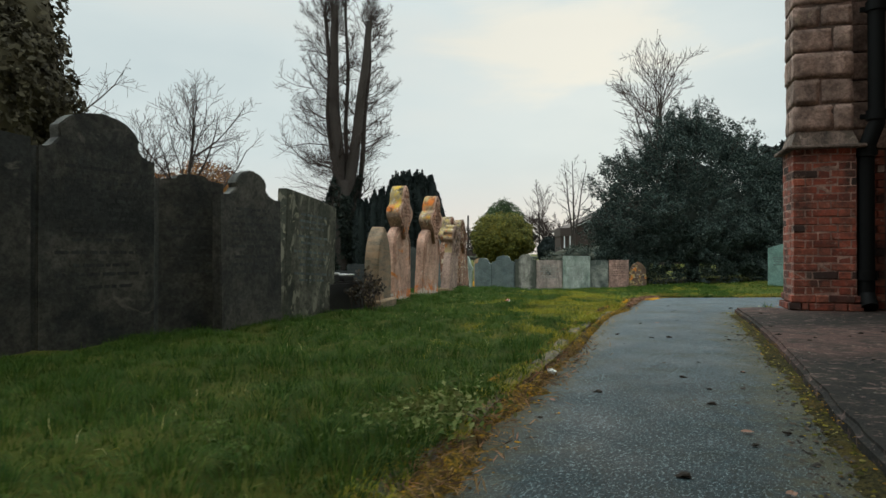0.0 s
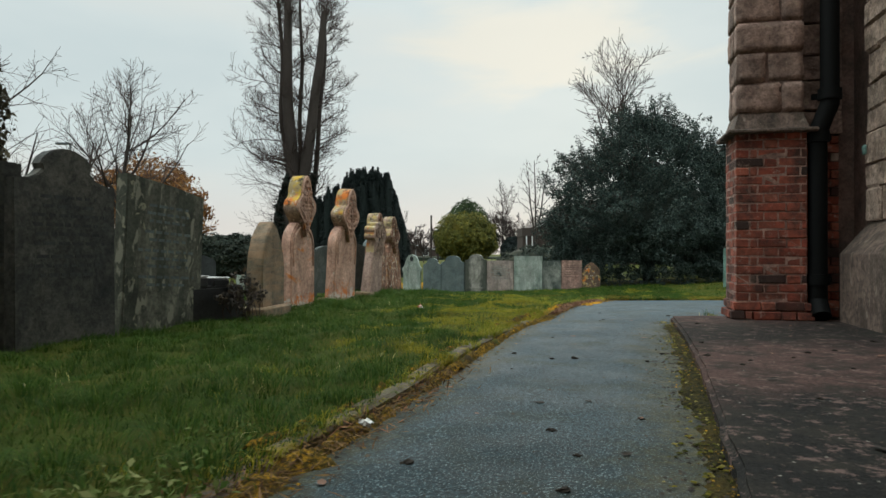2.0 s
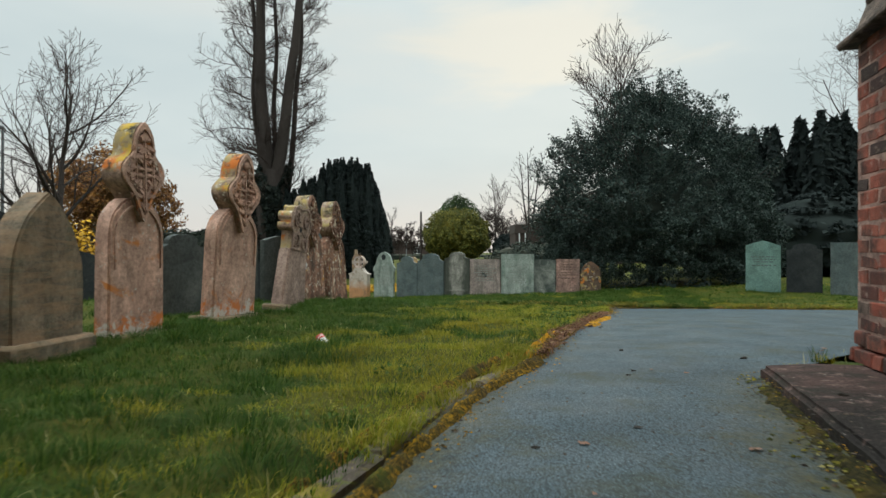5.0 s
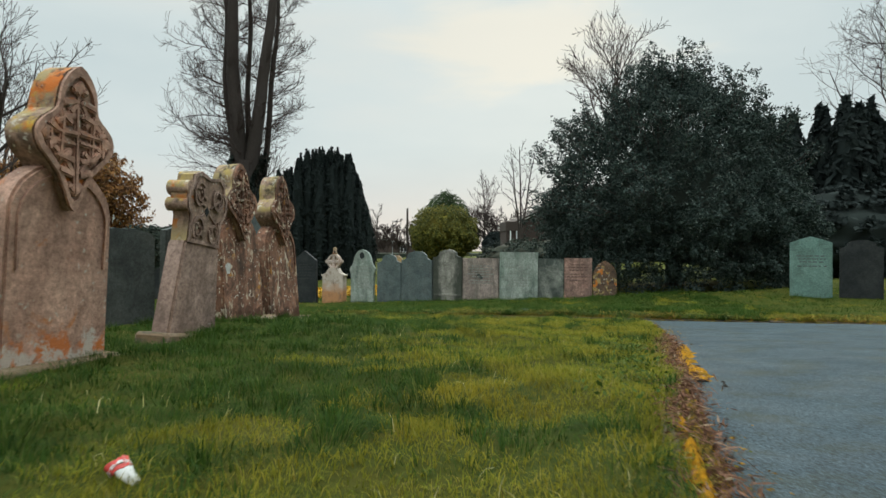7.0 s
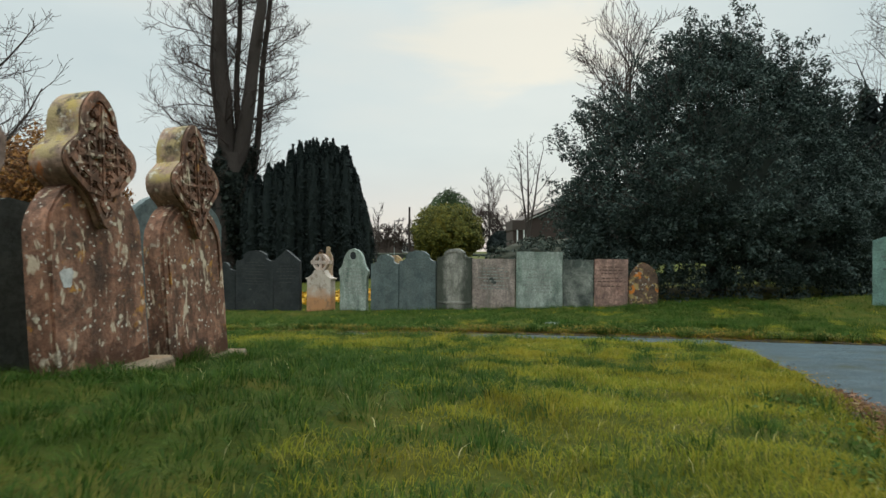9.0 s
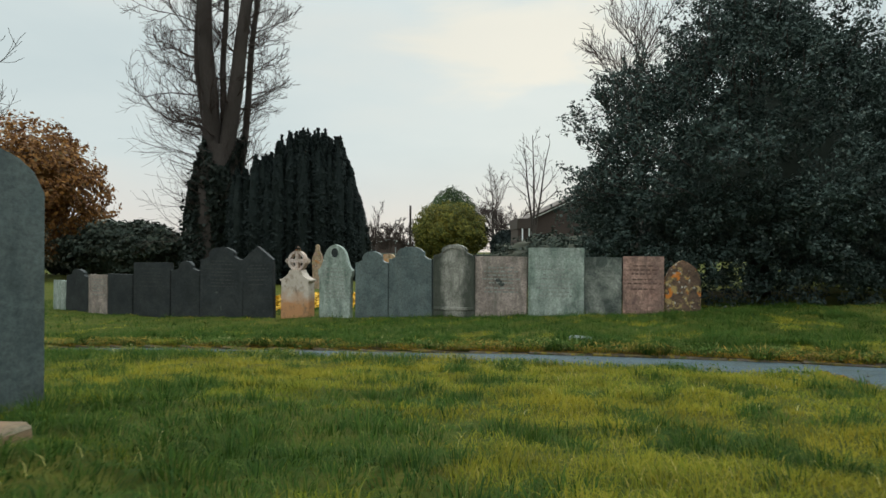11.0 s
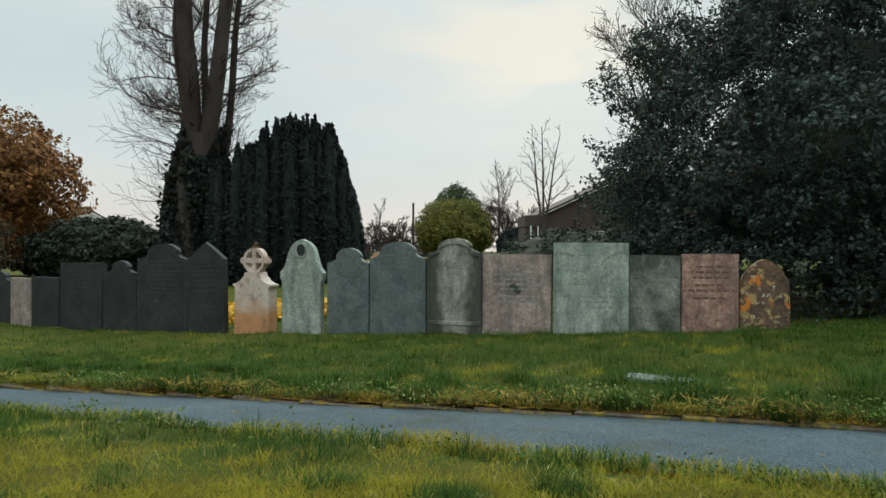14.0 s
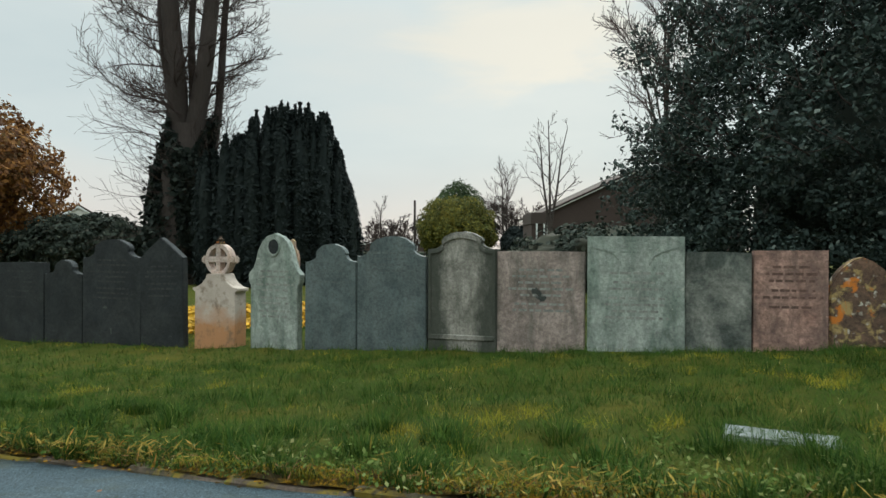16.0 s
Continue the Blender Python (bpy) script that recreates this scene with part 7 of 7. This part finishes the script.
moss_ribbon(df, 0.20, 0.0, 0.022, 0.035, 5, "ochre moss along the far path edge", lift=0.03, along=(0.3, 0.75))
moss_ribbon(dn, 0.06, 0.08, 0.022, 0.030, 6, "ochre moss along the near path edge", lift=0.0, along=(0.35, 1.0))

# straw and dead stalks caught along the kerb
rng = np.random.default_rng(61)
k = rng.integers(150, 480, 2600)
p = np.array(dl)[k] + rng.normal(0, 0.075, (2600, 2)) + (0.05, 0)
p = np.concatenate([p, (ground_array(p[:, 0], p[:, 1]) + rng.uniform(-0.004, 0.022, 2600))[:, None]], 1)
v, f = leaf_quads(p, np.tile((0, 0, 1.0), (2600, 1)), 0.005, rng, 1.6, 11.0)
tagged(part("straw", mesh_of("straw", v, f, STRAW)), "dead straw and stalks along the kerb", "straw", kind="stuff")
k = rng.integers(500, 1500, 1800)
p = np.array(df)[k] + rng.normal(0, 0.05, (1800, 2)) + (0.02, 0.06)
p = np.concatenate([p, (ground_array(p[:, 0], p[:, 1]) + rng.uniform(0.0, 0.05, 1800))[:, None]], 1)
v, f = leaf_quads(p, np.tile((0, 0, 1.0), (1800, 1)), 0.006, rng, 0.7, 11.0)
tagged(part("straw", mesh_of("straw", v, f, STRAW)), "dead straw and stalks along the far path edge", "straw", kind="stuff")
k = rng.integers(760, 1180, 4200)
p = np.array(dl)[k] + rng.normal(0, 0.045, (4200, 2)) + (0.03, 0)
p = np.concatenate([p, (ground_array(p[:, 0], p[:, 1]) + rng.uniform(0.0, 0.030, 4200))[:, None]], 1)
v, f = leaf_quads(p, np.tile((0, 0, 1.0), (4200, 1)), 0.007, rng, 1.2, 7.0)
tagged(part("straw", mesh_of("straw", v, f, LITTER_RED)), "reddish dead needles and stalks heaped along the kerb", "straw", kind="stuff")
FAR_SIDE = 1 if df[-1][0] > df[0][0] else -1
edge_grass("grass_edge", dl, 1, 16000, 21)
edge_grass("grass_edge", df, FAR_SIDE, 13000, 22, (0.2, 0.85), 0.06, 0.04)
edge_grass("grass_edge", df, FAR_SIDE, 12000, 24, (0.2, 0.85), 0.075, 0.04, LUSH)
edge_grass("grass_edge", dn, -FAR_SIDE, 10000, 25, (0.3, 1.0), 0.075, 0.02, LUSH)
edge_grass("grass_edge", dn, -FAR_SIDE, 8000, 23, (0.3, 1.0), 0.07)
scatter_lumps("grit", dense([church(-0.5, -0.3), church(-0.25, -5.2)], 900), 1500, 0.45, 0.006, MUD, "crumbs of soil and bark on the concrete", 9, lift=0.058, category="litter")


def weed(x, y, n, size, seed, material=None):
    rng = np.random.default_rng(seed)
    p = np.stack([rng.normal(0, size, n), rng.normal(0, size, n), rng.uniform(0.01, size * 0.9, n)], 1)
    v, f = leaf_quads(p, np.tile((0, 0, 1.0), (n, 1)), size * 0.15, rng, 0.8, 2.0)
    ob = part("weed", mesh_of("weed", v, f, material or WEED), None, None, m=pose(x, y, ground_z(x, y)))
    return tagged(ob, "low leafy weed in the grass", "weed", "weeds in the lawn", "stuff")


r = random.Random(77)
for x, y in ((-0.06, 2.22), (0.0, 2.42), (0.05, 2.66), (-0.12, 2.35), (-0.04, 2.55)):
    weed(x, y, 150, 0.095, int(x * 100) + 300, WEED_PALE)
for x, y in ((-0.55, 1.9), (-0.3, 2.1), (-0.02, 2.3), (0.06, 2.55), (0.12, 2.75), (-0.75, 2.2), (1.05, 6.3), (1.3, 7.2), (0.1, 3.2), (4.3, 15.6), (4.6, 16.0), (2.2, 17.05), (4.1, 18.2), (3.3, 18.75), (2.6, 18.6), (4.6, 17.7), (1.0, 19.3), (-0.4, 19.9), (0.2, 18.0), (2.70, 10.15), (2.86, 10.65), (2.58, 9.75), (2.55, 9.95), (2.80, 10.9), (3.1, 11.4), (3.2, 12.0), (2.3, 9.3)):
    weed(x, y, r.randint(50, 90), r.uniform(0.06, 0.10), r.randint(0, 999))

for k in range(230):
    if k % 5:
        q = df[int(np.searchsorted([p[0] for p in df], r.uniform(-3.2, 6.8)))]
        away = r.uniform(-0.05, 0.30)
    else:
        q = dn[int(np.searchsorted([p[0] for p in dn], r.uniform(-3.5, 4.4)))]
        away = -r.uniform(0.02, 0.22)
    weed(q[0] + 0.4 * away, q[1] + away, r.randint(30, 70), r.uniform(0.035, 0.10), r.randint(0, 9999), (WEED, WEED, WEED_PALE)[k % 3])
for k in range(80):
    q = df[int(np.searchsorted([p[0] for p in df], r.uniform(-2.5, 6.5)))]
    away = r.uniform(0.0, 0.9)
    rngk = np.random.default_rng(900 + k)
    n = 170
    a0, rr = rngk.uniform(0, 6.28, n), 0.11 * np.sqrt(rngk.random(n))
    hh = rngk.uniform(0.05, 0.13, n)
    blades("grass_tuft", q[0] + 0.4 * away + rr * np.cos(a0), q[1] + 0.03 + away + rr * np.sin(a0), hh, hh * rngk.uniform(0.3, 1.1, n), a0 + rngk.normal(0, 0.5, n), rngk.uniform(0.004, 0.007, n), LUSH, False, "thick tuft of dark green grass by the far kerb")
# straw-coloured grass lying along the far kerb, in patches
rng = np.random.default_rng(71)
k = rng.integers(500, 1600, 9000)
p = np.array(df)[k] + np.stack([rng.normal(0, 0.05, 9000), np.abs(rng.normal(0, 0.13, 9000)) - 0.02], 1)
thick = np.array([noise.noise((a * 1.6, b * 1.6, 33)) for a, b in p])
p = p[rng.random(9000) < 0.35 + 1.4 * thick]
p = np.concatenate([p, (ground_array(p[:, 0], p[:, 1]) + rng.uniform(0.015, 0.085, len(p)))[:, None]], 1)
v, f = leaf_quads(p, np.tile((0, -0.4, 1.0), (len(p), 1)), 0.0075, rng, 0.5, 9.0)
tagged(part("straw", mesh_of("straw", v, f, STRAW_YELLOW)), "yellowed grass sprawling over the far kerb", "grass", kind="stuff")
# carpet of yellow leaves behind the row
rng = np.random.default_rng(14)
p = np.stack([rng.uniform(-2.2, 2.2, 2600), rng.uniform(25.0, 29.5, 2600), np.zeros(2600)], 1)
p[:, 2] = ground_array(p[:, 0], p[:, 1]) + rng.uniform(0.04, 0.10, 2600)
v, f = leaf_quads(p, np.tile((0, 0, 1.0), (2600, 1)), 0.09, rng, 1.0, 1.3)
tagged(part("leaf_carpet", mesh_of("leaf_carpet", v, f, YELLOW)), "fallen yellow leaves lying thick on the grass", "leaves", kind="stuff")

# crushed can-like packet on the lawn
lit = thing("litter", "crumpled red and white packet on the grass", "litter", pose(0.80, 8.33, ground_z(0.80, 8.33) + 0.03, 12, 22, -35) @ Matrix.Scale(0.78, 4))
def crumpled(x0, x1, r0, r1, seed):
    """A squashed, creased tube of card."""
    rr = random.Random(seed)
    b = rod((x0, 0, 0), (x1, 0, 0), r0, r1, 14)
    bmesh.ops.subdivide_edges(b, edges=b.edges[:], cuts=2)
    for q in b.verts:
        q.co.z = q.co.z * 0.6 + 0.004 * math.sin(q.co.x * 140 + q.co.y * 90)
        q.co += Vector((rr.uniform(-1, 1), rr.uniform(-1, 1), rr.uniform(-1, 1))) * 0.0025
    return b


part("wrapper", crumpled(-0.012, 0.058, 0.030, 0.012, 1), PAPER, lit)
part("printed_end", crumpled(-0.052, -0.013, 0.040, 0.032, 2), RED, lit, "red printed end")
part("band", crumpled(-0.036, -0.026, 0.0385, 0.0375, 3), PAPER, lit, "white printed band")
bm = box(0.062, 0.040, 0.016, 0, 0)
bmesh.ops.subdivide_edges(bm, edges=bm.edges[:], cuts=3, use_grid_fill=True)
rr = random.Random(8)
for v in bm.verts:
    v.co += Vector((rr.uniform(-1, 1) * 0.006, rr.uniform(-1, 1) * 0.006, rr.uniform(-0.3, 1) * 0.012 + 0.25 * abs(v.co.x)))
scrap = part("paper_scrap", bm, PAPER, None, m=pose(0.53, 3.40, 0.012, 10, 14, 60) @ Matrix.Scale(0.75, 4))
tagged(scrap, "crumpled white paper scrap on the kerb", "litter")
chip = part("stone_chip", slab([(-0.03, 0), (0.035, 0.004), (0.028, 0.035), (-0.022, 0.03)], 0.03, 0.004, 0, 0.004), SLATE_CHIP, None, m=pose(2.0, 4.03, ground_z(2.0, 4.03) - 0.006, 8, 0, 35) @ Matrix.Scale(0.62, 4))
tagged(chip, "pale chip of stone against the apron", "stone")
# fallen leaves and twigs on the paths
def leaf_mesh(size, seed):
    rr = random.Random(seed)
    b = bmesh.new()
    pts = [b.verts.new((math.cos(a) * size * rr.uniform(0.6, 1.2), math.sin(a) * size * 0.6 * rr.uniform(0.7, 1.1), 0.001 + rr.uniform(0, 0.006))) for a in np.linspace(0, 2 * math.pi, 8)[:-1]]
    c = b.verts.new((0, 0, 0.002))
    for i in range(len(pts)):
        b.faces.new((c, pts[i], pts[(i + 1) % len(pts)]))
    me = bpy.data.meshes.new("fallen_leaf")
    b.to_mesh(me)
    b.free()
    return me


lm = []
for k in range(4):
    me = leaf_mesh(0.03, k)
    me.materials.append(LEAF_DRY if k % 2 else MUD)
    lm.append(me)
r = random.Random(9)
for k in range(70):
    if k < 46:
        t = r.random()
        i = int(t * 70)
        q = L_LINE[i] * (u := r.uniform(0.05, 0.95)) + R_LINE[i] * (1 - u)
        drop = 0.016 - 0.02 * (1 - (2 * u - 1) ** 2)
    else:
        i = r.randint(60, 125)
        q = N_LINE[i] * (u := r.uniform(0.1, 0.9)) + F_LINE[i] * (1 - u)
        drop = 0.041 - 0.02 * (1 - (2 * u - 1) ** 2)
    ob = part("fallen_leaf", lm[k % 4], None, None, m=pose(q[0], q[1], ground_z(*q) - drop, r.uniform(-3, 3), r.uniform(-3, 3), r.uniform(0, 360)) @ Matrix.Scale(r.uniform(0.35, 0.95), 4))
    tagged(ob, "dry brown fallen leaf on the asphalt" if k % 2 else "dark rotted leaf on the asphalt", "leaf", "fallen leaves")
for k in range(26):
    u, v = church(r.uniform(-0.8, 0.6), r.uniform(-4.2, -0.2))
    if not bool(inside(APRON_POLY, np.array([u]), np.array([v]))[0]):
        continue
    ob = part("fallen_leaf", lm[k % 4], None, None, m=pose(u, v, 0.052, r.uniform(-8, 8), r.uniform(-8, 8), r.uniform(0, 360)) @ Matrix.Scale(r.uniform(0.4, 1.1), 4))
    tagged(ob, "dark rotted leaf on the concrete" if k % 2 == 0 else "dry brown fallen leaf on the concrete", "leaf", "fallen leaves")

# dark clods of wet leaves and soil on the asphalt and the concrete
def clod_mesh(seed):
    rr = random.Random(seed)
    b = bmesh.new()
    bmesh.ops.create_icosphere(b, subdivisions=2, radius=0.03)
    for v in b.verts:
        n = 1 + 0.9 * noise.noise(v.co * 45 + Vector((seed * 3, 0, 0)))
        v.co = Vector((v.co.x * n * rr.uniform(1.1, 1.25), v.co.y * n, max(-0.004, v.co.z * n * 0.42)))
    me = bpy.data.meshes.new("clod")
    b.to_mesh(me)
    b.free()
    me.materials.append(MUD_LUMP)
    return me


clods = [clod_mesh(k) for k in range(5)]
r = random.Random(19)
for k in range(58):
    if k < 36:
        i = int(r.random() ** 1.2 * 62) + 3
        u = r.random() ** 0.6
        q = L_LINE[i] * (1 - u) * 0.98 + R_LINE[i] * (1 - (1 - u) * 0.98)
        zz, on = ground_z(*q) - 0.012 + 0.02 * (1 - (2 * u - 1) ** 2) - 0.006, "asphalt"
    else:
        q = church(r.uniform(-0.75, 0.6), r.uniform(-4.4, -0.4))
        if not bool(inside(APRON_POLY, np.array([q[0]]), np.array([q[1]]))[0]):
            continue
        zz, on = 0.047, "concrete"
    ob = part("clod", clods[k % 5], None, None, m=pose(q[0], q[1], zz, 0, 0, r.uniform(0, 360)) @ Matrix.Scale(r.uniform(0.2, 0.62), 4))
    tagged(ob, "dark clod of wet leaves on the " + on, "litter", "clods of wet leaves")

# ---------------------------------------------------------------- bricks and blocks of the church
def block_mesh(w, d, h, seed, material, wob, bevel):
    rr = random.Random(seed)
    b = box(w, d, h, 0, bevel, w / 2, d / 2)
    for v in b.verts:
        v.co += Vector((rr.uniform(-wob, wob), rr.uniform(-wob, wob), rr.uniform(-wob, wob)))
    me = bpy.data.meshes.new("block")
    bmesh.ops.recalc_face_normals(b, faces=b.faces)
    b.to_mesh(me)
    b.free()
    me.materials.append(material)
    return me


def worn_block(w, d, h, seed, material):
    """A soft sandstone block: faces hollowed and edges rounded by weather."""
    b = box(w, d, h, 0, 0.013, w / 2, d / 2, 2)
    bmesh.ops.subdivide_edges(b, edges=[e for e in b.edges if e.calc_length() > 0.08], cuts=4, use_grid_fill=True)
    for v in b.verts:
        n = noise.noise((v.co.x * 7 + seed, v.co.y * 7, v.co.z * 7)) * 0.011 + noise.noise((v.co.x * 19, v.co.y * 19 + seed, v.co.z * 19)) * 0.006
        v.co.y += n * (1 if v.co.y < d / 2 else -1)
        v.co.x += n * (1 if v.co.x < w / 2 else -1) * 0.7
    me = bpy.data.meshes.new("block")
    bmesh.ops.recalc_face_normals(b, faces=b.faces)
    b.to_mesh(me)
    b.free()
    me.materials.append(material)
    me.polygons.foreach_set("use_smooth", np.ones(len(me.polygons), bool))
    return me


BR = {}
r = random.Random(31)


def brick(w, d, x, y, z, turn=0):
    key = (round(w, 3), round(d, 3), r.randint(0, 5))
    if key not in BR:
        BR[key] = block_mesh(w, d, 0.067, len(BR), BRICK, 0.004, 0.006)
    part("brick", BR[key], None, buttress, m=pose(x, y + r.uniform(-0.005, 0.001), z + r.uniform(-0.003, 0.003), r.uniform(-1, 1), r.uniform(-0.6, 0.6), turn))


course, C = 0, 0.0763
while course < 21:
    z = 0.005 + course * C
    proud = 0.045 if course == 0 else (0.025 if course == 1 else 0.0)
    odd = course % 2
    # face towards the path's start, alternate headers and stretchers
    x = -proud
    row = [0.215, 0.103, 0.215, 0.103] if odd else [0.103, 0.052, 0.215, 0.103, 0.215]
    for w in row:
        w = min(w, BW + proud - x)
        if w > 0.04:
            brick(w, 0.10, x, -proud, z)
        x += w + 0.011
    # the end face
    y = 0.112 - proud
    for w in ([0.215, 0.145] if odd else [0.103, 0.215, 0.04]):
        w = min(w, BD + proud - y)
        if w > 0.03:
            brick(0.10, w, -proud, y, z)
        y += w + 0.011
    course += 1

# brick return between the buttress and the nave wall
for course in range(21):
    x = BW + 0.005 if course % 2 else BW - 0.05
    for w in ((0.215, 0.12) if course % 2 else (0.103, 0.215, 0.06)):
        key = (round(w, 3), 0.1, r.randint(0, 2))
        if key not in BR:
            BR[key] = block_mesh(w, 0.1, 0.066, len(BR), BRICK, 0.0022, 0.004)
        part("brick", BR[key], None, wall, m=pose(x, 0.35 + r.uniform(-0.002, 0.002), 0.005 + course * C))
        x += w + 0.011
z = 0.01 + 21 * C
while z < 4.6:
    h = r.uniform(0.21, 0.28)
    part("block", block_mesh(0.42, 0.12, h - 0.01, int(z * 100), ASHLAR, 0.006, 0.012), None, wall, m=pose(BW - 0.04, 0.34, z))
    z += h

# sandstone blocks of the shaft above
z, k = BH + 0.16, 0
while z < 4.9:
    h = r.uniform(0.21, 0.28)
    ins = 0.012
    x = ins
    cuts = ([0.36, 0.28], [0.24, 0.40], [0.64])[k % 3]
    for w in cuts:
        w = min(w, BW - ins - x)
        me = worn_block(w - 0.006, 0.15, h - 0.007, 100 + k * 3 + int(50 * x), ASHLAR)
        part("block", me, None, buttress, m=pose(x, ins + r.uniform(-0.012, 0.012), z))
        x += w
    y = ins + 0.155
    for w in ([0.28] if k % 2 else [0.12, 0.155]):
        part("block", worn_block(0.15, w - 0.005, h - 0.007, 200 + k * 3, ASHLAR), None, buttress, m=pose(ins + r.uniform(-0.012, 0.012), y, z))
        y += w
    z += h
    k += 1
# rubble facing of the church wall
z, k = 0.83, 0
while z < 4.2:
    h = r.uniform(0.17, 0.30)
    y = -0.03
    while y > -6.0:
        w = r.uniform(0.25, 0.62)
        me = block_mesh(0.12, w - 0.014, h - 0.014, 300 + k, ASHLAR_PINK, 0.010, 0.014)
        part("block", me, None, wall, m=pose(WU - 0.03 + r.uniform(-0.012, 0.012), y - w, z))
        y -= w
        k += 1
    z += h
